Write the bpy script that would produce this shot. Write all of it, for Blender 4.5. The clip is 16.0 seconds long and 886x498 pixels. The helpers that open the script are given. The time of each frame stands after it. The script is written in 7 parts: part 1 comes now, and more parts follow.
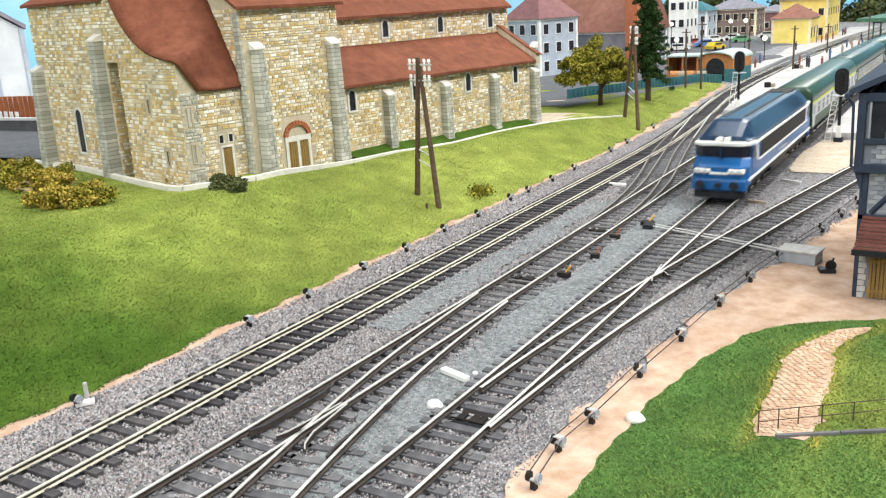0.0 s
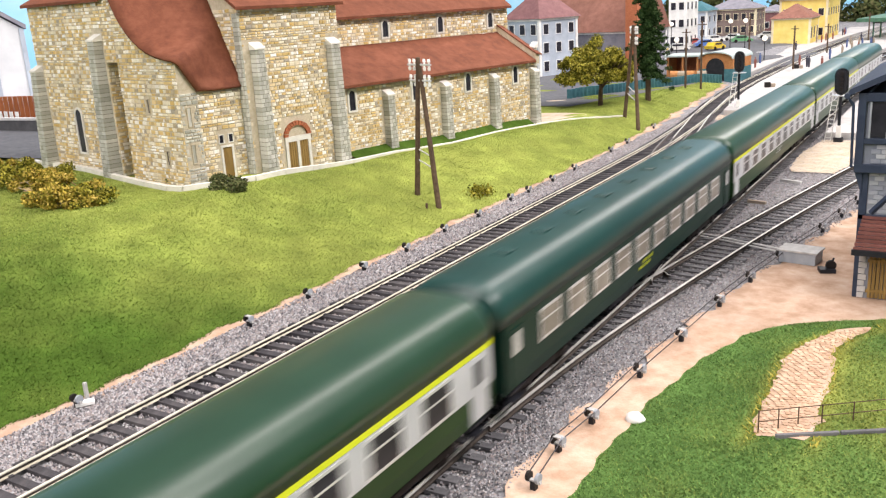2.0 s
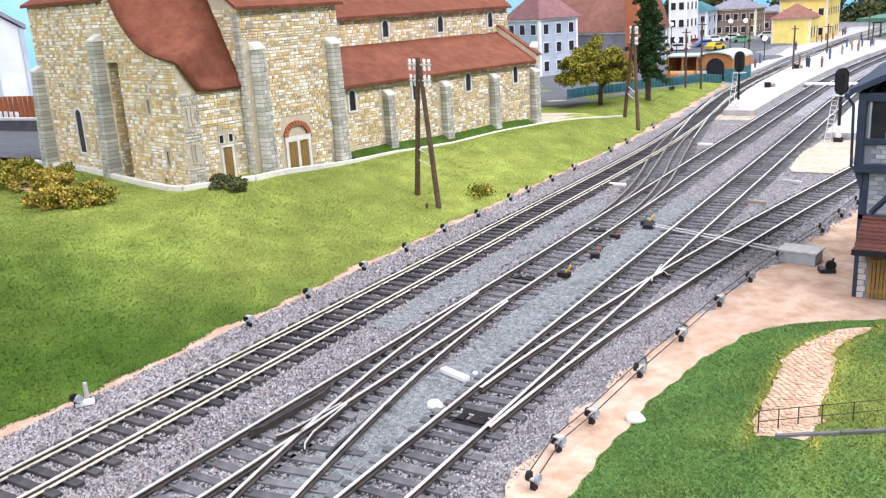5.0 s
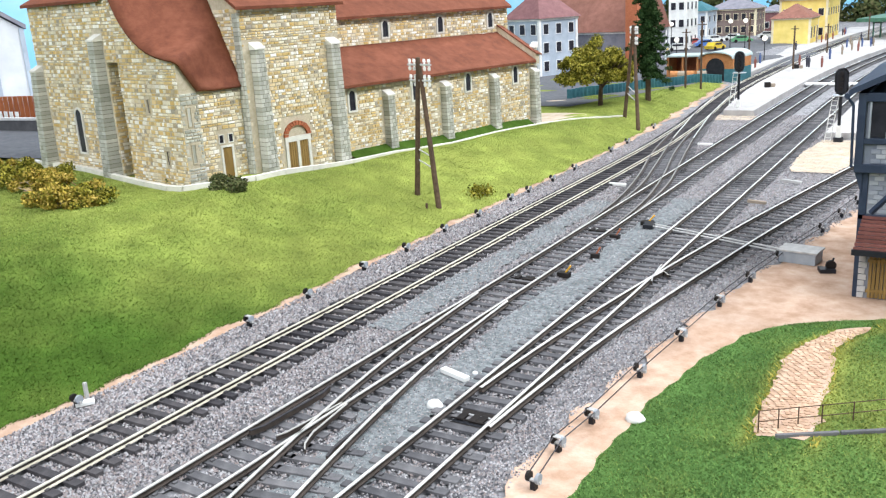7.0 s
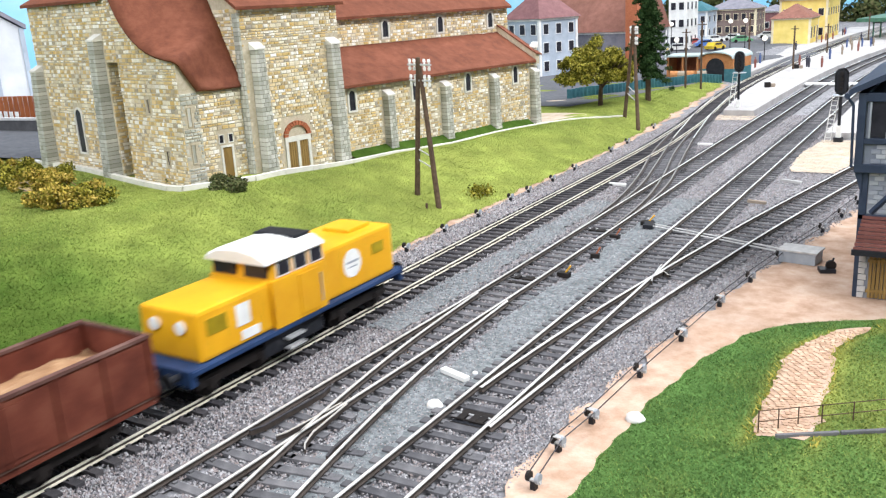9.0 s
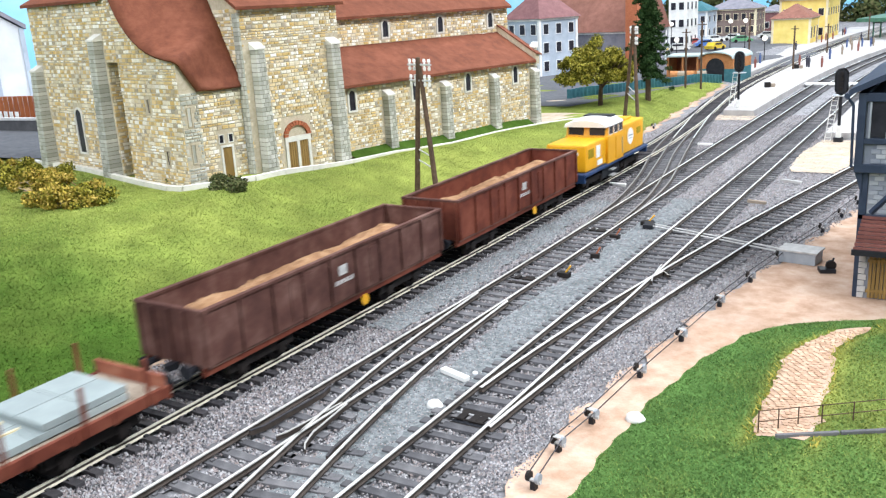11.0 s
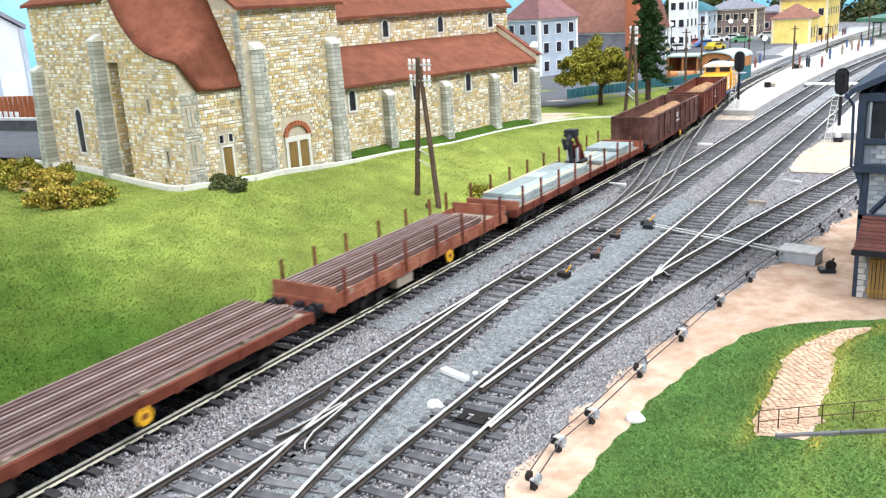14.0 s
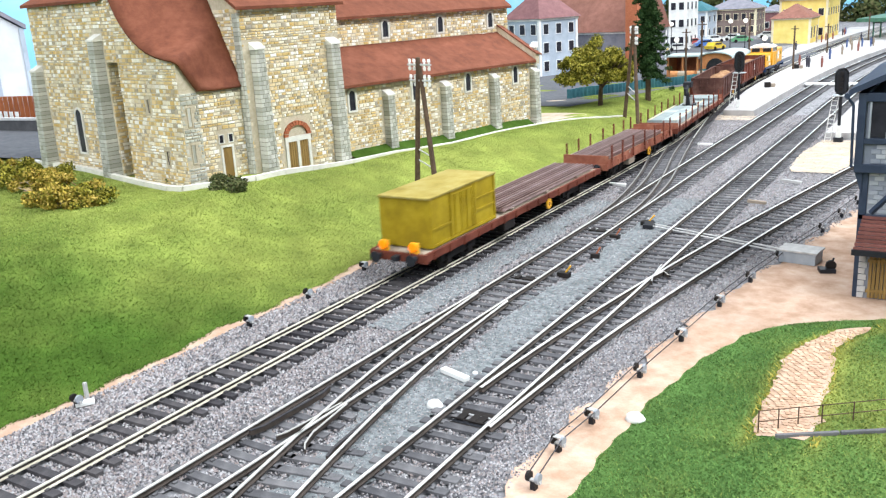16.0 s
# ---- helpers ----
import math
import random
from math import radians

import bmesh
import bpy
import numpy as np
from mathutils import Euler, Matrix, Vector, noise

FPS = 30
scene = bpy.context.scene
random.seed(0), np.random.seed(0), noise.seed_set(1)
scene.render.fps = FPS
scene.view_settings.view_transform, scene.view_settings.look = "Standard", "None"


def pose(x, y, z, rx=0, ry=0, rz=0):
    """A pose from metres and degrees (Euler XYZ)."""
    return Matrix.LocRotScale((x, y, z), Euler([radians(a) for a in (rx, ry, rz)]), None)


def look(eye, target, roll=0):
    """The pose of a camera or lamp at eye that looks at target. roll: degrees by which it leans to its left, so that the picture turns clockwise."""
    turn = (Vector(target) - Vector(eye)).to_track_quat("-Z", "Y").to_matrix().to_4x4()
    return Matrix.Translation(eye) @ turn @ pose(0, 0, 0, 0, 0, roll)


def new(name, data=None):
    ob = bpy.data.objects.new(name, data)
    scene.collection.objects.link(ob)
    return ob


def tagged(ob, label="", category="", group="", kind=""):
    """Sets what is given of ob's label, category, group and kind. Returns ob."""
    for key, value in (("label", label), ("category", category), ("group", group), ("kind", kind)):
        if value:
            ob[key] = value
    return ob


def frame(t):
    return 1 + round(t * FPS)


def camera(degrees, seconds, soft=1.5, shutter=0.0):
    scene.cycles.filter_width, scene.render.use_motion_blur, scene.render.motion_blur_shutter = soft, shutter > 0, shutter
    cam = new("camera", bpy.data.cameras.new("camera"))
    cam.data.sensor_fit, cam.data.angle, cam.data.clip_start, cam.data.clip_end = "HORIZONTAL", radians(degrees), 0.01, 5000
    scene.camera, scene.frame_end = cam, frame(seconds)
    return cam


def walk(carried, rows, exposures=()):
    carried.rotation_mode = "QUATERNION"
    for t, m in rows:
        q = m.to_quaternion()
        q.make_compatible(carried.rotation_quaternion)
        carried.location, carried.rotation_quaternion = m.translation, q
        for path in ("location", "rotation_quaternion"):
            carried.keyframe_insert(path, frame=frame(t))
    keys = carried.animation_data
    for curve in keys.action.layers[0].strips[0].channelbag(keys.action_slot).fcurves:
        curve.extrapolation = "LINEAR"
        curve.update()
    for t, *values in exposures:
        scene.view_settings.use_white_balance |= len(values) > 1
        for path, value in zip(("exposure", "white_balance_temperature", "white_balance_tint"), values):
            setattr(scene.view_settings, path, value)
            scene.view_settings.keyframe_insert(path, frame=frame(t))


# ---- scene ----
# A model railway at 1:87 in an exhibition hall. Plan numbers are written at full size and brought to model size by K.
K = 1 / 87
cam = camera(54.06, 16.0, soft=1.25, shutter=0.5)
EYE = (0.0, 0.0, 11.006)


def eye_pose(yaw, pitch, roll):
    turn = Euler((radians(90 - pitch), 0, radians(yaw))).to_matrix().to_4x4()
    return Matrix.Translation([c * K for c in EYE]) @ turn @ pose(0, 0, 0, 0, 0, roll)


CAMERA_POSE = eye_pose(31.99, 15.787, -3.353)
walk(cam, [(0, CAMERA_POSE), (16, CAMERA_POSE)],
     exposures=[(0, -.05, 6750, 7), (.7, -.06, 6850, 7), (1.5, 0.0, 7850, 13), (2.0, .03, 7050, 17), (3.0, .06, 6350, 23), (4.0, .05, 6270, 24), (5.5, .03, 6230, 12), (7.0, .01, 6250, 9), (9.0, .01, 6330, 11), (11.5, .11, 6180, 9), (16.0, .14, 6230, 8)])

# ---- light: a bright hall, rows of ceiling lights over the layout ----
world = bpy.data.worlds.new("hall")
scene.world = world
world.use_nodes = True
world.node_tree.nodes["Background"].inputs["Color"].default_value = (0.82, 0.92, 1.0, 1)
world.node_tree.nodes["Background"].inputs["Strength"].default_value = 0.25


def hall_light(x, y, z, sx, sy, watts, target):
    lamp = bpy.data.lights.new("hall_lamp", "AREA")
    lamp.shape, lamp.size, lamp.size_y, lamp.energy, lamp.color = "RECTANGLE", sx, sy, watts, (0.985, 0.99, 1.0)
    ob = new("hall_lamp", lamp)
    ob.matrix_world = look((x, y, z), target)


hall_light(1.35, 0.4, 1.95, 2.8, 0.4, 96, (-0.4, 0.6, 0))
# unseen lamp behind the camera, added to brighten the church's end faces
hall_light(-0.7, -1.7, 1.8, 0.5, 2.4, 62, (-0.4, 0.6, 0))
hall_light(-0.1, 1.3, 2.3, 0.4, 2.6, 34, (-0.3, 1.2, 0))
# the long tube row above the tracks
hall_light(-0.17, 3.7, 1.3, 0.26, 5.4, 43, (-0.17, 3.701, 0))


# ---- building helpers ----
def thing(name, x, y, z=0.0, rz=0.0, label="", category="", group="", kind=""):
    ob = new(name)
    ob.empty_display_size = 0.01
    ob.matrix_basis = pose(x * K, y * K, z * K, 0, 0, rz)
    return tagged(ob, label, category, group, kind)


def part(name, bm, material, parent=None, label="", smooth=False):
    for v in bm.verts:
        v.co *= K
    bmesh.ops.recalc_face_normals(bm, faces=bm.faces[:])
    me = bpy.data.meshes.new(name)
    bm.to_mesh(me)
    bm.free()
    for m in material if isinstance(material, (list, tuple)) else [material]:
        me.materials.append(m)
    if smooth:
        me.polygons.foreach_set("use_smooth", [True] * len(me.polygons))
    ob = new(name, me)
    ob.parent = parent
    if label:
        ob["label"] = label
    return ob


def raw(name, verts, faces, material, parent=None, label="", smooth=False):
    me = bpy.data.meshes.new(name)
    me.from_pydata((np.asarray(verts, float) * K).tolist(), [], faces)
    for m in material if isinstance(material, (list, tuple)) else [material]:
        me.materials.append(m)
    if smooth:
        me.polygons.foreach_set("use_smooth", [True] * len(me.polygons))
    ob = new(name, me)
    ob.parent = parent
    if label:
        ob["label"] = label
    return ob


def box(bm, x0, x1, y0, y1, z0, z1, m=None, bevel=0.0):
    vs = bmesh.ops.create_cube(bm, size=1)["verts"]
    for v in vs:
        v.co = Vector((x0 + (x1 - x0) * (v.co.x + .5), y0 + (y1 - y0) * (v.co.y + .5), z0 + (z1 - z0) * (v.co.z + .5)))
    if bevel:
        es = list({e for v in vs for e in v.link_edges})
        r = bmesh.ops.bevel(bm, geom=es, offset=bevel, segments=2, affect="EDGES", profile=.6)
        vs = list({v for f in r["faces"] for v in f.verts} | {v for v in vs if v.is_valid})
    if m is not None:
        bmesh.ops.transform(bm, matrix=m, verts=vs)
    return vs


def cyl(bm, a, b, r0, r1=None, n=8):
    a, b = Vector(a), Vector(b)
    d = b - a
    m = Matrix.Translation((a + b) / 2) @ d.to_track_quat("Z", "Y").to_matrix().to_4x4()
    return bmesh.ops.create_cone(bm, cap_ends=True, segments=n, radius1=r0, radius2=r0 if r1 is None else r1, depth=d.length, matrix=m)["verts"]


def prism(bm, pts, axis, a, b):
    """A closed outline, pushed from a to b along an axis. Outline pairs run in the other two axes in order."""
    def at(p, q):
        return {"x": (q, p[0], p[1]), "y": (p[0], q, p[1]), "z": (p[0], p[1], q)}[axis]
    va, vb = [bm.verts.new(at(p, a)) for p in pts], [bm.verts.new(at(p, b)) for p in pts]
    n = len(pts)
    bm.faces.new(va)
    bm.faces.new(vb[::-1])
    for i in range(n):
        bm.faces.new((va[i], vb[i], vb[(i + 1) % n], va[(i + 1) % n]))
    return va + vb


def loft(bm, rings, closed=True, caps=True):
    rows = [[bm.verts.new(p) for p in r] for r in rings]
    n = len(rows[0])
    for r0, r1 in zip(rows, rows[1:]):
        for i in range(n if closed else n - 1):
            bm.faces.new((r0[i], r0[(i + 1) % n], r1[(i + 1) % n], r1[i]))
    if caps:
        bm.faces.new(rows[0])
        bm.faces.new(rows[-1][::-1])
    return rows


def B():
    return bmesh.new()


def boxes(*dims, bevel=0.0):
    bm = B()
    for d in dims:
        box(bm, *d, bevel=bevel)
    return bm


def smooth_step(a, b, x):
    t = np.clip((x - a) / (b - a), 0, 1)
    return t * t * (3 - 2 * t)


# ---- materials ----
def mat(name, colours, rough=0.7, metal=0.0, scale=2.0, detail=4.0, bump=0.0, bump_scale=None, spec=0.3, island=0.0, alpha=None, coat=0.0, stretch=None):
    """colours: two or three base colours mixed by noise, at scale patches a full-size metre; island: how far each loose piece varies."""
    m = bpy.data.materials.new(name)
    m.use_nodes = True
    nt = m.node_tree
    bs = nt.nodes["Principled BSDF"]
    bs.inputs["Roughness"].default_value, bs.inputs["Metallic"].default_value = rough, metal
    bs.inputs["Specular IOR Level"].default_value = spec
    bs.inputs["Coat Weight"].default_value = coat
    tc = nt.nodes.new("ShaderNodeTexCoord")
    vec = tc.outputs["Object"]
    if stretch:
        mp = nt.nodes.new("ShaderNodeMapping")
        mp.inputs["Scale"].default_value = stretch
        nt.links.new(vec, mp.inputs["Vector"])
        vec = mp.outputs["Vector"]

    def noise_at(s, d):
        n = nt.nodes.new("ShaderNodeTexNoise")
        n.inputs["Scale"].default_value, n.inputs["Detail"].default_value = s * 87, d
        n.inputs["Roughness"].default_value = 0.65
        nt.links.new(vec, n.inputs["Vector"])
        return n.outputs["Fac"]
    ramp = nt.nodes.new("ShaderNodeValToRGB")
    el = ramp.color_ramp.elements
    cs = [(*c, 1) for c in colours]
    if len(cs) == 1:
        cs = [tuple(v * .9 for v in cs[0][:3]) + (1,), tuple(min(1, v * 1.08) for v in cs[0][:3]) + (1,)]
    while len(el) < len(cs):
        el.new(0.5)
    for i, c in enumerate(cs):
        el[i].position, el[i].color = 0.32 + 0.36 * i / (len(cs) - 1), c
    fac = noise_at(scale, detail)
    if island:
        gi = nt.nodes.new("ShaderNodeNewGeometry")
        oi = nt.nodes.new("ShaderNodeObjectInfo")
        add = nt.nodes.new("ShaderNodeMath")
        add.operation = "ADD"
        nt.links.new(gi.outputs["Random Per Island"], add.inputs[0])
        nt.links.new(oi.outputs["Random"], add.inputs[1])
        fr = nt.nodes.new("ShaderNodeMath")
        fr.operation = "FRACT"
        nt.links.new(add.outputs[0], fr.inputs[0])
        mx = nt.nodes.new("ShaderNodeMix")
        mx.inputs[0].default_value = island
        nt.links.new(fac, mx.inputs[2])
        nt.links.new(fr.outputs[0], mx.inputs[3])
        fac = mx.outputs[0]
        for i in range(len(cs)):
            el[i].position = (0.32 + 0.36 * i / (len(cs) - 1)) * (1 - island) + island * (0.04 + 0.92 * i / (len(cs) - 1))
    nt.links.new(fac, ramp.inputs["Fac"])
    # a second, coarser weathering on top of the grain
    coarse = noise_at(scale * 0.13, 3)
    mp2 = nt.nodes.new("ShaderNodeMapRange")
    mp2.inputs["From Min"].default_value, mp2.inputs["From Max"].default_value = 0.3, 0.7
    mp2.inputs["To Min"].default_value, mp2.inputs["To Max"].default_value = 0.84, 1.12
    nt.links.new(coarse, mp2.inputs["Value"])
    mul = nt.nodes.new("ShaderNodeMix")
    mul.data_type, mul.blend_type = "RGBA", "MULTIPLY"
    mul.inputs["Factor"].default_value = 1
    nt.links.new(ramp.outputs["Color"], mul.inputs[6])
    nt.links.new(mp2.outputs["Result"], mul.inputs[7])
    nt.links.new(mul.outputs[2], bs.inputs["Base Color"])
    if bump:
        b = nt.nodes.new("ShaderNodeBump")
        b.inputs["Strength"].default_value, b.inputs["Distance"].default_value = bump, 0.05 * K
        nt.links.new(noise_at(bump_scale or scale * 4, 3), b.inputs["Height"])
        nt.links.new(b.outputs["Normal"], bs.inputs["Normal"])
    return m


def glow(name, colour, strength):
    m = mat(name, [colour], 0.4)
    bs = m.node_tree.nodes["Principled BSDF"]
    bs.inputs["Emission Color"].default_value, bs.inputs["Emission Strength"].default_value = (*colour, 1), strength
    return m


M_ballast = mat("ballast", [(.13, .13, .138), (.25, .25, .265), (.39, .385, .40)], .9, scale=4, bump=.9, bump_scale=9, spec=.15)
M_grain = mat("ballast_grains", [(.08, .078, .088), (.22, .215, .23), (.36, .30, .285), (.36, .355, .37), (.55, .54, .55)], .9, scale=1.5, island=.88, spec=.15)
M_fine = mat("fine_grey_gravel", [(.10, .112, .12), (.175, .192, .20), (.28, .30, .31)], .9, scale=6, bump=.8, bump_scale=12, spec=.12)
M_sand = mat("pink_sand", [(.39, .25, .17), (.50, .35, .26), (.58, .44, .35)], .92, scale=1.2, detail=8, bump=.5, bump_scale=8, spec=.1)
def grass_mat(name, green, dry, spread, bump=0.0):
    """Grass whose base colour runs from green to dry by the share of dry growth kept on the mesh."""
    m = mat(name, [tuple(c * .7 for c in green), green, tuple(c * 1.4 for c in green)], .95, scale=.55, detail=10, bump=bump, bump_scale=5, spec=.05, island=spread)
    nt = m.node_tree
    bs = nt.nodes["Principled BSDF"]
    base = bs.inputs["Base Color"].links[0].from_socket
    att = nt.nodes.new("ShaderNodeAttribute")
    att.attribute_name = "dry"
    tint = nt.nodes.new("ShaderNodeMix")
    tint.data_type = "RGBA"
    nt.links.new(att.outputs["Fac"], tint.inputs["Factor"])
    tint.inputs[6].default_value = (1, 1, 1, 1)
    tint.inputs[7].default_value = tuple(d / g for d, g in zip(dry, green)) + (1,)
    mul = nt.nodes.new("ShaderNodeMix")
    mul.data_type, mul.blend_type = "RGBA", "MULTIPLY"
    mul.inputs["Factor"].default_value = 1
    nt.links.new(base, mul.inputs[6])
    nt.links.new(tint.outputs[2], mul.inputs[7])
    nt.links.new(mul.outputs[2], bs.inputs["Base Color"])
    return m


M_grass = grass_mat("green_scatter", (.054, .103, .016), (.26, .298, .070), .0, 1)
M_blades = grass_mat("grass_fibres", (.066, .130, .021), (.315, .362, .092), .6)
M_mound = grass_mat("mound_grass", (.080, .155, .042), (.26, .27, .065), .0, .9)
M_mound_blades = grass_mat("mound_fibres", (.105, .200, .056), (.33, .335, .08), .55)
M_dry = mat("dry_grass_fibres", [(.30, .27, .05), (.42, .36, .07), (.50, .42, .10)], .9, scale=.2, detail=6, island=.4, spec=.08)
M_pale_sand = mat("cream_sand", [(.43, .34, .25), (.51, .42, .325), (.58, .50, .41)], .92, scale=1.5, detail=8, bump=.4, bump_scale=8, spec=.1)
M_rail = mat("rail_steel", [(.66, .65, .62), (.84, .83, .80)], .36, .45, scale=1, spec=.5)
M_railpale = mat("rail_pale", [(.66, .63, .52), (.84, .81, .70)], .38, .35, scale=1, spec=.5)
M_sleeper = mat("sleeper_dark", [(.026, .025, .03), (.058, .055, .06), (.10, .093, .095)], .85, scale=3, bump=.5, island=.4, spec=.2)
M_sleeper_grey = mat("sleeper_grey", [(.07, .07, .077), (.12, .119, .127), (.18, .177, .183)], .88, scale=3, bump=.5, island=.4, spec=.15)
M_railfoot = mat("rail_foot_pale", [(.52, .48, .38), (.72, .68, .56)], .5, .1, scale=1)
M_raildark = mat("rail_dark", [(.20, .19, .185), (.31, .295, .285)], .5, .3, scale=1, spec=.4)
M_railside = mat("rail_rust", [(.04, .032, .027), (.085, .068, .058)], .7, .2, scale=2)
M_black = mat("black_iron", [(.008, .009, .013), (.020, .022, .028)], .55, scale=3)
M_asphalt = mat("asphalt_grey", [(.085, .088, .10), (.135, .138, .15)], .9, scale=2, bump=.4)
M_platform = mat("pale_concrete", [(.40, .385, .38), (.50, .485, .48)], .85, scale=1.5, bump=.2)
M_mortar = mat("pale_mortar", [(.48, .41, .29), (.62, .55, .42)], .9, scale=4, bump=.5)
M_stone = mat("field_stone", [(.42, .38, .31), (.64, .45, .17), (.76, .59, .31), (.74, .66, .50), (.86, .79, .64), (.95, .93, .90)], .88, scale=5, detail=5, bump=.5, island=.86, spec=.12)
M_joint = mat("grey_joint", [(.20, .20, .155), (.27, .27, .21)], .92, scale=4, bump=.3)
M_ashlar = mat("grey_ashlar", [(.36, .36, .30), (.48, .48, .42), (.63, .62, .56)], .88, scale=4, bump=.4, island=.7, spec=.12)
M_cap = mat("pale_cap", [(.66, .64, .58), (.78, .76, .70)], .85, scale=2, bump=.2)
M_roof = mat("red_tiles", [(.13, .042, .023), (.175, .058, .031), (.22, .080, .046)], .8, scale=1.2, detail=8, bump=.5, bump_scale=7, spec=.2)
M_brick = mat("red_brick", [(.34, .10, .05), (.47, .17, .08)], .85, scale=5, bump=.3)
M_pane = mat("dark_pane", [(.012, .012, .018), (.03, .03, .042)], .3, scale=2, spec=.3)
M_door = mat("brown_door", [(.20, .12, .035), (.30, .19, .06)], .7, scale=3, bump=.3, stretch=(1, 1, .2))
M_wood = mat("dark_pole_wood", [(.07, .045, .03), (.13, .085, .055)], .85, scale=4, bump=.4)
M_white = mat("white_paint", [(.76, .76, .74), (.84, .84, .82)], .6, scale=3)
M_concrete = mat("weathered_concrete", [(.42, .42, .42), (.58, .57, .56)], .88, scale=3, bump=.3)
M_blue = mat("loco_blue", [(.005, .082, .25), (.008, .105, .31)], .3, scale=.6, spec=.4)
M_navy = mat("loco_dark_blue", [(.008, .028, .065), (.013, .042, .092)], .26, scale=.6, spec=.45)
M_green = mat("coach_green", [(.010, .036, .010), (.015, .046, .014)], .4, scale=.5, spec=.22)
M_dgreen = mat("coach_dark_green", [(.004, .022, .016), (.006, .028, .020)], .4, scale=.5, spec=.15)
M_roofgreen = mat("coach_roof_green", [(.008, .040, .021), (.013, .050, .027)], .34, scale=.5, spec=.6)
M_rooftone = mat("coach_roof_teal", [(.004, .036, .031), (.006, .045, .039)], .36, scale=.5, spec=.55)
M_blind = mat("drawn_blind_pane", [(.12, .11, .09), (.22, .20, .17), (.30, .28, .24)], .35, scale=1.2, spec=.4)
M_grey = mat("coach_light_grey", [(.42, .44, .46), (.50, .52, .54)], .36, scale=.6, spec=.35)
M_stripe = mat("yellow_stripe", [(.52, .58, .02), (.60, .66, .03)], .5, scale=1)
M_alu = mat("window_frame_metal", [(.55, .56, .57), (.7, .7, .7)], .35, .4, scale=1)
M_yellow = mat("loco_yellow", [(.74, .35, .006), (.82, .42, .01)], .4, scale=.8, spec=.45)
M_cyellow = mat("container_yellow", [(.25, .175, .004), (.33, .235, .006), (.41, .30, .015)], .6, scale=1.2, detail=6, bump=.2)
M_croof = mat("container_roof_olive", [(.24, .18, .03), (.33, .26, .06), (.38, .32, .11)], .7, scale=1, detail=6)
M_frameblue = mat("frame_blue", [(.015, .04, .11), (.025, .06, .16)], .5, scale=1)
M_rust = mat("wagon_rust", [(.085, .021, .013), (.14, .036, .021), (.19, .06, .036)], .7, scale=1.0, detail=8, bump=.3, spec=.25)
M_rustgrey = mat("wagon_rust_grey", [(.055, .022, .018), (.10, .045, .036), (.17, .095, .078)], .78, scale=.8, detail=8, bump=.3, spec=.25)
M_rustin = mat("wagon_inside", [(.11, .055, .04), (.18, .10, .078)], .85, scale=1, detail=6, bump=.3)
M_redbrown = mat("wagon_red_brown", [(.17, .048, .028), (.26, .085, .05), (.34, .14, .085)], .72, scale=1.2, detail=6, bump=.2)
M_load = mat("earth_load", [(.20, .10, .05), (.31, .175, .09), (.40, .25, .14)], .95, scale=2, detail=8, bump=1, bump_scale=6)
M_slab = mat("concrete_slab", [(.21, .25, .255), (.31, .355, .355), (.41, .45, .445)], .8, scale=.7, detail=8, bump=.3, island=.35)
M_plank = mat("weathered_plank", [(.28, .22, .17), (.40, .34, .27)], .85, scale=1.5, bump=.3, stretch=(1, .15, 1))
M_railload = mat("rusty_rails", [(.15, .09, .08), (.27, .18, .165), (.42, .32, .31)], .45, .3, scale=1.5, island=.5)
M_amber = glow("amber_lamp", (1.0, .20, .0), .75)
M_disc = mat("yellow_disc", [(.72, .36, .02), (.80, .44, .03)], .5, scale=2)
M_darkwall = mat("dark_wall", [(.05, .05, .055), (.09, .09, .095)], .9, scale=1, bump=.3)
M_wheel = mat("dark_wheel", [(.010, .008, .008), (.026, .021, .019)], .6, .2, scale=2)
M_timber = mat("navy_timber", [(.022, .035, .065), (.04, .055, .09)], .6, scale=2, bump=.2)
M_infill = mat("grey_brick_infill", [(.14, .16, .20), (.21, .23, .28), (.32, .34, .38)], .85, scale=4, island=.6, bump=.3)
M_brickgrey = mat("pale_grey_brick", [(.22, .24, .29), (.32, .34, .39), (.46, .47, .50)], .85, scale=5, island=.7, bump=.3)
M_tin = mat("red_brown_planks", [(.16, .06, .05), (.25, .10, .085)], .7, scale=2, bump=.3, island=.4)
M_boxgrey = mat("grey_box_paint", [(.28, .31, .35), (.36, .39, .43)], .6, scale=2)
M_leaf = mat("olive_leaves", [(.035, .045, .008), (.14, .14, .018), (.33, .29, .035), (.46, .41, .09)], .85, scale=.4, island=.7, spec=.1)
M_conifer = mat("conifer_green", [(.012, .03, .01), (.03, .065, .02), (.06, .10, .035)], .9, scale=.6, island=.7, spec=.08)
M_bushleaf = mat("bush_leaves", [(.09, .09, .014), (.26, .22, .03), (.50, .37, .07), (.62, .46, .13)], .85, scale=.5, island=.7, spec=.1)
M_darkbush = mat("dark_bush_leaves", [(.04, .055, .02), (.09, .11, .04), (.14, .13, .06)], .9, scale=.6, island=.7, spec=.08)
M_sky = mat("painted_sky", [(.20, .55, .86), (.30, .66, .92), (.55, .80, .95)], .9, scale=.02)
M_silo = mat("pale_silo_wall", [(.58, .61, .64), (.70, .72, .74)], .85, scale=.3, detail=6)
M_fence = mat("rust_brown_fence", [(.26, .07, .02), (.36, .12, .04)], .8, scale=2, bump=.3, island=.4)
M_house = mat("grey_plaster", [(.36, .42, .50), (.46, .52, .60)], .85, scale=1)
M_purple = mat("purple_slate", [(.17, .08, .085), (.24, .12, .12)], .8, scale=1.5, bump=.3)
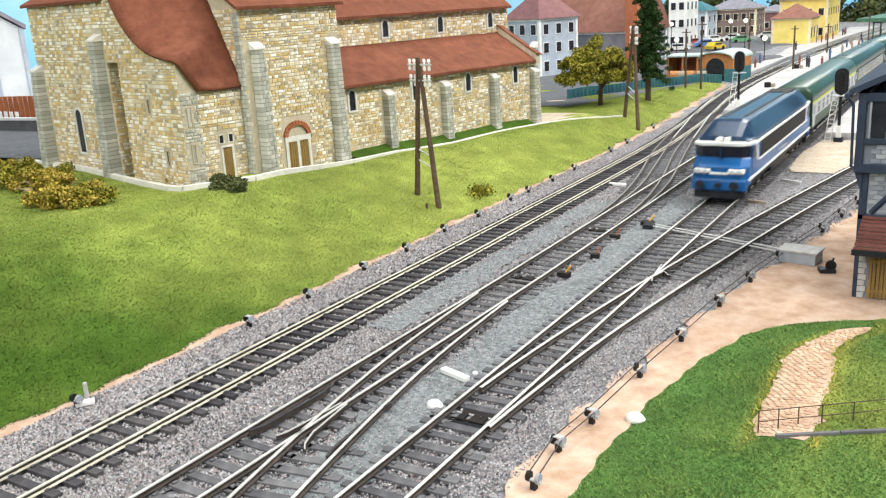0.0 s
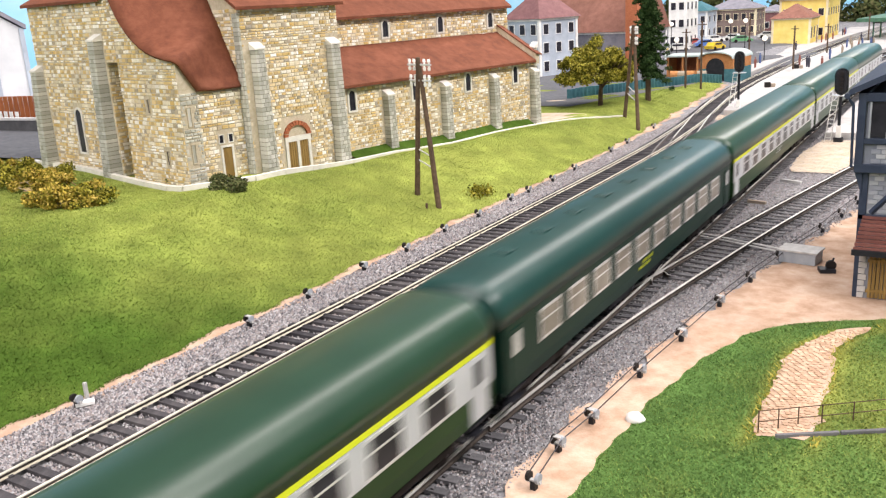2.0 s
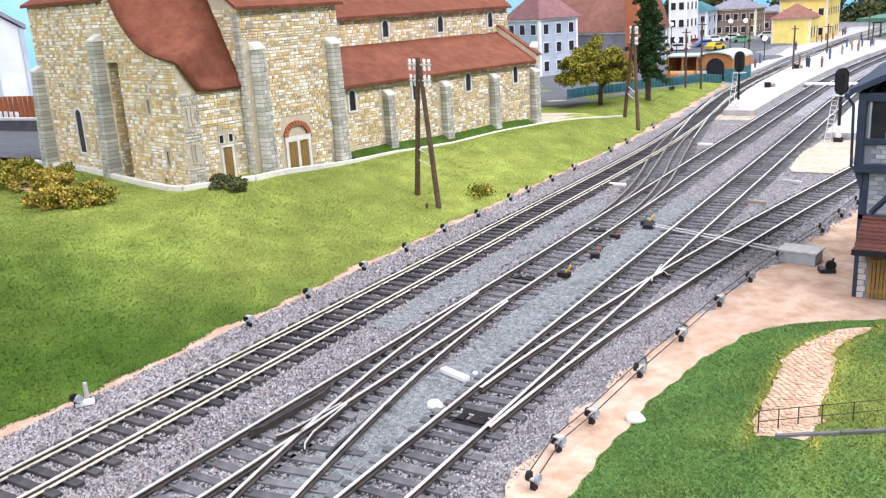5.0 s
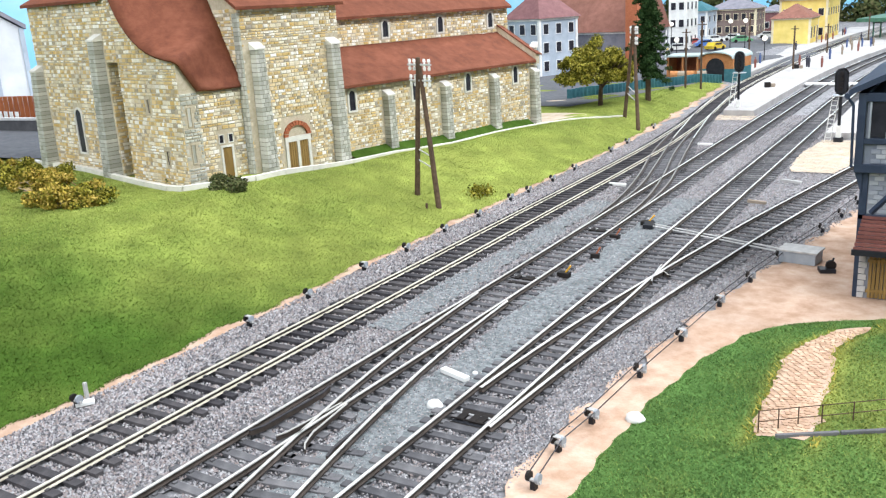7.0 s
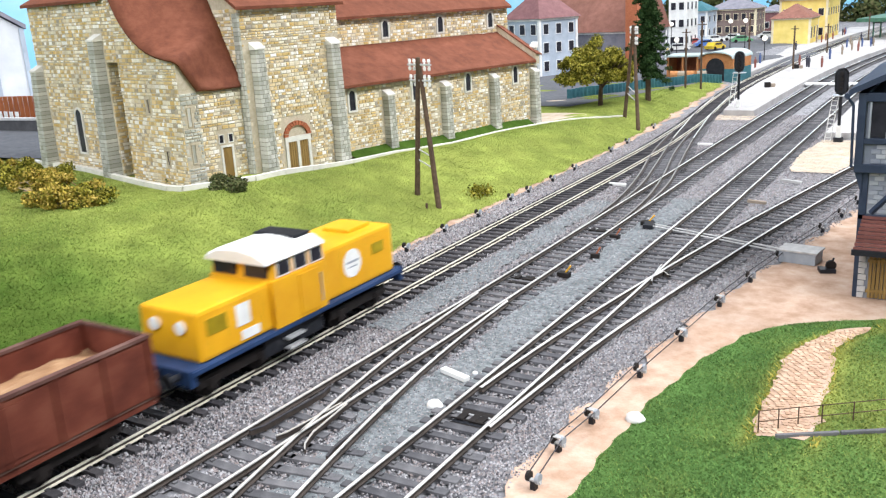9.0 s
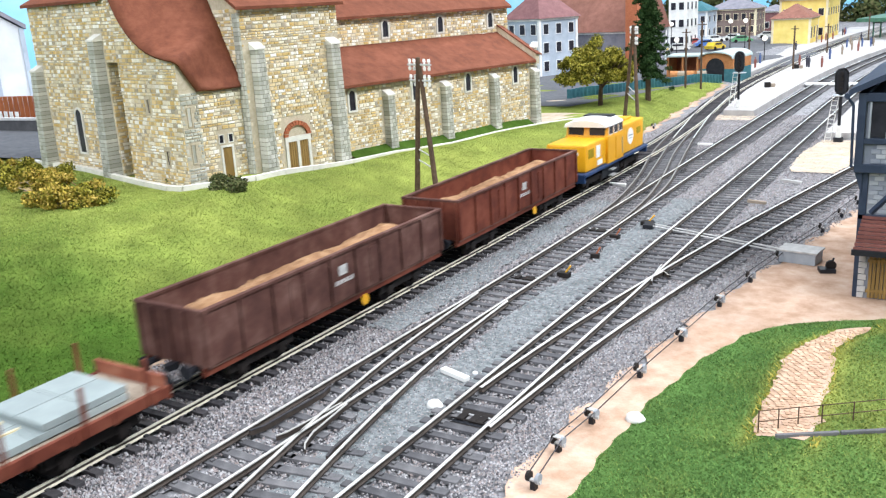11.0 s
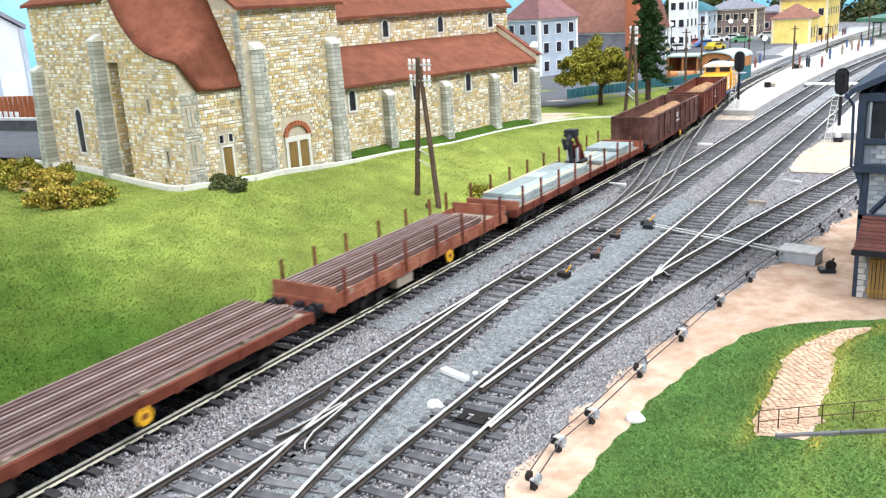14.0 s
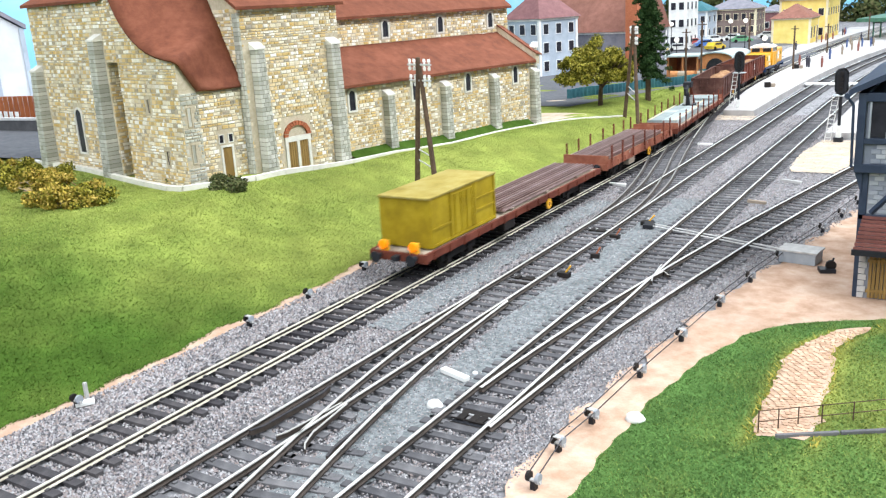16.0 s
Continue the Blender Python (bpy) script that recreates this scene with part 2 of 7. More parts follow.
M_brownroof = mat("brown_roof", [(.20, .09, .065), (.28, .13, .10)], .85, scale=1.2, bump=.3)
M_station = mat("yellow_plaster", [(.80, .62, .16), (.88, .70, .24)], .8, scale=1)
M_cream = mat("cream_plaster", [(.70, .62, .42), (.80, .72, .52)], .8, scale=1)
M_teal = mat("teal_paint", [(.04, .14, .17), (.07, .20, .23)], .7, scale=2)
M_orange = mat("orange_brick", [(.42, .17, .06), (.55, .25, .10)], .8, scale=3)
M_greyhouse = mat("dark_grey_plaster", [(.20, .20, .24), (.30, .29, .33)], .85, scale=1)
M_townbrown = mat("brown_grey_plaster", [(.17, .13, .12), (.25, .19, .17)], .85, scale=1)
M_roofteal = mat("pale_teal_roofing", [(.34, .42, .42), (.46, .53, .52)], .7, scale=1, detail=6)
M_canopy = mat("canopy_green", [(.04, .11, .07), (.07, .17, .11)], .6, scale=1)
M_lamp = glow("street_lamp_globe", (1.0, .93, .8), .9)
M_figures = [mat("figure_" + n, [c], .7, scale=5) for n, c in (("dark", (.06, .06, .08)), ("blue", (.07, .11, .25)), ("red", (.25, .09, .07)), ("tan", (.3, .24, .18)))]
M_cars = [mat("car_" + n, [c], .3, scale=1, spec=.5, coat=.5) for n, c in (("green", (.12, .32, .16)), ("white", (.72, .72, .7)), ("red", (.5, .07, .05)), ("yellow", (.7, .5, .03)), ("blue", (.08, .18, .5)))]
M_paver = mat("pink_paver", [(.40, .26, .17), (.50, .34, .235), (.60, .44, .32)], .9, scale=3, island=.7, bump=.3)


# ---- the lie of the land ----
def bank_height(x, y):
    """Height of the ground over full-size plan metres; rail tops lie at 0."""
    top = np.interp(y, [-60, 20, 36, 43, 62, 75, 95, 110], [2.0, 2.1, 2.1, 1.75, 1.35, 1.0, .5, .3])
    wide = np.interp(y, [0, 36, 50, 62, 80, 110], [11, 11, 8, 6, 4.5, 3])
    foot = -23.1 - np.interp(y, [0, 62, 77, 108, 130, 190], [0, 0, .6, 2.6, 3.0, 1.0])
    s = smooth_step(0, 1, (foot - x) / wide)
    roll = .10 * np.sin(x * .45 + y * .3) * np.sin(y * .21) * s
    return -.32 + (top + .32) * s + roll


def mound_height(x, y):
    edge = np.interp(y, [-20, 17, 22, 25.6, 29, 31, 33], [-7.3, -7.3, -7.25, -6.7, -5.7, -3.1, 1])
    return -.30 + .91 * smooth_step(0, 4.5, x - edge)


def sheet(name, xs, ys, height, material, keep=None, label="", category="", lift=0.0, edge=None, growth=None):
    """A ground sheet; with edge, xs runs outward from that border line."""
    X, Y = np.meshgrid(xs, ys, indexing="ij")
    if edge is not None:
        X = X + edge(Y)
    Z = height(X, Y) + lift
    n = len(ys)
    idx = np.arange(X.size).reshape(X.shape)
    q = np.stack([idx[:-1, :-1], idx[1:, :-1], idx[1:, 1:], idx[:-1, 1:]], -1).reshape(-1, 4)
    if keep is not None:
        cx, cy = (X[:-1, :-1] + X[1:, 1:]) / 2, (Y[:-1, :-1] + Y[1:, 1:]) / 2
        q = q[keep(cx, cy).reshape(-1)]
    ob = raw(name, np.stack([X, Y, Z], -1).reshape(-1, 3), q.tolist(), material, smooth=True)
    if growth is not None:
        keep_dry(ob.data, growth(X.reshape(-1), Y.reshape(-1)))
    return tagged(ob, label, category, kind="structure")


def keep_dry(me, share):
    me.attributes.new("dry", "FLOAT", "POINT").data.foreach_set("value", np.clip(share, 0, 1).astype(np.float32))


def dry_and_lit(x, y):
    """Share of dry growth on the bank: green low on its near flank, yellower on the shoulder and further along. Its
    lightness also paints in how light falls on the slope.
    """
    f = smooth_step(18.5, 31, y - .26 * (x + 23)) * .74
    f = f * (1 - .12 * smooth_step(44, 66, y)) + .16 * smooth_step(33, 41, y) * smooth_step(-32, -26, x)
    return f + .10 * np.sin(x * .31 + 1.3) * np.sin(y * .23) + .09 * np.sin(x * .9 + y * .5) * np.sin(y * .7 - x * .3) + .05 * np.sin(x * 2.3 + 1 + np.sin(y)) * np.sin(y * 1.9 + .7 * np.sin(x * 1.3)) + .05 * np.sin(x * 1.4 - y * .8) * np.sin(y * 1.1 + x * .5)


def mound_dryness(x, y):
    """Share of dry growth on the mound: round the path and in drifts towards the layout's edge."""
    f = .5 * np.exp(-((np.abs(x - path_mid(y)) - .8) / .25) ** 2) * smooth_step(18.6, 20, y) * smooth_step(29.5, 28, y)
    return f + .45 * smooth_step(-4.5, -1.5, x + .15 * np.sin(y)) * (.55 + .45 * np.sin(x * 1.1 + y * .7)) + .12 * np.sin(x * 1.7 + .8 * y) * np.sin(y * .9 - x * .4)


def path_mid(y):
    return -3.4 + np.interp(y - 24, [-4, -2, 0, 2, 3, 4.2], [.15, .05, 0, -.1, .15, .85])


def path_half(y):
    return np.interp(y - 24, [-4, 0, 2, 4.2], [.58, .62, .52, .45])


def strip(name, edge0, edge1, ys, z, material, label, category="ground", wobble=.12, seed=3, cuts=6):
    """A ground strip between two edges given as functions of y, with an uneven border."""
    rnd = np.random.default_rng(seed)
    rows = []
    for y in ys:
        a, b = edge0(y) + rnd.normal(0, wobble), edge1(y) + rnd.normal(0, wobble)
        rows.append([(a + (b - a) * i / cuts, y, z(a + (b - a) * i / cuts, y)) for i in range(cuts + 1)])
    v = [p for r in rows for p in r]
    n = cuts + 1
    f = [(i * n + j, i * n + j + 1, (i + 1) * n + j + 1, (i + 1) * n + j) for i in range(len(rows) - 1) for j in range(cuts)]
    ob = raw(name, v, f, material, smooth=True)
    return tagged(ob, label, category, kind="structure")


def flat(z):
    return lambda x, y: z


sheet("ground", np.concatenate([np.arange(-190, -60, 5), np.arange(-60, -22, 1.0), np.arange(-22, 60.1, 4)]), np.concatenate([np.arange(-400, -20, 20), np.arange(-20, 130, 2.0), np.arange(130, 301, 10)]),
      bank_height, M_ballast, label="grey gravel trackbed of the model layout", category="ground", lift=-.06)
def bank_edge(y):
    return -23.45 - np.interp(y, [0, 62, 77, 108], [0, 0, .7, 2.8]) + .22 * np.sin(y * 1.1) * np.sin(y * .37) + .07 * np.sin(y * 3.7)


def mound_edge(y):
    return np.interp(y, [-20, 16.6, 21.4, 24.2, 26.4, 28.4, 30.0, 31.0, 31.6], [-7.45, -7.35, -7.28, -6.96, -6.53, -5.92, -4.77, -3.2, 2]) + .05 * np.sin(y * 1.9) + .04 * np.sin(y * 5.3)


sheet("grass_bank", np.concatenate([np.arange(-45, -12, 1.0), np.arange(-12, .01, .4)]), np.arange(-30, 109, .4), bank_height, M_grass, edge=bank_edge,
      label="green grassy bank rising beside the railway tracks", category="grass", lift=.03, growth=dry_and_lit)
left_edge = lambda y: -23.9 - np.interp(y, [0, 62, 77, 108], [0, 0, .7, 2.8])
strip("sand_strip", left_edge, lambda y: left_edge(y) + 1.05 + .2 * math.sin(y * .8) + .12 * math.sin(y * 2.3), np.arange(-20, 108, .4), lambda x, y: max(-.31, float(bank_height(x, y)) + .01), M_sand, "narrow sandy footpath along the ballast")
right_in = lambda y: np.interp(y, [-20, 16, 21, 25, 28, 31.5, 35, 39.5, 48, 57, 60], [-8.7, -8.9, -8.8, -8.4, -8.1, -7.7, -7.1, -6.1, -4.6, -2.6, -1.5])
strip("sand_yard", lambda y: right_in(y) + .15 * math.sin(y * 2.1), lambda y: 22, np.arange(-20, 58, .4), flat(-.30), M_sand, "pale pink sandy yard beside the tracks", cuts=14)
strip("sand_patch", lambda y: -10.0 + .12 * abs(y - 62) ** 1.3 * .4, lambda y: -6.5 + .15 * math.sin(y), np.arange(56.5, 69, .4), flat(-.27), M_pale_sand, "pale sandy patch between two tracks", wobble=.05)
sheet("grass_mound", np.concatenate([np.arange(0, 6, .3), np.arange(6, 26, 1.0)]), np.arange(-25, 31.9, .25), mound_height, M_mound, edge=mound_edge,
      label="grass mound with yellowish patches at the layout edge", category="grass", growth=mound_dryness)
strip("church_lane", lambda y: -38, lambda y: float(np.interp(y, [62.5, 66.5, 69.5, 70.4], [-30.0, -28.9, -28.0, -30.5])), np.arange(62.5, 70.5, .3), lambda x, y: float(bank_height(x, y)) + .04, M_pale_sand, "pale gravel forecourt beside the church", wobble=.1, seed=5)
strip("church_lane", lambda y: -60, lambda y: float(np.interp(y, [79, 82.5, 86], [-37.0, -35.0, -39.0])), np.arange(79, 86, .4), lambda x, y: float(bank_height(x, y)) + .05, M_pale_sand, "pale lane end meeting the street", wobble=.1, seed=6)
strip("fine_gravel", lambda y: -14.1 + .25 * math.sin(y * .6), lambda y: -12.2 + .2 * math.sin(y * .9), np.arange(6, 48, .4), flat(-.285), M_fine, "fine blue-grey gravel between two tracks", wobble=.15)
strip("fine_gravel", lambda y: -18.4 + .2 * math.sin(y * .6), lambda y: -17.0 + .2 * math.sin(y * .9), np.arange(24, 46, .4), flat(-.285), M_fine, "fine blue-grey gravel beside a track", wobble=.15, seed=8)
strip("road", lambda y: -62.0, lambda y: -33.0 + (y - 74) * .17, np.arange(76, 190, 3), lambda x, y: float(bank_height(x, y)) + .07, M_asphalt, "grey asphalt street behind the grass", "road", wobble=0)

# ---- tracks ----
def bend(y):
    """How far the station tracks swing over to the side beyond y = 95."""
    return .001 * max(0.0, y - 95) ** 2


def curve_points(ctrl, step):
    """Evenly stepped centre-line points with their directions through control points (x by y, smooth)."""
    ctrl = np.array(ctrl, float)
    ys = np.arange(ctrl[0, 1], ctrl[-1, 1], .5)
    xs = np.interp(ys, ctrl[:, 1], ctrl[:, 0])
    k = np.ones(13) / 13
    if len(ctrl) > 2:
        pad = np.concatenate([xs[0] + (xs[1] - xs[0]) * np.arange(-6, 0), xs, xs[-1] + (xs[-1] - xs[-2]) * np.arange(1, 7)])
        xs = np.convolve(pad, k, "valid")
    d = np.concatenate([[0], np.cumsum(np.hypot(np.diff(xs), np.diff(ys)))])
    s = np.arange(0, d[-1], step)
    x, y = np.interp(s, d, xs), np.interp(s, d, ys)
    return list(zip(x, y, np.arctan2(np.gradient(y), np.gradient(x))))


def rail(name, pts, off, y0, y1, material, parent, head=.042, tall=.175):
    """One rail: foot, web and head swept along the line."""
    prof = [(-.075, -tall), (.075, -tall), (.075, -tall + .025), (.02, -tall + .05), (.02, -.05), (head, -.04), (head, -.006), (head * .6, 0), (-head * .6, 0), (-head, -.006), (-head, -.04), (-.02, -.05), (-.02, -tall + .05), (-.075, -tall + .025)]
    bm = B()
    rings = []
    for x, y, a in pts:
        if y0 <= y <= y1:
            nx, ny = math.sin(a), -math.cos(a)
            rings.append([(x + nx * (off + p), y + ny * (off + p), q) for p, q in prof])
    if len(rings) > 1:
        loft(bm, rings)
        for f in bm.faces:
            f.material_index = 0 if all(v.co.z > -.042 for v in f.verts) else 2 if all(v.co.z < -tall + .06 for v in f.verts) else 1
        return part(name, bm, material, parent)
    bm.free()


SLEEPERS = []   # (parent, points, half length): the pieces are laid at the end of the file


def track(label, ctrl, rails=((-30, 260), (-30, 260)), metal=None, step=1.0, sleeper=1.3, lay=None, spacing=.62):
    ob = thing("railway_track", ctrl[0][0], 0, 0, label=label, category="track", group="tracks of the station throat")
    base = ctrl[0][0]
    pts = [(x - base, y, a) for x, y, a in curve_points(ctrl, step)]
    for off, (a, b) in zip((-.7525, .7525), rails):
        rail("rail", pts, off, a, b, metal or [M_rail, M_railside, M_railside], ob)
    if lay:
        SLEEPERS.append((ob, [(x - base, y, a) for x, y, a in curve_points(ctrl, spacing) if lay[0] <= y <= lay[1]], sleeper))
    return ob


C_X, A_X = -11.26, -19.857
A_LINE = [(A_X, -400), (A_X, 52), (-19.95, 62), (-20.75, 75), (-22.3, 88.8), (-23.2, 99), (-23.6, 111), (-23.6, 140), (-22.0, 185), (-19, 230)]
C_LINE = [(C_X, -400)] + [(C_X + bend(y), y) for y in range(85, 260, 10)]
D_LINE = [(-16.1, -30), (-15.9, 5), (-15.78, 12), (-15.62, 20), (-15.4, 30), (-15.35, 55), (-15.3, 80)] + [(-15.25 + bend(y), y) for y in range(95, 260, 10)]
B_LINE = [(-11.4, 0), (-12.85, 9), (-13.7, 13.2), (-14.15, 15.8), (-14.75, 19.4), (-15.15, 23.4), (-15.38, 29)]
F_LINE = [(-15.4, 37), (-15.75, 45), (-16.9, 52), (-18.5, 59), (-19.7, 66), (-20.3, 71)]
E_LINE = [(-15.4, 43), (-15.75, 49), (-17.3, 57), (-19.1, 66.3), (-21.4, 80.6), (-23.0, 94)]
G_LINE = [(C_X, 16), (-11.05, 21), (-10.75, 25), (-10.38, 28), (-9.85, 32), (-9.25, 36), (-8.45, 41.3), (-7.2, 48.3), (-5.3, 58.5), (-2.6, 70), (1.5, 84)]
track("straight running line with pale rails and dark sleepers", A_LINE, rails=((-400, 230), (-400, 230)), metal=[M_railpale, M_railside, M_railfoot], lay=(3, 188))
track("straight worn station track with bright rails", C_LINE, rails=((-400, 255), (-400, 255)), lay=(6, 190))
track("middle track with turnouts and bright rails", D_LINE, lay=(6, 190))
track("diverging turnout track joining the middle track", B_LINE, rails=((0, 29), (0, 28)), lay=(6, 16), step=.5)
track("crossover track curving towards the running line", F_LINE, rails=((37, 70), (39, 70)), metal=[M_raildark, M_railside, M_railside], lay=(48, 64), step=.5)
# rail heads are darker up to y = 66, rail_steel beyond
crossover = track("long crossover track curving into the running line", E_LINE, rails=((44, 66), (43, 66)), metal=[M_raildark, M_railside, M_railside], lay=(54, 90), step=.5)
for side in (-.7525, .7525):
    rail("rail", [(x - E_LINE[0][0], y, a) for x, y, a in curve_points(E_LINE, .5)], side, 66, 94, [M_rail, M_railside, M_railside], crossover)
track("diverging siding track leading past the signal box", G_LINE, rails=((20, 84), (18, 84)), lay=(33, 84), step=.5)


# ---- church ----
TH = 79.5
church = thing("church", -34.9, 36.2, 0, TH, "stone church with red tiled roofs and grey buttresses", "church")
STONES = []    # (u or w plane, ranges, openings): courses of stone laid at the end of the file


def arch_pts(cx, z0, z1, half, n=10):
    zc = z1 - half
    return [(cx - half, z0), (cx + half, z0)] + [(cx + half * math.cos(math.pi * i / n), zc + half * math.sin(math.pi * i / n)) for i in range(n + 1)]


def wall_block(name, u0, u1, w0, w1, z1, label=""):
    return part(name, boxes((u0, u1, w0, w1, .6, z1)), M_mortar, church, label)


wall_block("transept_wall", 0, 7.1, 0, 15, 11.5)
wall_block("aisle_wall", 7.1, 28.2, .6, 4.3, 6.3)
wall_block("nave_wall", 7.1, 29.2, 4.0, 12.0, 10.55)
wall_block("chapel_wall", -3.2, 0, .5, 7, 7.2)
bm = B()
prism(bm, [(.45, .6), (6.35, .6), (6.35, 12.2), (6.1, 12.2), (5.4, 11.4), (4.6, 10.45), (3.4, 9.65), (1.9, 9.15), (.45, 8.95)], "x", -4.0, -3.72)
prism(bm, [(-3.72, .6), (-2.9, .6), (-2.9, 7.25), (-3.72, 8.5)], "y", .45, .8)
part("turret_wall", bm, M_mortar, church)
wall_block("recess_wall", -3.1, 0, 6.0, 7.7, 12.3)
part("recess_lintel", boxes((-4.0, -3.0, 6.3, 7.7, 8.8, 12.3)), M_mortar, church)
wall_block("choir_wall", -4.0, 0, 7.6, 16.7, 12.35)


def roof_slab(name, quad, thick=.18, parent=church):
    bm = B()
    a = [bm.verts.new(p) for p in quad]
    b = [bm.verts.new((p[0], p[1], p[2] - thick)) for p in quad]
    bm.faces.new(a)
    bm.faces.new(b[::-1])
    for i in range(len(quad)):
        j = (i + 1) % len(quad)
        bm.faces.new((a[i], b[i], b[j], a[j]))
    return part(name, bm, M_roof, parent, "red tiled roof")


bm = B()
for u in (.02, 6.8):
    prism(bm, [(.05, 11.45), (14.9, 11.45), (7.5, 15.8)], "x", u, u + .25)
part("gable_wall", bm, M_mortar, church)
roof_slab("transept_roof", [(-.35, -.35, 11.45), (7.45, -.35, 11.45), (7.45, 7.5, 16.1), (-.35, 7.5, 16.1)])
roof_slab("aisle_roof", [(7.1, .15, 6.4), (27.75, .15, 6.3), (27.75, 4.05, 8.55), (7.1, 4.05, 8.6)])
bm = B()
prism(bm, [(.2, 6.0), (4.0, 6.0), (4.0, 9.0), (.2, 6.75)], "x", 27.76, 28.2)
part("parapet", bm, M_mortar, church, "raking stone parapet at the aisle's end")
roof_slab("parapet_tiles", [(27.7, .1, 6.85), (28.5, .1, 6.7), (28.5, 4.05, 9.0), (27.7, 4.05, 9.15)], .1)
roof_slab("nave_roof", [(7.1, 3.6, 10.5), (29.3, 3.6, 10.5), (29.3, 8, 13.6), (7.1, 8, 13.6)])
roof_slab("choir_roof", [(-4.3, 7.0, 12.35), (-4.3, 17.0, 12.35), (0, 16, 14.5), (0, 8, 14.5)])
# one swooping roof over chapel and turret: from its eaves up to the junction with the transept
EAVE = [(0, .22, 7.2), (-1.0, .22, 7.2), (-2.0, .22, 7.2), (-2.95, .22, 7.25), (-3.4, .2, 7.9), (-3.9, .2, 8.7), (-4.25, .28, 8.98), (-4.25, 1.0, 9.03), (-4.25, 1.9, 9.18), (-4.25, 2.7, 9.38), (-4.25, 3.4, 9.68), (-4.25, 4.0, 10.02), (-4.25, 4.6, 10.48), (-4.25, 5.1, 10.98), (-4.25, 5.5, 11.5), (-4.25, 5.9, 12.2), (-4.25, 6.5, 13.3)]
JOIN = [(.24, 7.3), (.55, 7.75), (.95, 8.55), (1.4, 9.45), (1.65, 9.95), (1.9, 10.45), (2.1, 10.85), (2.3, 11.15), (2.5, 11.5), (2.7, 11.9), (2.9, 12.25), (3.1, 12.6), (3.3, 12.95), (3.6, 13.4), (3.9, 13.8), (4.3, 14.3), (4.8, 15)]
bm = B()
rings = []
for (eu, ew, ez), (jw, jz) in zip(EAVE, JOIN):
    ring = []
    for i in range(9):
        t = i / 8
        sag = -.22 * math.sin(math.pi * t) * min(1, abs(eu) / 4)
        ring.append((eu * (1 - t), ew + (jw - ew) * t, ez + (jz - ez) * t + sag))
    rings.append(ring)
loft(bm, rings, closed=False, caps=False)
bmesh.ops.remove_doubles(bm, verts=bm.verts[:], dist=.02)
bmesh.ops.solidify(bm, geom=bm.faces[:], thickness=.14)
part("chapel_roof", bm, M_roof, church, "swooping red tiled roof", smooth=True)


def buttress(u0, u1, w0, w1, z1, face, foot=.2, cap=True):
    """A battered pier of coursed grey blocks with a sloping pale cap. face: the side it leans out to."""
    courses = int((z1 - .8) / .24)
    core, bm, ends = B(), B(), []
    for i in range(courses):
        za, zb = .8 + i * (z1 - .8) / courses, .8 + (i + 1) * (z1 - .8) / courses
        k = foot * (1 - i / courses)
        a, b, c, d = u0, u1, w0, w1
        if face == "w":
            c -= k
            a, b = a - k * .35, b + k * .35
        else:
            a -= k
            c, d = c - k * .35, d + k * .35
        if i in (0, courses - 1):
            ends.append([(a + .03, c + .03, zb if i else za), (b - .03, c + .03, zb if i else za), (b - .03, d, zb if i else za), (a + .03, d, zb if i else za)])
        cuts = (0, .3, .72, 1) if i % 2 else (0, .44, .8, 1)
        for k0, k1 in zip(cuts, cuts[1:]):
            if face == "w":
                box(bm, a + (b - a) * k0 + .014, a + (b - a) * k1 - .014, c, d, za + .018, zb - .018)
            else:
                box(bm, a, b, c + (d - c) * k0 + .014, c + (d - c) * k1 - .014, za + .018, zb - .018)
    loft(core, ends)
    pier = part("buttress", core, M_joint, church, "grey coursed-block buttress")
    part("blockwork", bm, M_ashlar, pier)["kind"] = "stuff"
    if cap:
        bm = B()
        if face == "w":
            prism(bm, [(w0 - .05, z1), (w1 + .05, z1), (w1 + .05, z1 + .45), (w0 - .05, z1 + .1)], "x", u0 - .04, u1 + .04)
        else:
            prism(bm, [(u0 - .05, z1), (u1 + .05, z1), (u1 + .05, z1 + .45), (u0 - .05, z1 + .1)], "y", w0 - .04, w1 + .04)
        part("cap", bm, M_cap, pier, "pale stone cap")


buttress(.5, 1.15, -.5, 0, 9.1, "w")
buttress(-.13, 0, -.06, .45, 11.1, "u", .04, cap=False)
buttress(6.05, 6.75, -.5, 0, 9.0, "w")
for u in (11.4, 17.1, 22.6, 27.75):
    buttress(u - .32, u + .32, .1, .6, 5.35, "w", .1)
buttress(28.2, 28.55, .6, 1.1, 7.2, "u", 0)
buttress(-4.55, -4.0, 7.75, 8.5, 10.0, "u", .3)
buttress(-4.5, -4.0, 16.0, 16.75, 8.2, "u", .35)


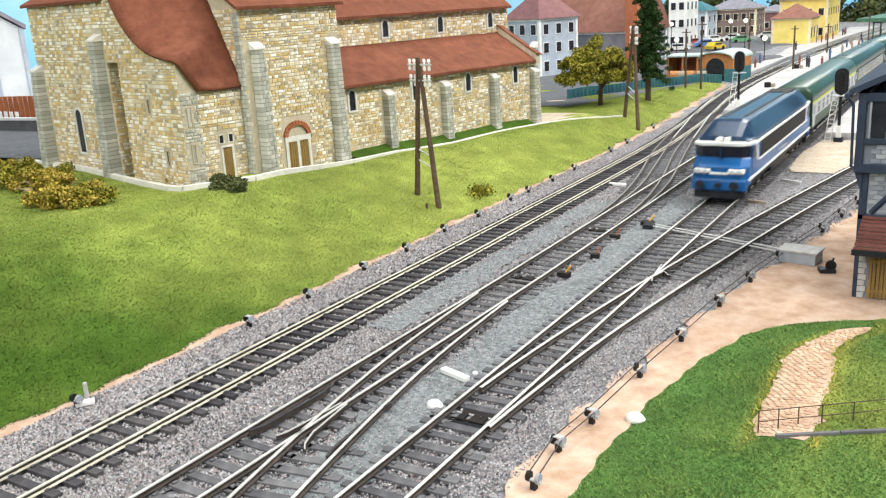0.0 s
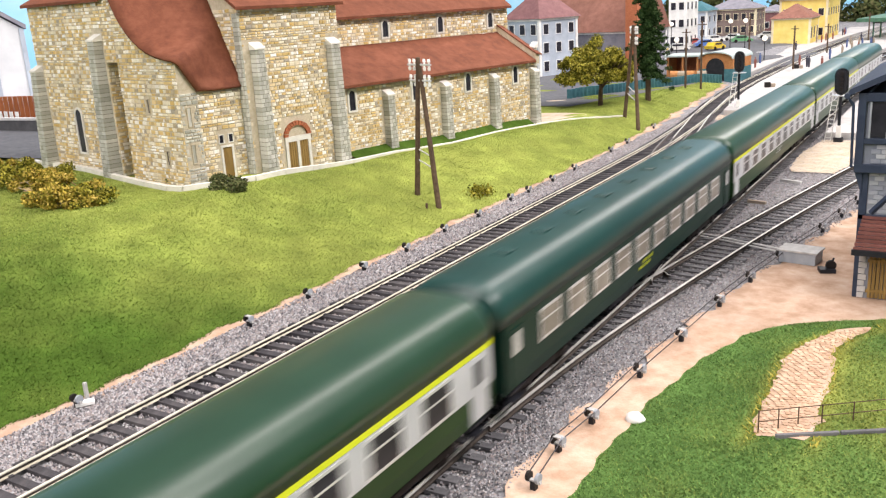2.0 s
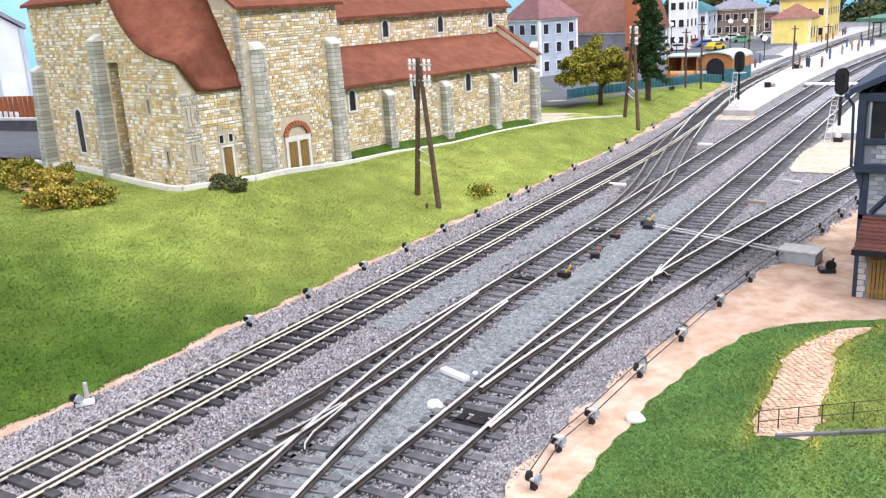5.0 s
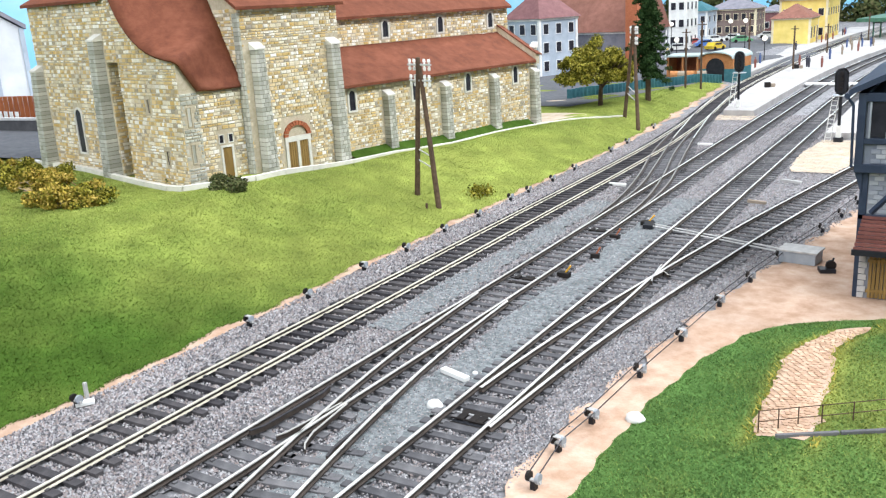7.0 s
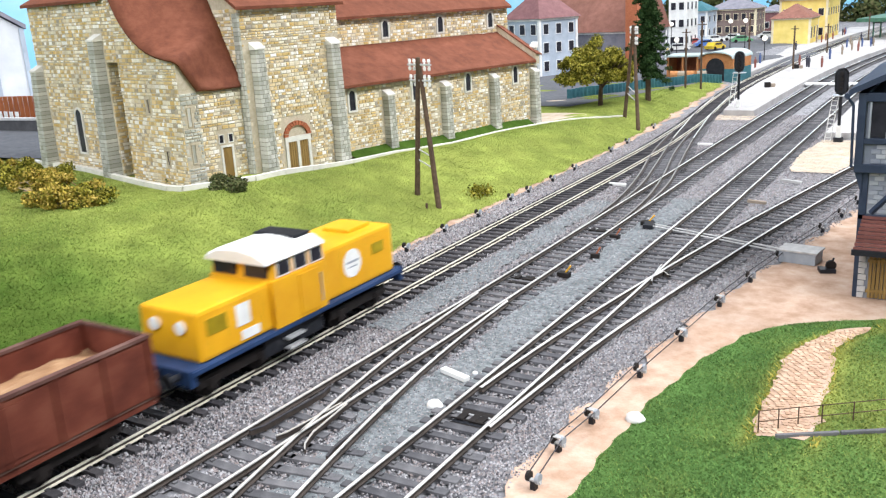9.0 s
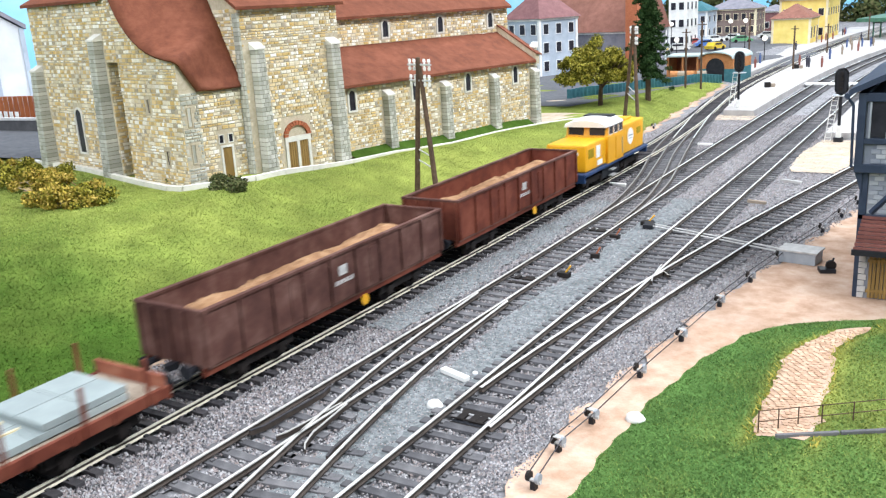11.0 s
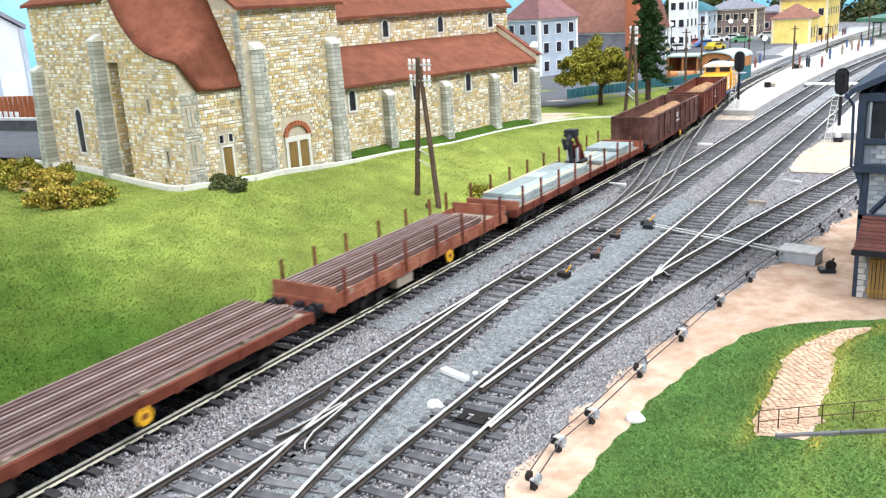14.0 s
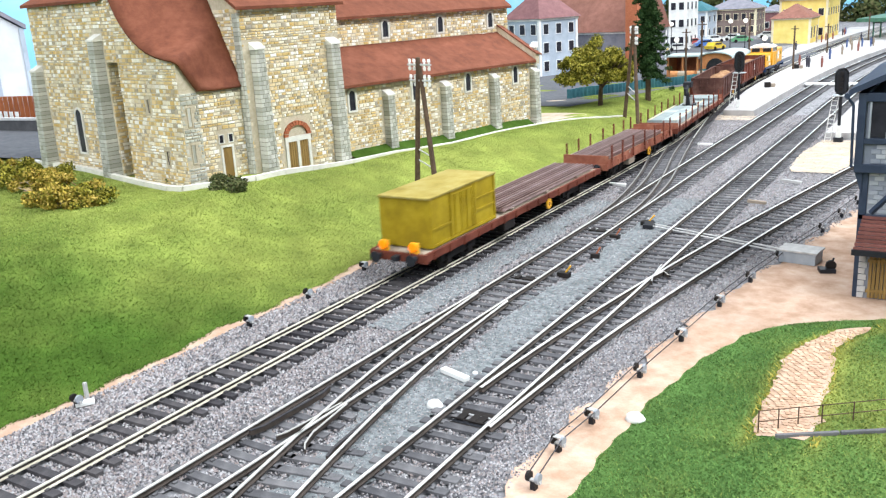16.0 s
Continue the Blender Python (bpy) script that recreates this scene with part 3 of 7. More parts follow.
def opening(plane, at, c, z0, z1, half, pane=M_pane, frame_mat=M_cap, arch=True, name="window", bars=True):
    """An arched opening with a stone surround, set into the wall face."""
    ax = "y" if plane == "w" else "x"
    m = .12 if half > .2 else .04
    pts = arch_pts(c, z0, z1, half) if arch else [(c - half, z0), (c + half, z0), (c + half, z1), (c - half, z1)]
    big = arch_pts(c, z0 - .12, z1 + .14, half + .14) if arch else [(c - half - m, z0 - m), (c + half + m, z0 - m), (c + half + m, z1 + m), (c - half - m, z1 + m)]
    bm = B()
    n = len(pts)
    for q, r in ((at - .07, at - .07), ):
        va = [bm.verts.new((p[0], q, p[1]) if ax == "y" else (q, p[0], p[1])) for p in big]
        vb = [bm.verts.new((p[0], q, p[1]) if ax == "y" else (q, p[0], p[1])) for p in pts]
        vc = [bm.verts.new((p[0], at - .005, p[1]) if ax == "y" else (at - .005, p[0], p[1])) for p in pts]
        vd = [bm.verts.new((p[0], at + .02, p[1]) if ax == "y" else (at + .02, p[0], p[1])) for p in big]
        for i in range(n):
            j = (i + 1) % n
            bm.faces.new((va[i], va[j], vb[j], vb[i]))
            bm.faces.new((vb[i], vb[j], vc[j], vc[i]))
            bm.faces.new((vd[i], vd[j], va[j], va[i]))
    fr = part(name, bm, frame_mat, church, "arched window with pale stone surround" if arch else "")
    bm = B()
    prism(bm, pts, ax, at - .012, at + .05)
    part("pane" if pane is M_pane else "leaf", bm, pane, fr)
    if bars and pane is M_pane and half > .25:
        bm = B()
        k = int((z1 - z0) / .45)
        for i in range(1, k):
            z = z0 + (z1 - z0) * i / k
            box(bm, *((c - half, c + half, at - .03, at - .012) if ax == "y" else (at - .03, at - .012, c - half, c + half)), z - .015, z + .015)
        box(bm, *((c - .015, c + .015, at - .03, at - .012) if ax == "y" else (at - .03, at - .012, c - .015, c + .015)), z0, z1 - .05)
        part("glazing_bars", bm, M_darkwall, fr)
    return fr


for u in (8.35, 14.2, 19.8, 25.5):
    opening("w", .6, u, 4.75, 6.0, .26)
for u in (9.6, 15.1, 20.9, 26.9):
    opening("w", 4.0, u, 8.95, 10.05, .28)
opening("u", -4.0, 12.1, 3.3, 5.95, .36)
# twin-leaved portal with a brick arch
portal = part("portal", boxes((2.25, 2.45, -.09, .02, 1.5, 3.95), (3.1, 3.3, -.09, .02, 1.5, 3.95), (3.95, 4.15, -.09, .02, 1.5, 3.95), (2.25, 4.15, -.1, .02, 3.65, 3.95)), M_cap, church, "pale stone double portal")
for a, b in ((2.45, 3.1), (3.3, 3.95)):
    bm = boxes(*[(a + (b - a) * i / 4 + .01, a + (b - a) * (i + 1) / 4 - .01, -.04, .01, 1.6, 3.65) for i in range(4)])
    part("door_leaf", bm, M_door, portal, "brown boarded door leaf")
for i in range(13):
    a0, a1 = math.pi * i / 13 + .02, math.pi * (i + 1) / 13 - .02
    bm = B()
    prism(bm, [(3.2 + r * math.cos(a), 3.95 + r * math.sin(a) * .88) for r, a in ((.72, a0), (.72, a1), (1.0, a1), (1.0, a0))], "y", -.14, .02)
    part("arch_brick", bm, M_brick, portal)
opening("w", .5, -1.4, 2.2, 3.95, .3, M_door, M_cap, False, "chapel_door")
for u in (-1.72, -1.1):
    opening("w", .5, u, 4.22, 4.65, .13, M_pane, M_cap, False, "small_window", False)
for w, z in ((3.6, 6.4), (2.3, 3.6)):
    opening("u", -4.0, w, z - .35, z + .4, .09, M_pane, M_mortar, False, "slit_window", False)
for z in (3.9, 5.9):
    opening("w", .45, -3.55, z - .5, z + .5, .1, M_ashlar, M_mortar, False, "slit_window", False)

STONES += [("w", 0, 0, 7.1, 1.4, 11.4, [(2.2, 4.2, 0, 4.95), (.2, 1.05, 0, 9.6), (6.1, 7.0, 0, 9.5)]),
           ("w", .6, 7.1, 28.2, 1.0, 6.2, [(u - .42, u + .42, 4.6, 6.2) for u in (8.35, 14.2, 19.8, 25.5)] + [(u - .4, u + .4, 0, 5.8) for u in (11.4, 17.1, 22.6, 27.75)]),
           ("w", 4.0, 7.1, 29.2, 8.3, 10.5, [(u - .44, u + .44, 8.8, 10.3) for u in (9.6, 15.1, 20.9, 26.9)]),
           ("w", .5, -3.2, 0, 1.6, 7.1, [(-1.85, -.95, 0, 4.85)]),
           ("u", 0, 0, 6, 7.2, 11.45, []),
           ("u", -4.0, .45, 6.35, 1.4, None, [(3.4, 3.8, 5.95, 6.9), (2.1, 2.5, 3.15, 4.1)]),
           ("w", .45, -4.0, -2.9, 1.4, 7.2, [(-3.75, -3.35, 3.3, 4.5), (-3.75, -3.35, 5.3, 6.5)]),
           ("w", 7.6, -4.0, -3.1, 1.4, 12.3, []),
           ("u", -3.1, 6.35, 7.6, 1.4, 8.8, []), ("u", -4.0, 6.35, 7.6, 8.8, 12.2, []),
           ("u", -4.0, 7.6, 16.7, 1.4, 12.2, [(11.6, 12.6, 3.1, 6.2), (7.7, 8.75, 0, 10.5), (15.85, 16.85, 0, 8.7)])]

# kerb wall at the head of the bank
def kerb(points, name="kerb_wall"):
    bm = B()
    for (x0, y0), (x1, y1) in zip(points, points[1:]):
        a = Vector((x0, y0, 0))
        d = Vector((x1 - x0, y1 - y0, 0))
        n = max(1, round(d.length / 2.4))
        side = Vector((-d.y, d.x, 0)).normalized() * .15
        for i in range(n):
            p, q = a + d * (i / n), a + d * ((i + 1) / n - .0015)
            hp, hq = [float(bank_height(v.x, v.y)) - .2 * float(smooth_step(36, 52, v.y)) for v in (p, q)]
            vs = [bm.verts.new(v) for v in (p - side + Vector((0, 0, hp - .6)), p + side + Vector((0, 0, hp - .6)), q + side + Vector((0, 0, hq - .6)), q - side + Vector((0, 0, hq - .6)),
                                            p - side + Vector((0, 0, hp + .3)), p + side + Vector((0, 0, hp + .3)), q + side + Vector((0, 0, hq + .3)), q - side + Vector((0, 0, hq + .3)))]
            for f in ((0, 1, 2, 3), (4, 5, 6, 7), (0, 1, 5, 4), (1, 2, 6, 5), (2, 3, 7, 6), (3, 0, 4, 7)):
                bm.faces.new([vs[k] for k in f])
    return tagged(part(name, bm, M_cap), "low pale stone kerb wall around the church", "wall", kind="structure")


KERB = [(-62.6, 37.2), (-47.3, 34.0), (-36.9, 31.5), (-35.9, 31.6), (-35.5, 32.2), (-33.6, 34.7), (-32.84, 43.52), (-32.41, 46.69), (-31.36, 52.23), (-30.55, 57.54), (-29.68, 62.93), (-28.27, 66.09), (-27.39, 69.46), (-26.61, 73.49)]
KERB_Y, KERB_X = [0, 33.8, 34.7, 43.52, 46.69, 52.23, 57.54, 62.93, 66.09, 69.46, 73.49, 80], [-52, -52, -33.3, -32.59, -32.16, -31.11, -30.3, -29.43, -28.02, -27.14, -26.36, -29.5]
kerb(KERB)


def aisle_foot(y):
    """Where the aisle wall meets the ground."""
    return -35.49 + .182 * (y - 36.31) / .983


def kerb_back(y):
    return float(np.interp(y, [p[1] for p in KERB[5:]], [p[0] for p in KERB[5:]])) - .14


strip("grass_verge", aisle_foot, kerb_back, np.arange(43.6, 63, .4),
      lambda x, y: float(bank_height(x, y)) + .02 + .5 * min(1.0, max(0.0, (kerb_back(y) - x) / (kerb_back(y) - aisle_foot(y)))), M_grass, "narrow green verge along the church wall", "grass", wobble=.02, seed=14)


# ---- trains ----
def follow(line, s0):
    """Point and heading of a track at y."""
    ys = np.array([p[1] for p in line], float)
    xs = np.array([p[0] for p in line], float)
    x = float(np.interp(s0, ys, xs))
    x = float(np.mean([np.interp(s0 + d, ys, xs) for d in np.linspace(-3, 3, 7)]))
    dx = float(np.mean([np.interp(s0 + 4 + d, ys, xs) - np.interp(s0 - 4 + d, ys, xs) for d in np.linspace(-3, 3, 7)]))
    return x, -math.degrees(math.atan2(dx, 8))


def on_track(line, y):
    x, rz = follow(line, y)
    return pose(x * K, y * K, 0, 0, 0, rz)


def bogie(parent, y, wheelbase, r=.46, gauge=.75, n=2, side=1.0):
    """A bogie: side frames, axle boxes and wheels, hung at y."""
    bm = B()
    for s in (-1, 1):
        box(bm, s * side - .06, s * side + .06, y - wheelbase / 2 - .6, y + wheelbase / 2 + .6, .42, .78, bevel=.04)
        for i in range(n):
            yy = y + wheelbase * (i / (n - 1) - .5)
            box(bm, s * side - .12, s * side + .12, yy - .18, yy + .18, .28, .66, bevel=.03)
    box(bm, -side, side, y - .3, y + .3, .45, .75)
    b = part("bogie", bm, M_wheel, parent, "black bogie")
    for i in range(n):
        yy = y + wheelbase * (i / (n - 1) - .5)
        bm = B()
        for s in (-1, 1):
            cyl(bm, (s * (gauge - .07), yy, r), (s * (gauge + .07), yy, r), r, n=18)
        cyl(bm, (-gauge, yy, r), (gauge, yy, r), .09)
        part("wheelset", bm, M_wheel, b)


def buffers(parent, y, sgn, z=1.05):
    for s in (-1, 1):
        bm = B()
        cyl(bm, (s * .875, y - sgn * .05, z), (s * .875, y + sgn * .45, z), .11)
        cyl(bm, (s * .875, y + sgn * .45, z), (s * .875, y + sgn * .52, z), .24, n=14)
        part("buffer", bm, M_black, parent)
    bm = boxes((-.12, .12, min(y, y + sgn * .45), max(y, y + sgn * .45), z - .12, z + .08))
    part("coupling", bm, M_black, parent)


def body_section(half, floor, eave, top, crown=.5):
    """Cross-section of a coach: flat sides, rounded roof."""
    pts = [(-half * .97, floor), (-half, floor + .35), (-half, eave)]
    n = 12
    for i in range(1, n):
        a = math.pi * i / n
        c, s = -math.cos(a), math.sin(a)
        pts.append((half * math.copysign(abs(c) ** .62, c), eave + (top - eave) * abs(s) ** .75))
    return pts + [(half, eave), (half, floor + .35), (half * .97, floor)]


def coach(label, length, side_mat, roof_mat, window_mat, stripe, doors, groups, vents, low=False):
    """A coach along y, centred. groups: window centres with widths."""
    ob = thing("passenger_coach", 0, 0, 0, label=label, category="railway coach", group="coaches of the express train")
    h = length / 2
    half, eave, top = 1.41, 2.86, 4.0
    bm = B()
    prof = body_section(half, .95, eave, top)
    side = [p for p in prof if p[1] <= eave + .001]
    prism(bm, [(-half * .97, .95), (half * .97, .95), (half, 1.3), (half, eave), (-half, eave), (-half, 1.3)], "y", -h + .12, h - .12)
    part("body", bm, side_mat, ob)
    bm = B()
    arc = [p for p in prof if p[1] >= eave - .001]
    arc = [(p[0] * 1.012, p[1]) for p in arc]
    rings = []
    for y, k in ((-h + .02, .86), (-h + .12, .95), (-h + .35, 1), (h - .35, 1), (h - .12, .95), (h - .02, .86)):
        rings.append([(p[0] * (1 if k == 1 else .985), y, eave + (p[1] - eave) * k) for p in arc])
    loft(bm, rings)
    r = part("roof", bm, roof_mat, ob, "glossy rounded roof", smooth=True)
    for y, x in vents:
        part("roof_vent", boxes((x - .24, x + .24, y - .26, y + .26, top - .2 - abs(x) * .25, top + .06 - abs(x) * .25), bevel=.06), roof_mat, r)
    for s in (-1, 1):
        if stripe:
            part("stripe", boxes((min(s * 1.405, s * 1.43), max(s * 1.405, s * 1.43), -h + .12, h - .12, 2.72, 2.86)), stripe, ob, "yellow line under the eaves")
        band = part("window_band", boxes((min(s * 1.40, s * 1.424), max(s * 1.40, s * 1.424), -h + .14, h - .14, 1.72, 2.70)), window_mat, ob, "window band") if window_mat else None
        for y, w in groups:
            bm = B()
            x0, x1 = sorted((s * 1.41, s * 1.442))
            for a, b, c, d in ((y - w / 2 - .07, y - w / 2, 1.74, 2.66), (y + w / 2, y + w / 2 + .07, 1.74, 2.66), (y - w / 2, y + w / 2, 2.59, 2.66), (y - w / 2, y + w / 2, 1.74, 1.81), (y - w / 2, y + w / 2, 2.28, 2.33)):
                box(bm, x0, x1, a, b, c, d)
            wn = part("window", bm, M_alu, ob, "metal-framed window")
            part("pane", boxes((min(s * 1.41, s * 1.434), max(s * 1.41, s * 1.434), y - w / 2, y + w / 2, 1.81, 2.59)), M_pane if window_mat else M_blind, wn)
        for y in doors:
            x0, x1 = sorted((s * 1.41, s * 1.436))
            d = part("door", boxes((x0, x1, y - .42, y + .42, 1.05, 2.68)), window_mat or side_mat, ob)
            x0, x1 = sorted((s * 1.41, s * 1.446))
            part("door_window", boxes((x0, x1, y - .2, y + .2, 1.95, 2.55)), M_pane if window_mat else M_alu, d)
            part("steps", boxes((min(s * 1.1, s * 1.4), max(s * 1.1, s * 1.4), y - .4, y + .4, .55, .62), (min(s * 1.1, s * 1.4), max(s * 1.1, s * 1.4), y - .4, y + .4, .85, .92)), M_black, d)
        x0, x1 = sorted((s * 1.412, s * 1.43))
        part("lettering_plate", boxes(*[(x0, x1, -1.2 + i * .34, -.95 + i * .34, 1.35 + .17 * (i % 2), 1.45 + .17 * (i % 2)) for i in range(4)]), M_grey if window_mat else M_stripe, ob, "illegible markings")
    part("underframe", boxes((-1.1, 1.1, -h + .3, h - .3, .78, .96), (-1.0, 1.0, -3.2, -.6, .38, .8), (-1.0, 1.0, .4, 2.6, .42, .8), (-.7, .7, -h + .05, -h + .2, 1.0, 3.1), (-.7, .7, h - .2, h - .05, 1.0, 3.1), bevel=.03), M_black, ob)
    for y in (-h + 3.2, h - 3.2):
        bogie(ob, y, 2.5)
    for s in (-1, 1):
        buffers(ob, s * (h - .3), s)
        part("gangway", boxes((-.55, .55, min(s * (h - .15), s * (h + .12)), max(s * (h - .15), s * (h + .12)), 1.1, 3.2), bevel=.1), M_black, ob, "black rubber gangway")
    return ob


def express_loco():
    """Big two-tone blue diesel; its nose points to -y."""
    ob = thing("diesel_locomotive", 0, 0, 0, label="blue diesel locomotive with white bands and sloping nose", category="locomotive")
    h = 9.6
    bm = B()
    prism(bm, [(-1.46, 1.12), (1.46, 1.12), (1.48, 1.5), (1.48, 3.0), (-1.48, 3.0), (-1.48, 1.5)], "y", -h + 1.0, h - 1.0)
    part("body", bm, M_blue, ob)
    # noses: raked below, windscreen leaning the other way
    for s in (-1, 1):
        prof = [(1.46, .95, h - .1), (1.46, 1.9, h - .05), (1.42, 2.25, h - .55), (1.42, 2.32, h - .62)]
        bm = B()
        rings = []
        for w, z, y in prof:
            rings.append([(-w, s * (h - 1.05), z), (-w, s * (y - .35), z), (-w * .72, s * y, z), (w * .72, s * y, z), (w, s * (y - .35), z), (w, s * (h - 1.05), z)])
        loft(bm, rings)
        nose = part("nose", bm, M_blue, ob, "bright blue raked nose")
        bm = B()
        rings = []
        for w, z, y in ((1.40, 2.32, h - .66), (1.42, 2.95, h - .42)):
            rings.append([(-w, s * (h - 1.6), z), (-w, s * (y - .35), z), (-w * .72, s * y, z), (w * .72, s * y, z), (w, s * (y - .35), z), (w, s * (h - 1.6), z)])
        loft(bm, rings)
        scr = part("windscreen", bm, M_pane, ob, "dark wrap-around windscreen")
        part("pillar", boxes((-.04, .04, min(s * (h - .7), s * (h - .40)), max(s * (h - .7), s * (h - .40)), 2.3, 2.95)), M_navy, scr)
        bm = B()
        rings = []
        for w, z, y in ((1.47, 2.98, h - .36), (1.47, 3.13, h - .34)):
            rings.append([(-w, s * (h - 1.7), z), (-w, s * (y - .35), z), (-w * .72, s * y, z), (w * .72, s * y, z), (w, s * (y - .35), z), (w, s * (h - 1.7), z)])
        loft(bm, rings)
        part("visor", bm, M_white, ob, "white brow above the windscreen")
        for x in (-.34, .06):
            part("horn", boxes((x, x + .28, min(s * (h - 1.0), s * (h - .55)), max(s * (h - 1.0), s * (h - .55)), 3.16, 3.36), bevel=.05), M_white, ob)
        bm = boxes((-1.30, -.45, min(s * (h - .3), s * (h + .04)), max(s * (h - .3), s * (h + .04)), 1.58, 1.82), (.45, 1.30, min(s * (h - .3), s * (h + .04)), max(s * (h - .3), s * (h + .04)), 1.58, 1.82), (-.5, .5, min(s * (h - .3), s * (h + .01)), max(s * (h - .3), s * (h + .01)), 1.5, 1.62), bevel=.07)
        hb = part("headlight_band", bm, M_white, ob, "white moustache band around the headlights")
        for x in (-1.05, -.7, .7, 1.05):
            bm = B()
            cyl(bm, (x, s * (h - .05), 1.68), (x, s * (h + .07), 1.68), .12, n=12)
            part("headlight", bm, M_alu, hb)
        part("buffer_beam", boxes((-1.42, 1.42, min(s * (h - .4), s * (h + .02)), max(s * (h - .4), s * (h + .02)), .66, 1.25), bevel=.06), M_blue, ob)
        part("snow_guard", boxes((-1.3, 1.3, min(s * (h - .5), s * (h - .1)), max(s * (h - .5), s * (h - .1)), .22, .62)), M_black, ob)
        buffers(ob, s * (h - .05), s, 1.02)
    # roof: a raised dark-blue hood with chamfered shoulders
    bm = B()
    sec = lambda k, z: [(-1.40 * k, 3.05), (-1.36 * k, 3.2), (-.92 * k, 3.05 + .92 * z), (-.6 * k, 3.05 + 1.0 * z), (.6 * k, 3.05 + 1.0 * z), (.92 * k, 3.05 + .92 * z), (1.36 * k, 3.2), (1.40 * k, 3.05)]
    rings = [[(x, y, z) for x, z in sec(k, q)] for y, k, q in ((-h + .95, .97, .35), (-h + 2.0, 1, .98), (-h + 2.4, 1, 1.08), (h - 2.4, 1, 1.08), (h - 2.0, 1, .98), (h - .95, .97, .35))]
    loft(bm, rings)
    rf = part("roof", bm, M_navy, ob, "dark blue hooded roof")
    for x in (-.62, .42):
        part("roof_grille", boxes((x, x + .2, -6.4, 6.0, 4.08, 4.15), bevel=.02), M_black, rf)
    part("exhaust_cowl", boxes((-.75, .75, 5.2, 7.2, 4.0, 4.17), bevel=.06), M_wheel, rf, "soot-black exhaust cowl")
    for s in (-1, 1):
        x0, x1 = sorted((s * 1.46, s * 1.50))
        part("upper_band", boxes((x0, x1, -h + 1.3, h - 1.3, 2.92, 3.06)), M_white, ob, "white waistline band")
        part("grille_panel", boxes((x0, x1, -h + 2.9, h - 2.6, 2.05, 2.9)), M_wheel, ob, "black side grille")
        part("middle_band", boxes((x0, x1, -h + 2.6, h - 1.6, 1.90, 2.02)), M_white, ob, "pale side band")
        part("lower_band", boxes((x0, x1, -h + .3, h - .3, 1.16, 1.32)), M_white, ob, "white sill band")
        for e in (-1, 1):
            bm = B()
            y = e * (h - 2.35)
            prism(bm, [(y, 2.0), (y + e * .3, 2.0), (y + e * .55, 2.92), (y + e * .25, 2.92)], "x", x0, x1 + .004)
            part("chevron", bm, M_white, ob, "white slanted cab band")
            part("cab_window", boxes((x0, x1 + .006, min(e * (h - 1.75), e * (h - 1.0)), max(e * (h - 1.75), e * (h - 1.0)), 2.25, 2.85)), M_pane, ob)
        part("side_marking", boxes(*[(x0, x1 + .004, -1.5 + .5 * i, -1.15 + .5 * i, 1.5, 1.62) for i in range(5)]), M_alu, ob, "illegible metal lettering")
    part("underframe", boxes((-1.3, 1.3, -h + .6, h - .6, .75, .96), (-1.2, 1.2, -2.2, 2.2, .32, .8), bevel=.05), M_black, ob)
    for y in (-6.0, 6.0):
        bogie(ob, y, 3.3, .5, n=3, side=1.1)
    return ob


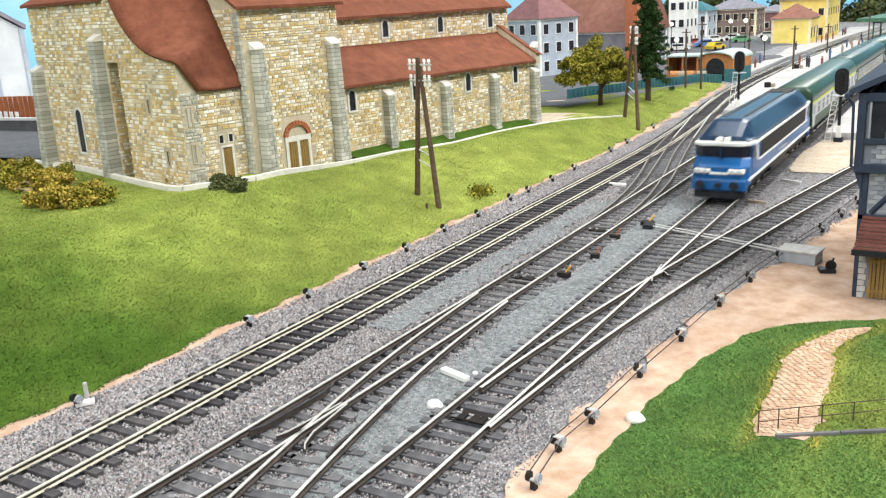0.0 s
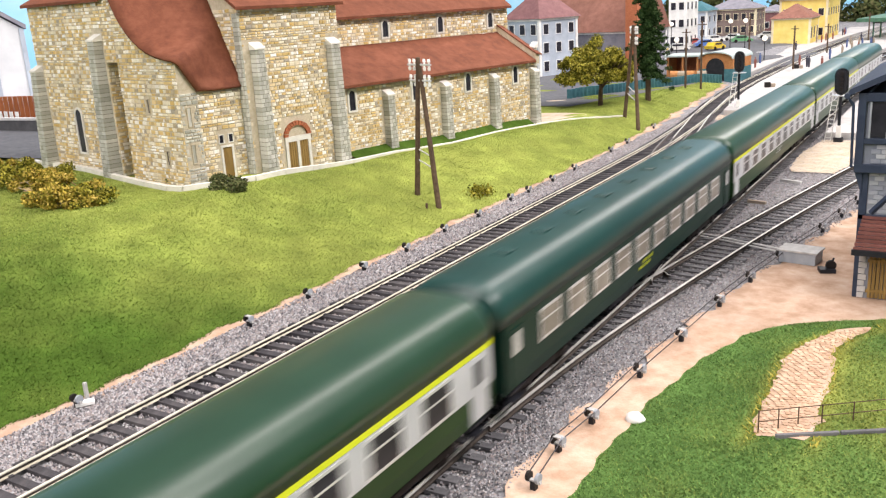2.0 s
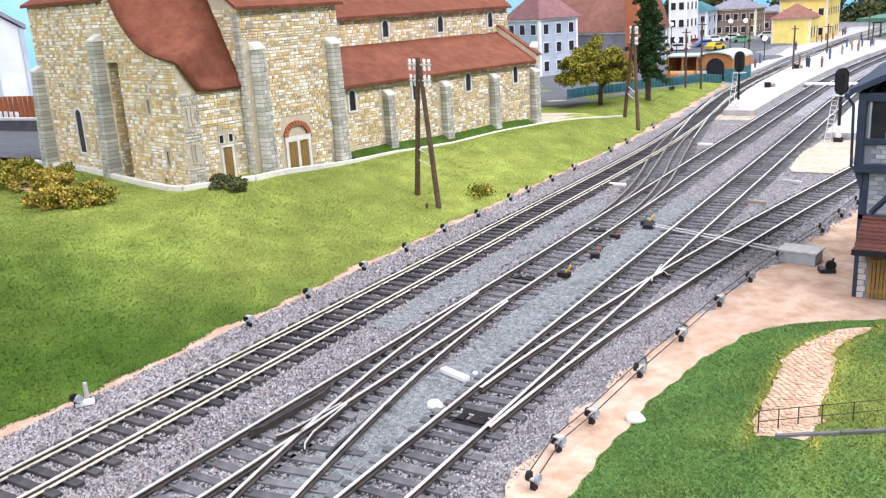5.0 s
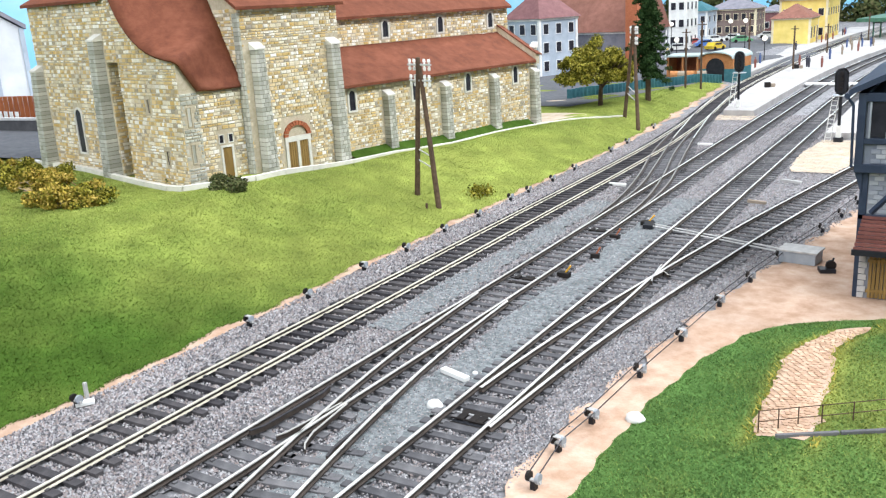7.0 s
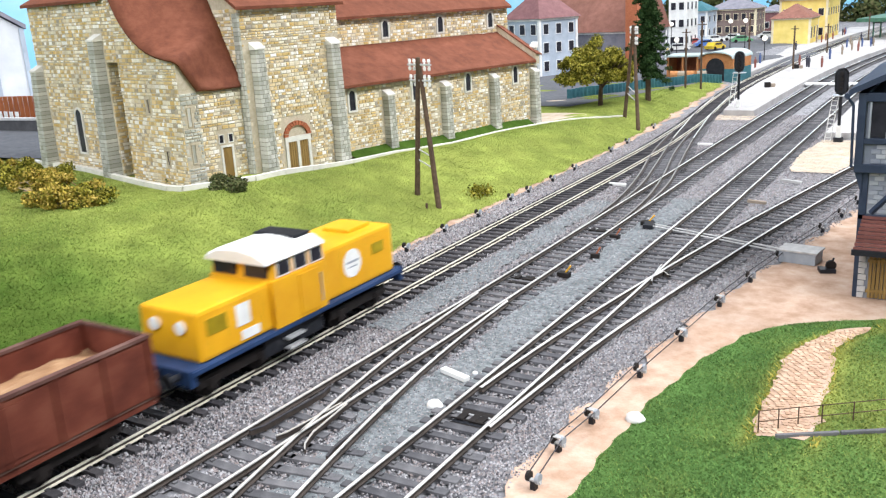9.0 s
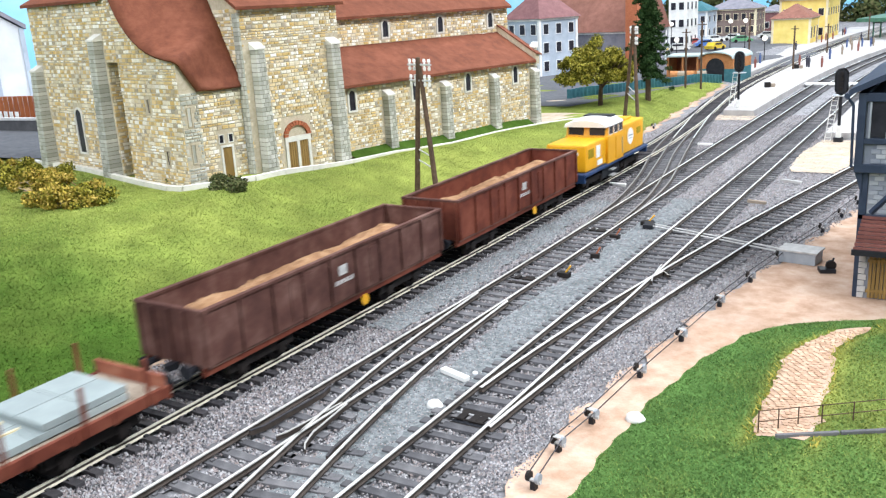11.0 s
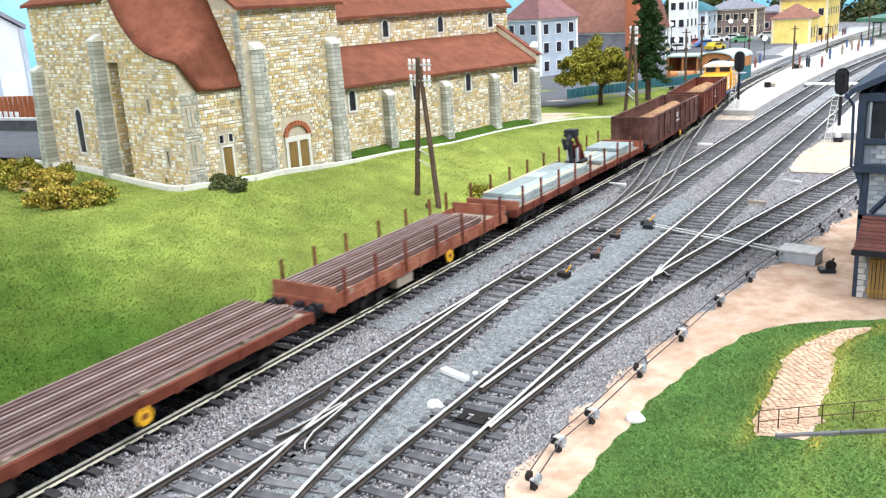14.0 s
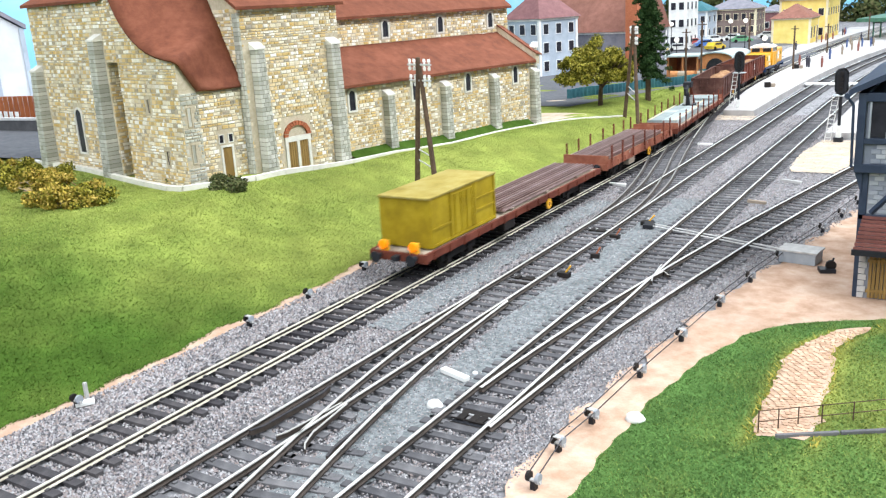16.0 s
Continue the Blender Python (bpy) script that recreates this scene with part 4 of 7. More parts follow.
def yellow_loco():
    """Centre-cab-offset yellow shunting diesel; it runs towards +y."""
    ob = thing("shunting_locomotive", 0, 0, 0, label="yellow diesel shunter with pale cab roof and blue sill", category="locomotive")
    part("front_hood", boxes((-1.22, 1.22, 1.3, 5.75, 1.25, 3.08), bevel=.12), M_yellow, ob)
    part("rear_hood", boxes((-1.22, 1.22, -4.25, -1.0, 1.25, 2.82), bevel=.12), M_yellow, ob)
    bm = boxes((-1.38, 1.38, -1.15, 1.5, 1.22, 2.85), bevel=.04)
    prism(bm, [(-1.1, 2.84), (1.46, 2.84), (1.28, 3.5), (-.95, 3.5)], "x", -1.3, 1.3)
    part("cab", bm, M_yellow, ob)
    bm = B()
    rings = []
    for y, k, z in ((-1.3, .94, 3.44), (-1.05, 1, 3.50), (1.35, 1, 3.50), (1.62, .94, 3.44)):
        rings.append([(-1.42 * k, y, z - .05), (-1.38 * k, y, z + .05), (-.9 * k, y, z + .26), (-.3, y, z + .34), (.3, y, z + .34), (.9 * k, y, z + .26), (1.38 * k, y, z + .05), (1.42 * k, y, z - .05)])
    loft(bm, rings)
    r = part("cab_roof", bm, M_white, ob, "off-white cab roof")
    part("soot_patch", boxes((-.9, .9, .6, 1.45, 3.72, 3.87), bevel=.05), M_black, r, "black exhaust hatch")
    for s in (-1, 1):
        x0, x1 = sorted((s * 1.29, s * 1.325))
        for c in (-.8, .02, .84):
            fr = part("side_window", boxes((x0, x1, c - .04, c + .64, 2.88, 3.42)), M_white, ob)
            part("pane", boxes((min(s * 1.3, s * 1.34), max(s * 1.3, s * 1.34), c + .02, c + .58, 2.94, 3.37)), M_pane, fr)
        part("cab_door", boxes((min(s * 1.37, s * 1.41), max(s * 1.37, s * 1.41), .1, 1.1, 1.35, 2.72), bevel=.01), M_yellow, ob)
        part("door_handle", boxes((min(s * 1.4, s * 1.45), max(s * 1.4, s * 1.45), 1.16, 1.2, 1.5, 2.5)), M_alu, ob)
        bm = B()
        cyl(bm, (s * 1.2, 3.18, 2.23), (s * 1.24, 3.18, 2.23), .52, n=24)
        badge = part("round_badge", bm, M_white, ob, "round white badge with illegible marking")
        part("badge_bar", boxes((min(s * 1.21, s * 1.248), max(s * 1.21, s * 1.248), 2.83, 3.53, 2.25, 2.33)), M_boxgrey, badge)
        part("badge_bar", boxes((min(s * 1.21, s * 1.248), max(s * 1.21, s * 1.248), 2.93, 3.43, 2.08, 2.13)), M_boxgrey, badge)
        x0, x1 = sorted((s * 1.2, s * 1.24))
        for a in ((-2.7, -2.1, 1.85, 2.55), (-2.55, -1.75, 1.38, 1.68)):
            part("white_panel", boxes((x0, x1, *a)), M_white, ob, "white sign panel")
        part("hood_grille", boxes((x0, x1, -3.9, -3.1, 2.0, 2.5)), M_cyellow, ob, "ochre grille")
        part("hood_grille", boxes((x0, x1, 4.4, 5.1, 2.2, 2.6)), M_cyellow, ob, "ochre grille")
        for i in range(1, 6):
            part("hood_seam", boxes((x0 - .02 * (s < 0), x1 - .02 * (s > 0), .95 + i * .75, .98 + i * .75, 1.4, 2.85)), M_cyellow, ob)
        for i in range(1, 5):
            part("hood_seam", boxes((x0 - .02 * (s < 0), x1 - .02 * (s > 0), -4.6 + i * .75, -4.57 + i * .75, 1.4, 2.6)), M_cyellow, ob)
        part("walkway_edge", boxes((min(s * 1.34, s * 1.42), max(s * 1.34, s * 1.42), -4.75, 6.0, 1.10, 1.22)), M_frameblue, ob, "blue sill")
        for z in (.4, .74):
            part("cab_step", boxes((min(s * 1.2, s * 1.45), max(s * 1.2, s * 1.45), -.7, .1, z, z + .06)), M_alu, ob)
    for y, s in ((-4.28, -1), (5.78, 1)):
        for x in (-.55, .55):
            bm = B()
            cyl(bm, (x, y - s * .02, 2.3), (x, y + s * .06, 2.3), .2, n=14)
            part("headlamp", bm, M_white, ob, "pale round headlamp")
    for y0, y1 in ((-1.14, -.96), (1.3, 1.47)):
        for x in (-1.15, .2):
            part("end_window", boxes((x, x + .95, y0, y1, 2.92, 3.36)), M_pane, ob)
    part("roof_fan", boxes((-.6, .6, 3.9, 5.2, 3.06, 3.22), bevel=.05), M_yellow, ob)
    part("frame", boxes((-1.36, 1.36, -4.8, 6.05, 1.04, 1.24), bevel=.03), M_frameblue, ob, "blue frame")
    part("fuel_tank", boxes((-1.15, 1.15, -1.6, 1.4, .35, 1.0), bevel=.06), M_black, ob)
    for a, c in ((5.9, 6.08), (-4.85, -4.67)):
        part("buffer_beam", boxes((-1.36, 1.36, a, c, .75, 1.26)), M_frameblue, ob)
    for y in (-2.7, 3.6):
        bogie(ob, y, 2.2)
    buffers(ob, 6.0, 1)
    buffers(ob, -4.8, -1)
    return ob


def open_wagon(label, length, body_mat):
    ob = thing("open_wagon", 0, 0, 0, label=label, category="goods wagon", group="wagons of the works train")
    h = length / 2
    z0, z1 = 1.15, 2.82
    part("floor", boxes((-1.35, 1.35, -h + .1, h - .1, 1.05, 1.3)), M_rustin, ob)
    for s in (-1, 1):
        x0, x1 = sorted((s * 1.32, s * 1.40))
        sd = part("side_wall", boxes((x0, x1, -h + .05, h - .05, z0, z1)), body_mat, ob)
        y0, y1 = sorted((s * (h - .10), s * (h - .02)))
        en = part("end_wall", boxes((-1.40, 1.40, y0, y1, z0, z1)), body_mat, ob)
        part("end_ribs", boxes(*[(x - .05, x + .05, min(s * (h - .03), s * (h + .06)), max(s * (h - .03), s * (h + .06)), z0, z1) for x in (-1.3, -.65, 0, .65, 1.3)]), body_mat, en)
        part("rim", boxes((min(s * 1.28, s * 1.46), max(s * 1.28, s * 1.46), -h, h, z1, z1 + .09)), M_rustgrey, ob)
        part("end_rim", boxes((-1.28, 1.28, min(s * (h - .14), s * h), max(s * (h - .14), s * h), z1, z1 + .085)), M_rustgrey, ob)
        n = 9
        for i in range(n + 1):
            y = -h + .12 + (2 * h - .24) * i / n
            part("rib", boxes((min(s * 1.39, s * 1.48), max(s * 1.39, s * 1.48), y - .06, y + .06, z0, z1)), body_mat, sd)
        for y in (-h * .33, h * .33):
            bm = boxes((min(s * 1.39, s * 1.43), max(s * 1.39, s * 1.43), y - .62, y + .62, z0 + .15, z1 - .2))
            part("side_door", bm, body_mat, sd)
        part("marking", boxes(*[(min(s * 1.40, s * 1.412), max(s * 1.40, s * 1.412), -.5 + .18 * i, -.38 + .18 * i, 1.75, 1.9) for i in range(6)], (min(s * 1.40, s * 1.412), max(s * 1.40, s * 1.412), -.25, .2, 2.05, 2.4)), M_concrete, sd, "illegible pale markings")
        part("sole_bar", boxes((min(s * 1.15, s * 1.30), max(s * 1.15, s * 1.30), -h, h, .85, 1.12)), M_rust, ob)
        bm = B()
        cyl(bm, (s * 1.3, 1.2, .72), (s * 1.36, 1.2, .72), .2, n=16)
        part("brake_disc", bm, M_disc, ob, "yellow disc")
    rnd = np.random.default_rng(int(length * 10))
    xs, ys = np.linspace(-1.32, 1.32, 14), np.linspace(-h + .12, h - .12, 60)
    X, Y = np.meshgrid(xs, ys, indexing="ij")
    Z = 1.98 + .6 * np.exp(-((X / 1.0) ** 2)) * (.6 + .4 * np.cos(Y * 1.35)) * np.clip((h - np.abs(Y)) / 1.6, 0, 1) + rnd.normal(0, .035, X.shape)
    idx = np.arange(X.size).reshape(X.shape)
    q = np.stack([idx[:-1, :-1], idx[1:, :-1], idx[1:, 1:], idx[:-1, 1:]], -1).reshape(-1, 4)
    raw("load", np.stack([X, Y, Z], -1).reshape(-1, 3), q.tolist(), M_load, ob, "heaped brown earth load")
    for y in (-h + 2.6, h - 2.6):
        bogie(ob, y, 1.8)
    for s in (-1, 1):
        buffers(ob, s * (h - .1), s)
    return ob


def flat_frame(name, label, length, frame_mat, stakes, ends=False, deck=1.22, disc=.5):
    ob = thing(name, 0, 0, 0, label=label, category="goods wagon", group="wagons of the works train")
    h = length / 2
    n = int(length / .42)
    for i in range(n):
        y = -h + .1 + (length - .2) * i / n
        part("deck_board", boxes((-1.3, 1.3, y, y + (length - .2) / n - .025, deck - .09, deck)), M_plank, ob)
    for s in (-1, 1):
        x0, x1 = sorted((s * 1.28, s * 1.42))
        sb = part("side_sill", boxes((x0, x1, -h, h, .92, deck + .03), bevel=.02), frame_mat, ob)
        part("sill_ribs", boxes(*[(min(s * 1.41, s * 1.46), max(s * 1.41, s * 1.46), y - .05, y + .05, .9, deck + .05) for y in np.arange(-h + .5, h, 1.25)]), frame_mat, sb)
        for y in stakes:
            st = part("stake", boxes((min(s * 1.40, s * 1.49), max(s * 1.40, s * 1.49), y - .05, y + .05, 1.0, 2.3)), M_rust, ob)
        if ends:
            part("headboard", boxes((-1.42, 1.42, min(s * (h - .1), s * h), max(s * (h - .1), s * h), deck, deck + .5)), frame_mat, ob)
        if disc is not None:
            bm = B()
            cyl(bm, (s * 1.38, disc, .74), (s * 1.46, disc, .74), .27, n=18)
            d = part("brake_disc", bm, M_disc, ob, "yellow spoked handwheel")
            bm = B()
            cyl(bm, (s * 1.44, disc, .74), (s * 1.47, disc, .74), .1, n=10)
            part("hub", bm, M_rust, d)
        part("tool_box", boxes((min(s * 1.0, s * 1.36), max(s * 1.0, s * 1.36), -2.6, -1.5, .5, .9)), M_plank if ends else M_wheel, ob)
        part("headstock", boxes((-1.42, 1.42, min(s * (h - .02), s * (h + .1)), max(s * (h - .02), s * (h + .1)), .85, deck)), frame_mat, ob)
        buffers(ob, s * h, s)
    part("underframe", boxes((-.9, .9, -h, h, .82, 1.12)), M_black, ob)
    return ob


def stack_slabs(ob, y0, y1, z, rows, tilt=0.0):
    """Concrete sleepers or slabs stowed across the deck."""
    n = max(2, int((y1 - y0) / 1.3))
    for r in range(rows):
        for c in range(2):
            for i in range(n):
                a = y0 + (y1 - y0) * i / n
                x = -1.12 + c * 1.14
                bm = boxes((x, x + 1.1, a + .015, a + (y1 - y0) / n - .015, z + r * .22, z + r * .22 + .2), bevel=.02)
                part("slab", bm, M_slab, ob, "grey concrete slab")


def slab_wagon():
    ob = flat_frame("flat_wagon", "flat wagon carrying concrete slabs and a small crane", 18.5, M_rust, [-8.7, -6.6, -4.4, -2.2, 0, 2.2, 4.4, 6.6, 8.6], disc=None)
    stack_slabs(ob, -8.3, .7, 1.26, 1)
    stack_slabs(ob, -8.1, .5, 1.48, 1)
    stack_slabs(ob, 2.6, 8.2, 1.26, 1)
    stack_slabs(ob, 5.65, 8.2, 1.48, 1)
    for s in (-1, 1):
        part("headboard", boxes((-1.42, 1.42, min(s * 9.1, s * 9.22), max(s * 9.1, s * 9.22), 1.2, 1.62)), M_redbrown, ob)
    pale = mat("yellow_batten", [(.60, .50, .30), (.72, .62, .40)], .8, scale=2)
    for d in ((-.95, -.89, -8.3, .8, 1.68, 1.74), (.89, .95, -8.3, .8, 1.68, 1.74), (-.4, -.34, 2.4, 5.5, 1.46, 1.51), (.3, .36, 2.4, 5.5, 1.46, 1.51)):
        part("batten", boxes(d), pale, ob, "pale timber batten")
    crane = part("crane", boxes((-.5, .5, .95, 2.05, 1.22, 1.75), bevel=.08), M_black, ob, "dark rusty loading crane with folded jib")
    jib = []
    bm = B()
    for x in (-.26, .26):
        cyl(bm, (x, 1.1, 1.6), (x * .8, -.1, 3.3), .14, .11, 6)
        cyl(bm, (x, .3, 1.7), (x, .35, 2.7), .12, .12, 6)
    box(bm, -.34, .34, .2, .7, 2.3, 2.6, bevel=.05)
    jib.append(part("jib", bm, M_rust, crane))
    jib.append(part("jib_head", boxes((-.34, .34, -.45, .25, 3.15, 3.6), bevel=.07), M_black, crane))
    bm = B()
    cyl(bm, (0, -.3, 3.3), (0, -.95, 2.6), .18, .14, 7)
    cyl(bm, (0, -.95, 2.6), (0, -1.3, 3.2), .14, .1, 7)
    cyl(bm, (.1, -.4, 1.8), (.05, -.6, 2.9), .16, .14, 7)
    cyl(bm, (0, -.7, 3.1), (0, -.3, 2.6), .12, .1, 7)
    jib.append(part("grab_arm", bm, M_black, crane))
    for x in (-.36, .2):
        jib.append(part("cylinder", boxes((x, x + .16, -.05, .12, 1.7, 2.5), bevel=.03), M_alu, crane))
    for piece in jib:
        piece.matrix_basis = pose(0, .85 * K, 0)
    for y in (-7.0, 7.0):
        bogie(ob, y, 1.8)
    return ob


def rail_wagon_boarded():
    ob = flat_frame("stake_wagon", "red-brown stake wagon loaded with rusty rails", 13.0, M_redbrown, [-5.9, -4.0, -2.0, 0.3, 2.4, 4.4, 5.9], ends=True, disc=1.26)
    for i in range(11):
        x = -1.15 + .23 * i
        part("loaded_rail", boxes((x - .07, x + .07, -6.3, 4.6, 1.44, 1.5), (x - .02, x + .02, -6.3, 4.6, 1.48, 1.6), (x - .045, x + .045, -6.3, 4.6, 1.59, 1.64)), M_railload, ob)
    for s in (-1, 1):
        part("side_board", boxes((min(s * 1.34, s * 1.40), max(s * 1.34, s * 1.40), -6.4, 6.4, 1.24, 1.46), bevel=.01), M_redbrown, ob)
    for y in (-5.5, -2.5, 1.0, 4.4):
        part("bearer", boxes((-1.3, 1.4, y - .12, y + .12, 1.22, 1.44)), M_plank, ob)
    for y in (-4.0, 4.0):
        bogie(ob, y, .01 + 1.0)
    return ob


def container_wagon():
    ob = flat_frame("bogie_flat_wagon", "long flat wagon with rusty rails and container", 18.9, M_rust, [], disc=2.3)
    for i in range(11):
        x = -1.15 + .23 * i
        part("loaded_rail", boxes((x - .07, x + .07, -2.4, 9.0, 1.36, 1.42), (x - .02, x + .02, -2.4, 9.0, 1.4, 1.52), (x - .045, x + .045, -2.4, 9.0, 1.51, 1.56)), M_railload, ob)
    for y in (-1.5, 2.5, 6.5):
        part("bearer", boxes((-1.3, 1.3, y - .1, y + .1, 1.22, 1.36)), M_plank, ob)
    c = part("container", boxes((-1.22, 1.22, -8.85, -3.2, 1.28, 3.35), bevel=.03), M_cyellow, ob, "dirty yellow container")
    part("container_roof", boxes((-1.28, 1.28, -8.93, -3.12, 3.35, 3.44), bevel=.02), M_croof, c, "olive-stained roof sheet")
    for s in (-1, 1):
        x0, x1 = sorted((s * 1.21, s * 1.27))
        part("frame_ribs", boxes(*[(x0, x1, y - .06, y + .06, 1.3, 3.35) for y in (-8.77, -7.2, -5.1, -3.28)], (x0, x1, -8.7, -7.2, 2.0, 2.1), (x0, x1, -5.1, -3.3, 2.0, 2.1), (x0, x1, -5.1, -3.3, 2.55, 2.62), (x0, x1, -8.8, -3.2, 1.3, 1.42)), M_cyellow, c)
        part("double_door", boxes((x0, x1 - .02 * (s > 0), -7.1, -6.17, 1.45, 3.2), bevel=.01), M_cyellow, c)
        part("double_door", boxes((x0, x1 - .02 * (s > 0), -6.13, -5.2, 1.45, 3.2), bevel=.01), M_cyellow, c)
        for y in (-6.9, -6.4, -5.9, -5.4):
            part("lock_bar", boxes((x0, x1 + .02 * (s > 0), y, y + .05, 1.45, 3.2)), M_cyellow, c)
        x = s * .74
        bm = B()
        cyl(bm, (x, -9.45, 1.5), (x, -9.58, 1.5), .18, n=18)
        lamp = part("tail_lamp", bm, M_amber, ob, "glowing orange tail lamp")
        part("lamp_case", boxes((x - .2, x + .2, -9.46, -9.3, 1.2, 1.66), bevel=.03), M_disc, lamp)
    for y in (-6.4, 6.4):
        bogie(ob, y, 1.8)
    return ob


def win(y0, n, pitch, w=1.15):
    return [(y0 + pitch * i, w) for i in range(n)]


EXPRESS = [(express_loco(), -10.2)]
L = 24.0
EXPRESS.append((coach("green and grey coach with a yellow line", L, M_green, M_roofgreen, M_grey, M_stripe, (-11.2, 11.2), win(-9.2, 10, 2.05), [(-6, .5), (6, .5), (3, -.4)]), 12.25))
EXPRESS.append((coach("dark green coach with plain windows", L, M_dgreen, M_rooftone, None, None, (-11.2, 11.2), win(-9.0, 10, 2.0, 1.3), [(-9 + 2.6 * i, 0) for i in range(8)]), 36.75))
EXPRESS.append((coach("dark green and grey coach with yellow line", L, M_green, M_roofgreen, M_grey, M_stripe, (-11.2, 11.2), win(-9.2, 10, 2.05), [(-7, .5), (-2, .5)]), 61.25))
EXPRESS.append((coach("green and grey coach with yellow line and number panel", L, M_green, M_roofgreen, M_grey, M_stripe, (-11.2, 11.2), win(-9.2, 10, 2.05), [(-1, .5), (7, .5)]), 85.75))
EXPRESS.append((coach("short green and grey luggage coach", 19.6, M_green, M_roofgreen, M_grey, None, (-8.8, 3.4), [(-6.8, 1.15), (-4.2, .8), (-1.2, 1.3), (1.2, .8), (6.0, 1.1), (8.4, .9)], [(-8.4 + 2.1 * i, .35) for i in range(8)]), 107.9))

WORKS = [(yellow_loco(), -5.9),
         (open_wagon("rust-brown open wagon heaped with earth", 12.95, M_rust), -18.43),
         (open_wagon("weathered grey-brown open wagon heaped with earth", 13.3, M_rustgrey), -32.92),
         (slab_wagon(), -50.35), (rail_wagon_boarded(), -67.37), (container_wagon(), -84.6)]


def express_at(t):
    """Where the express's first coach begins, along its track."""
    if t <= 5.0:
        return 65.6 - 36.0 * t
    return 65.6 - 180 - 36.0 * 3.0 * (1 - math.exp(-(t - 5.0) / 3.0))


WORKS_AT = ([0, 5, 7.2, 8.0, 8.5, 9.2, 11.3, 12.5, 14.5, 16.0], [-95, -34, -0.8, 11.2, 18.7, 29.4, 60.0, 76.2, 102.7, 122.4])


def works_at(t):
    ts, ss = WORKS_AT
    m = np.gradient(np.array(ss), np.array(ts))
    i = int(np.clip(np.searchsorted(ts, t) - 1, 0, len(ts) - 2))
    h = ts[i + 1] - ts[i]
    u = (t - ts[i]) / h
    return (1 + 2 * u) * (1 - u) ** 2 * ss[i] + u * (1 - u) ** 2 * h * m[i] + u * u * (3 - 2 * u) * ss[i + 1] + u * u * (u - 1) * h * m[i + 1]


def motions():
    times = [i * .2 for i in range(81)]
    for ob, off in EXPRESS:
        walk(ob, [(t, on_track(C_LINE, express_at(t) + off)) for t in times])
    for ob, off in WORKS:
        walk(ob, [(t, on_track(A_LINE, works_at(t) + off)) for t in times])


# ---- telegraph poles ----
def telegraph_pole(foot_a, foot_b, top, label, arm_turn=0.0):
    """An A-shaped pair of timber poles with two crossarms of white insulators."""
    ob = thing("telegraph_pole", foot_a[0], foot_a[1], 0, label=label, category="telegraph pole", group="telegraph poles by the line")
    o = Vector((foot_a[0], foot_a[1], 0))
    a, b, t = Vector(foot_a) - o, Vector(foot_b) - o, Vector(top) - o
    for p, q in ((a, t + Vector((-.05, 0, .25))), (b, t)):
        bm = B()
        cyl(bm, p - Vector((0, 0, .4)), q, .17, .12, 10)
        part("pole", bm, M_wood, ob)
    side = (b - a)
    side.z = 0
    side.normalize()
    for dz, w in ((-.15, 1.0), (-1.0, .95)):
        bm = B()
        c = t + Vector((0, 0, dz))
        cyl(bm, c - side * w, c + side * w, .06)
        arm = part("crossarm", bm, M_concrete, ob)
        for k in (-.85, -.45, .45, .85):
            p = c + side * w * k
            for up in (1, -1):
                bm = B()
                cyl(bm, p + Vector((0, 0, .04 * up)), p + Vector((0, 0, .17 * up)), .055)
                cyl(bm, p + Vector((0, 0, .15 * up)), p + Vector((0, 0, .31 * up)), .10, .07, 10)
                part("insulator", bm, M_white, arm, "white porcelain insulator")
    bm = B()
    for k in (.28, .36):
        cyl(bm, a.lerp(t, k), b.lerp(t, k), .04)
    part("brace", bm, M_concrete, ob)
    return ob


telegraph_pole((-27.13, 40.96, .46), (-25.23, 40.28, -.08), (-26.2, 40.6, 8.0), "brown timber A-shaped telegraph pole on the bank")
telegraph_pole((-26.43, 73.7, .49), (-24.14, 70.75, -.26), (-25.1, 72.3, 8.1), "brown timber A-shaped telegraph pole further along")
stub = thing("marker_stub", -25.69, 39.65, 0, label="short dark wooden stake in the grass", category="stake")
bm = B()
cyl(bm, (0, 0, -.2), (.03, 0, .35), .08, .07)
part("stake", bm, M_wood, stub)
for i, (x, y, z, top) in enumerate(((-28.08, 98.1, .4, 6.8), (-26.85, 99.9, .02, 7.5), (-20.83, 121.5, .3, 5.7), (-20.68, 149, .3, 4.6), (-28.9, 132.9, .3, 7.0), (-17.9, 178, .3, 5.0))):
    ob = thing("wooden_pole", x, y, 0, label="slim dark wooden pole beside the station tracks", category="pole", group="poles at the station")
    bm = B()
    cyl(bm, (0, 0, z - .5), (0, 0, top), .13, .1, 8)
    part("pole", bm, M_wood, ob)
    bm = B()
    cyl(bm, (-.5, 0, top - .4), (.5, 0, top - .4), .05)
    part("crossarm", bm, M_wood, ob)


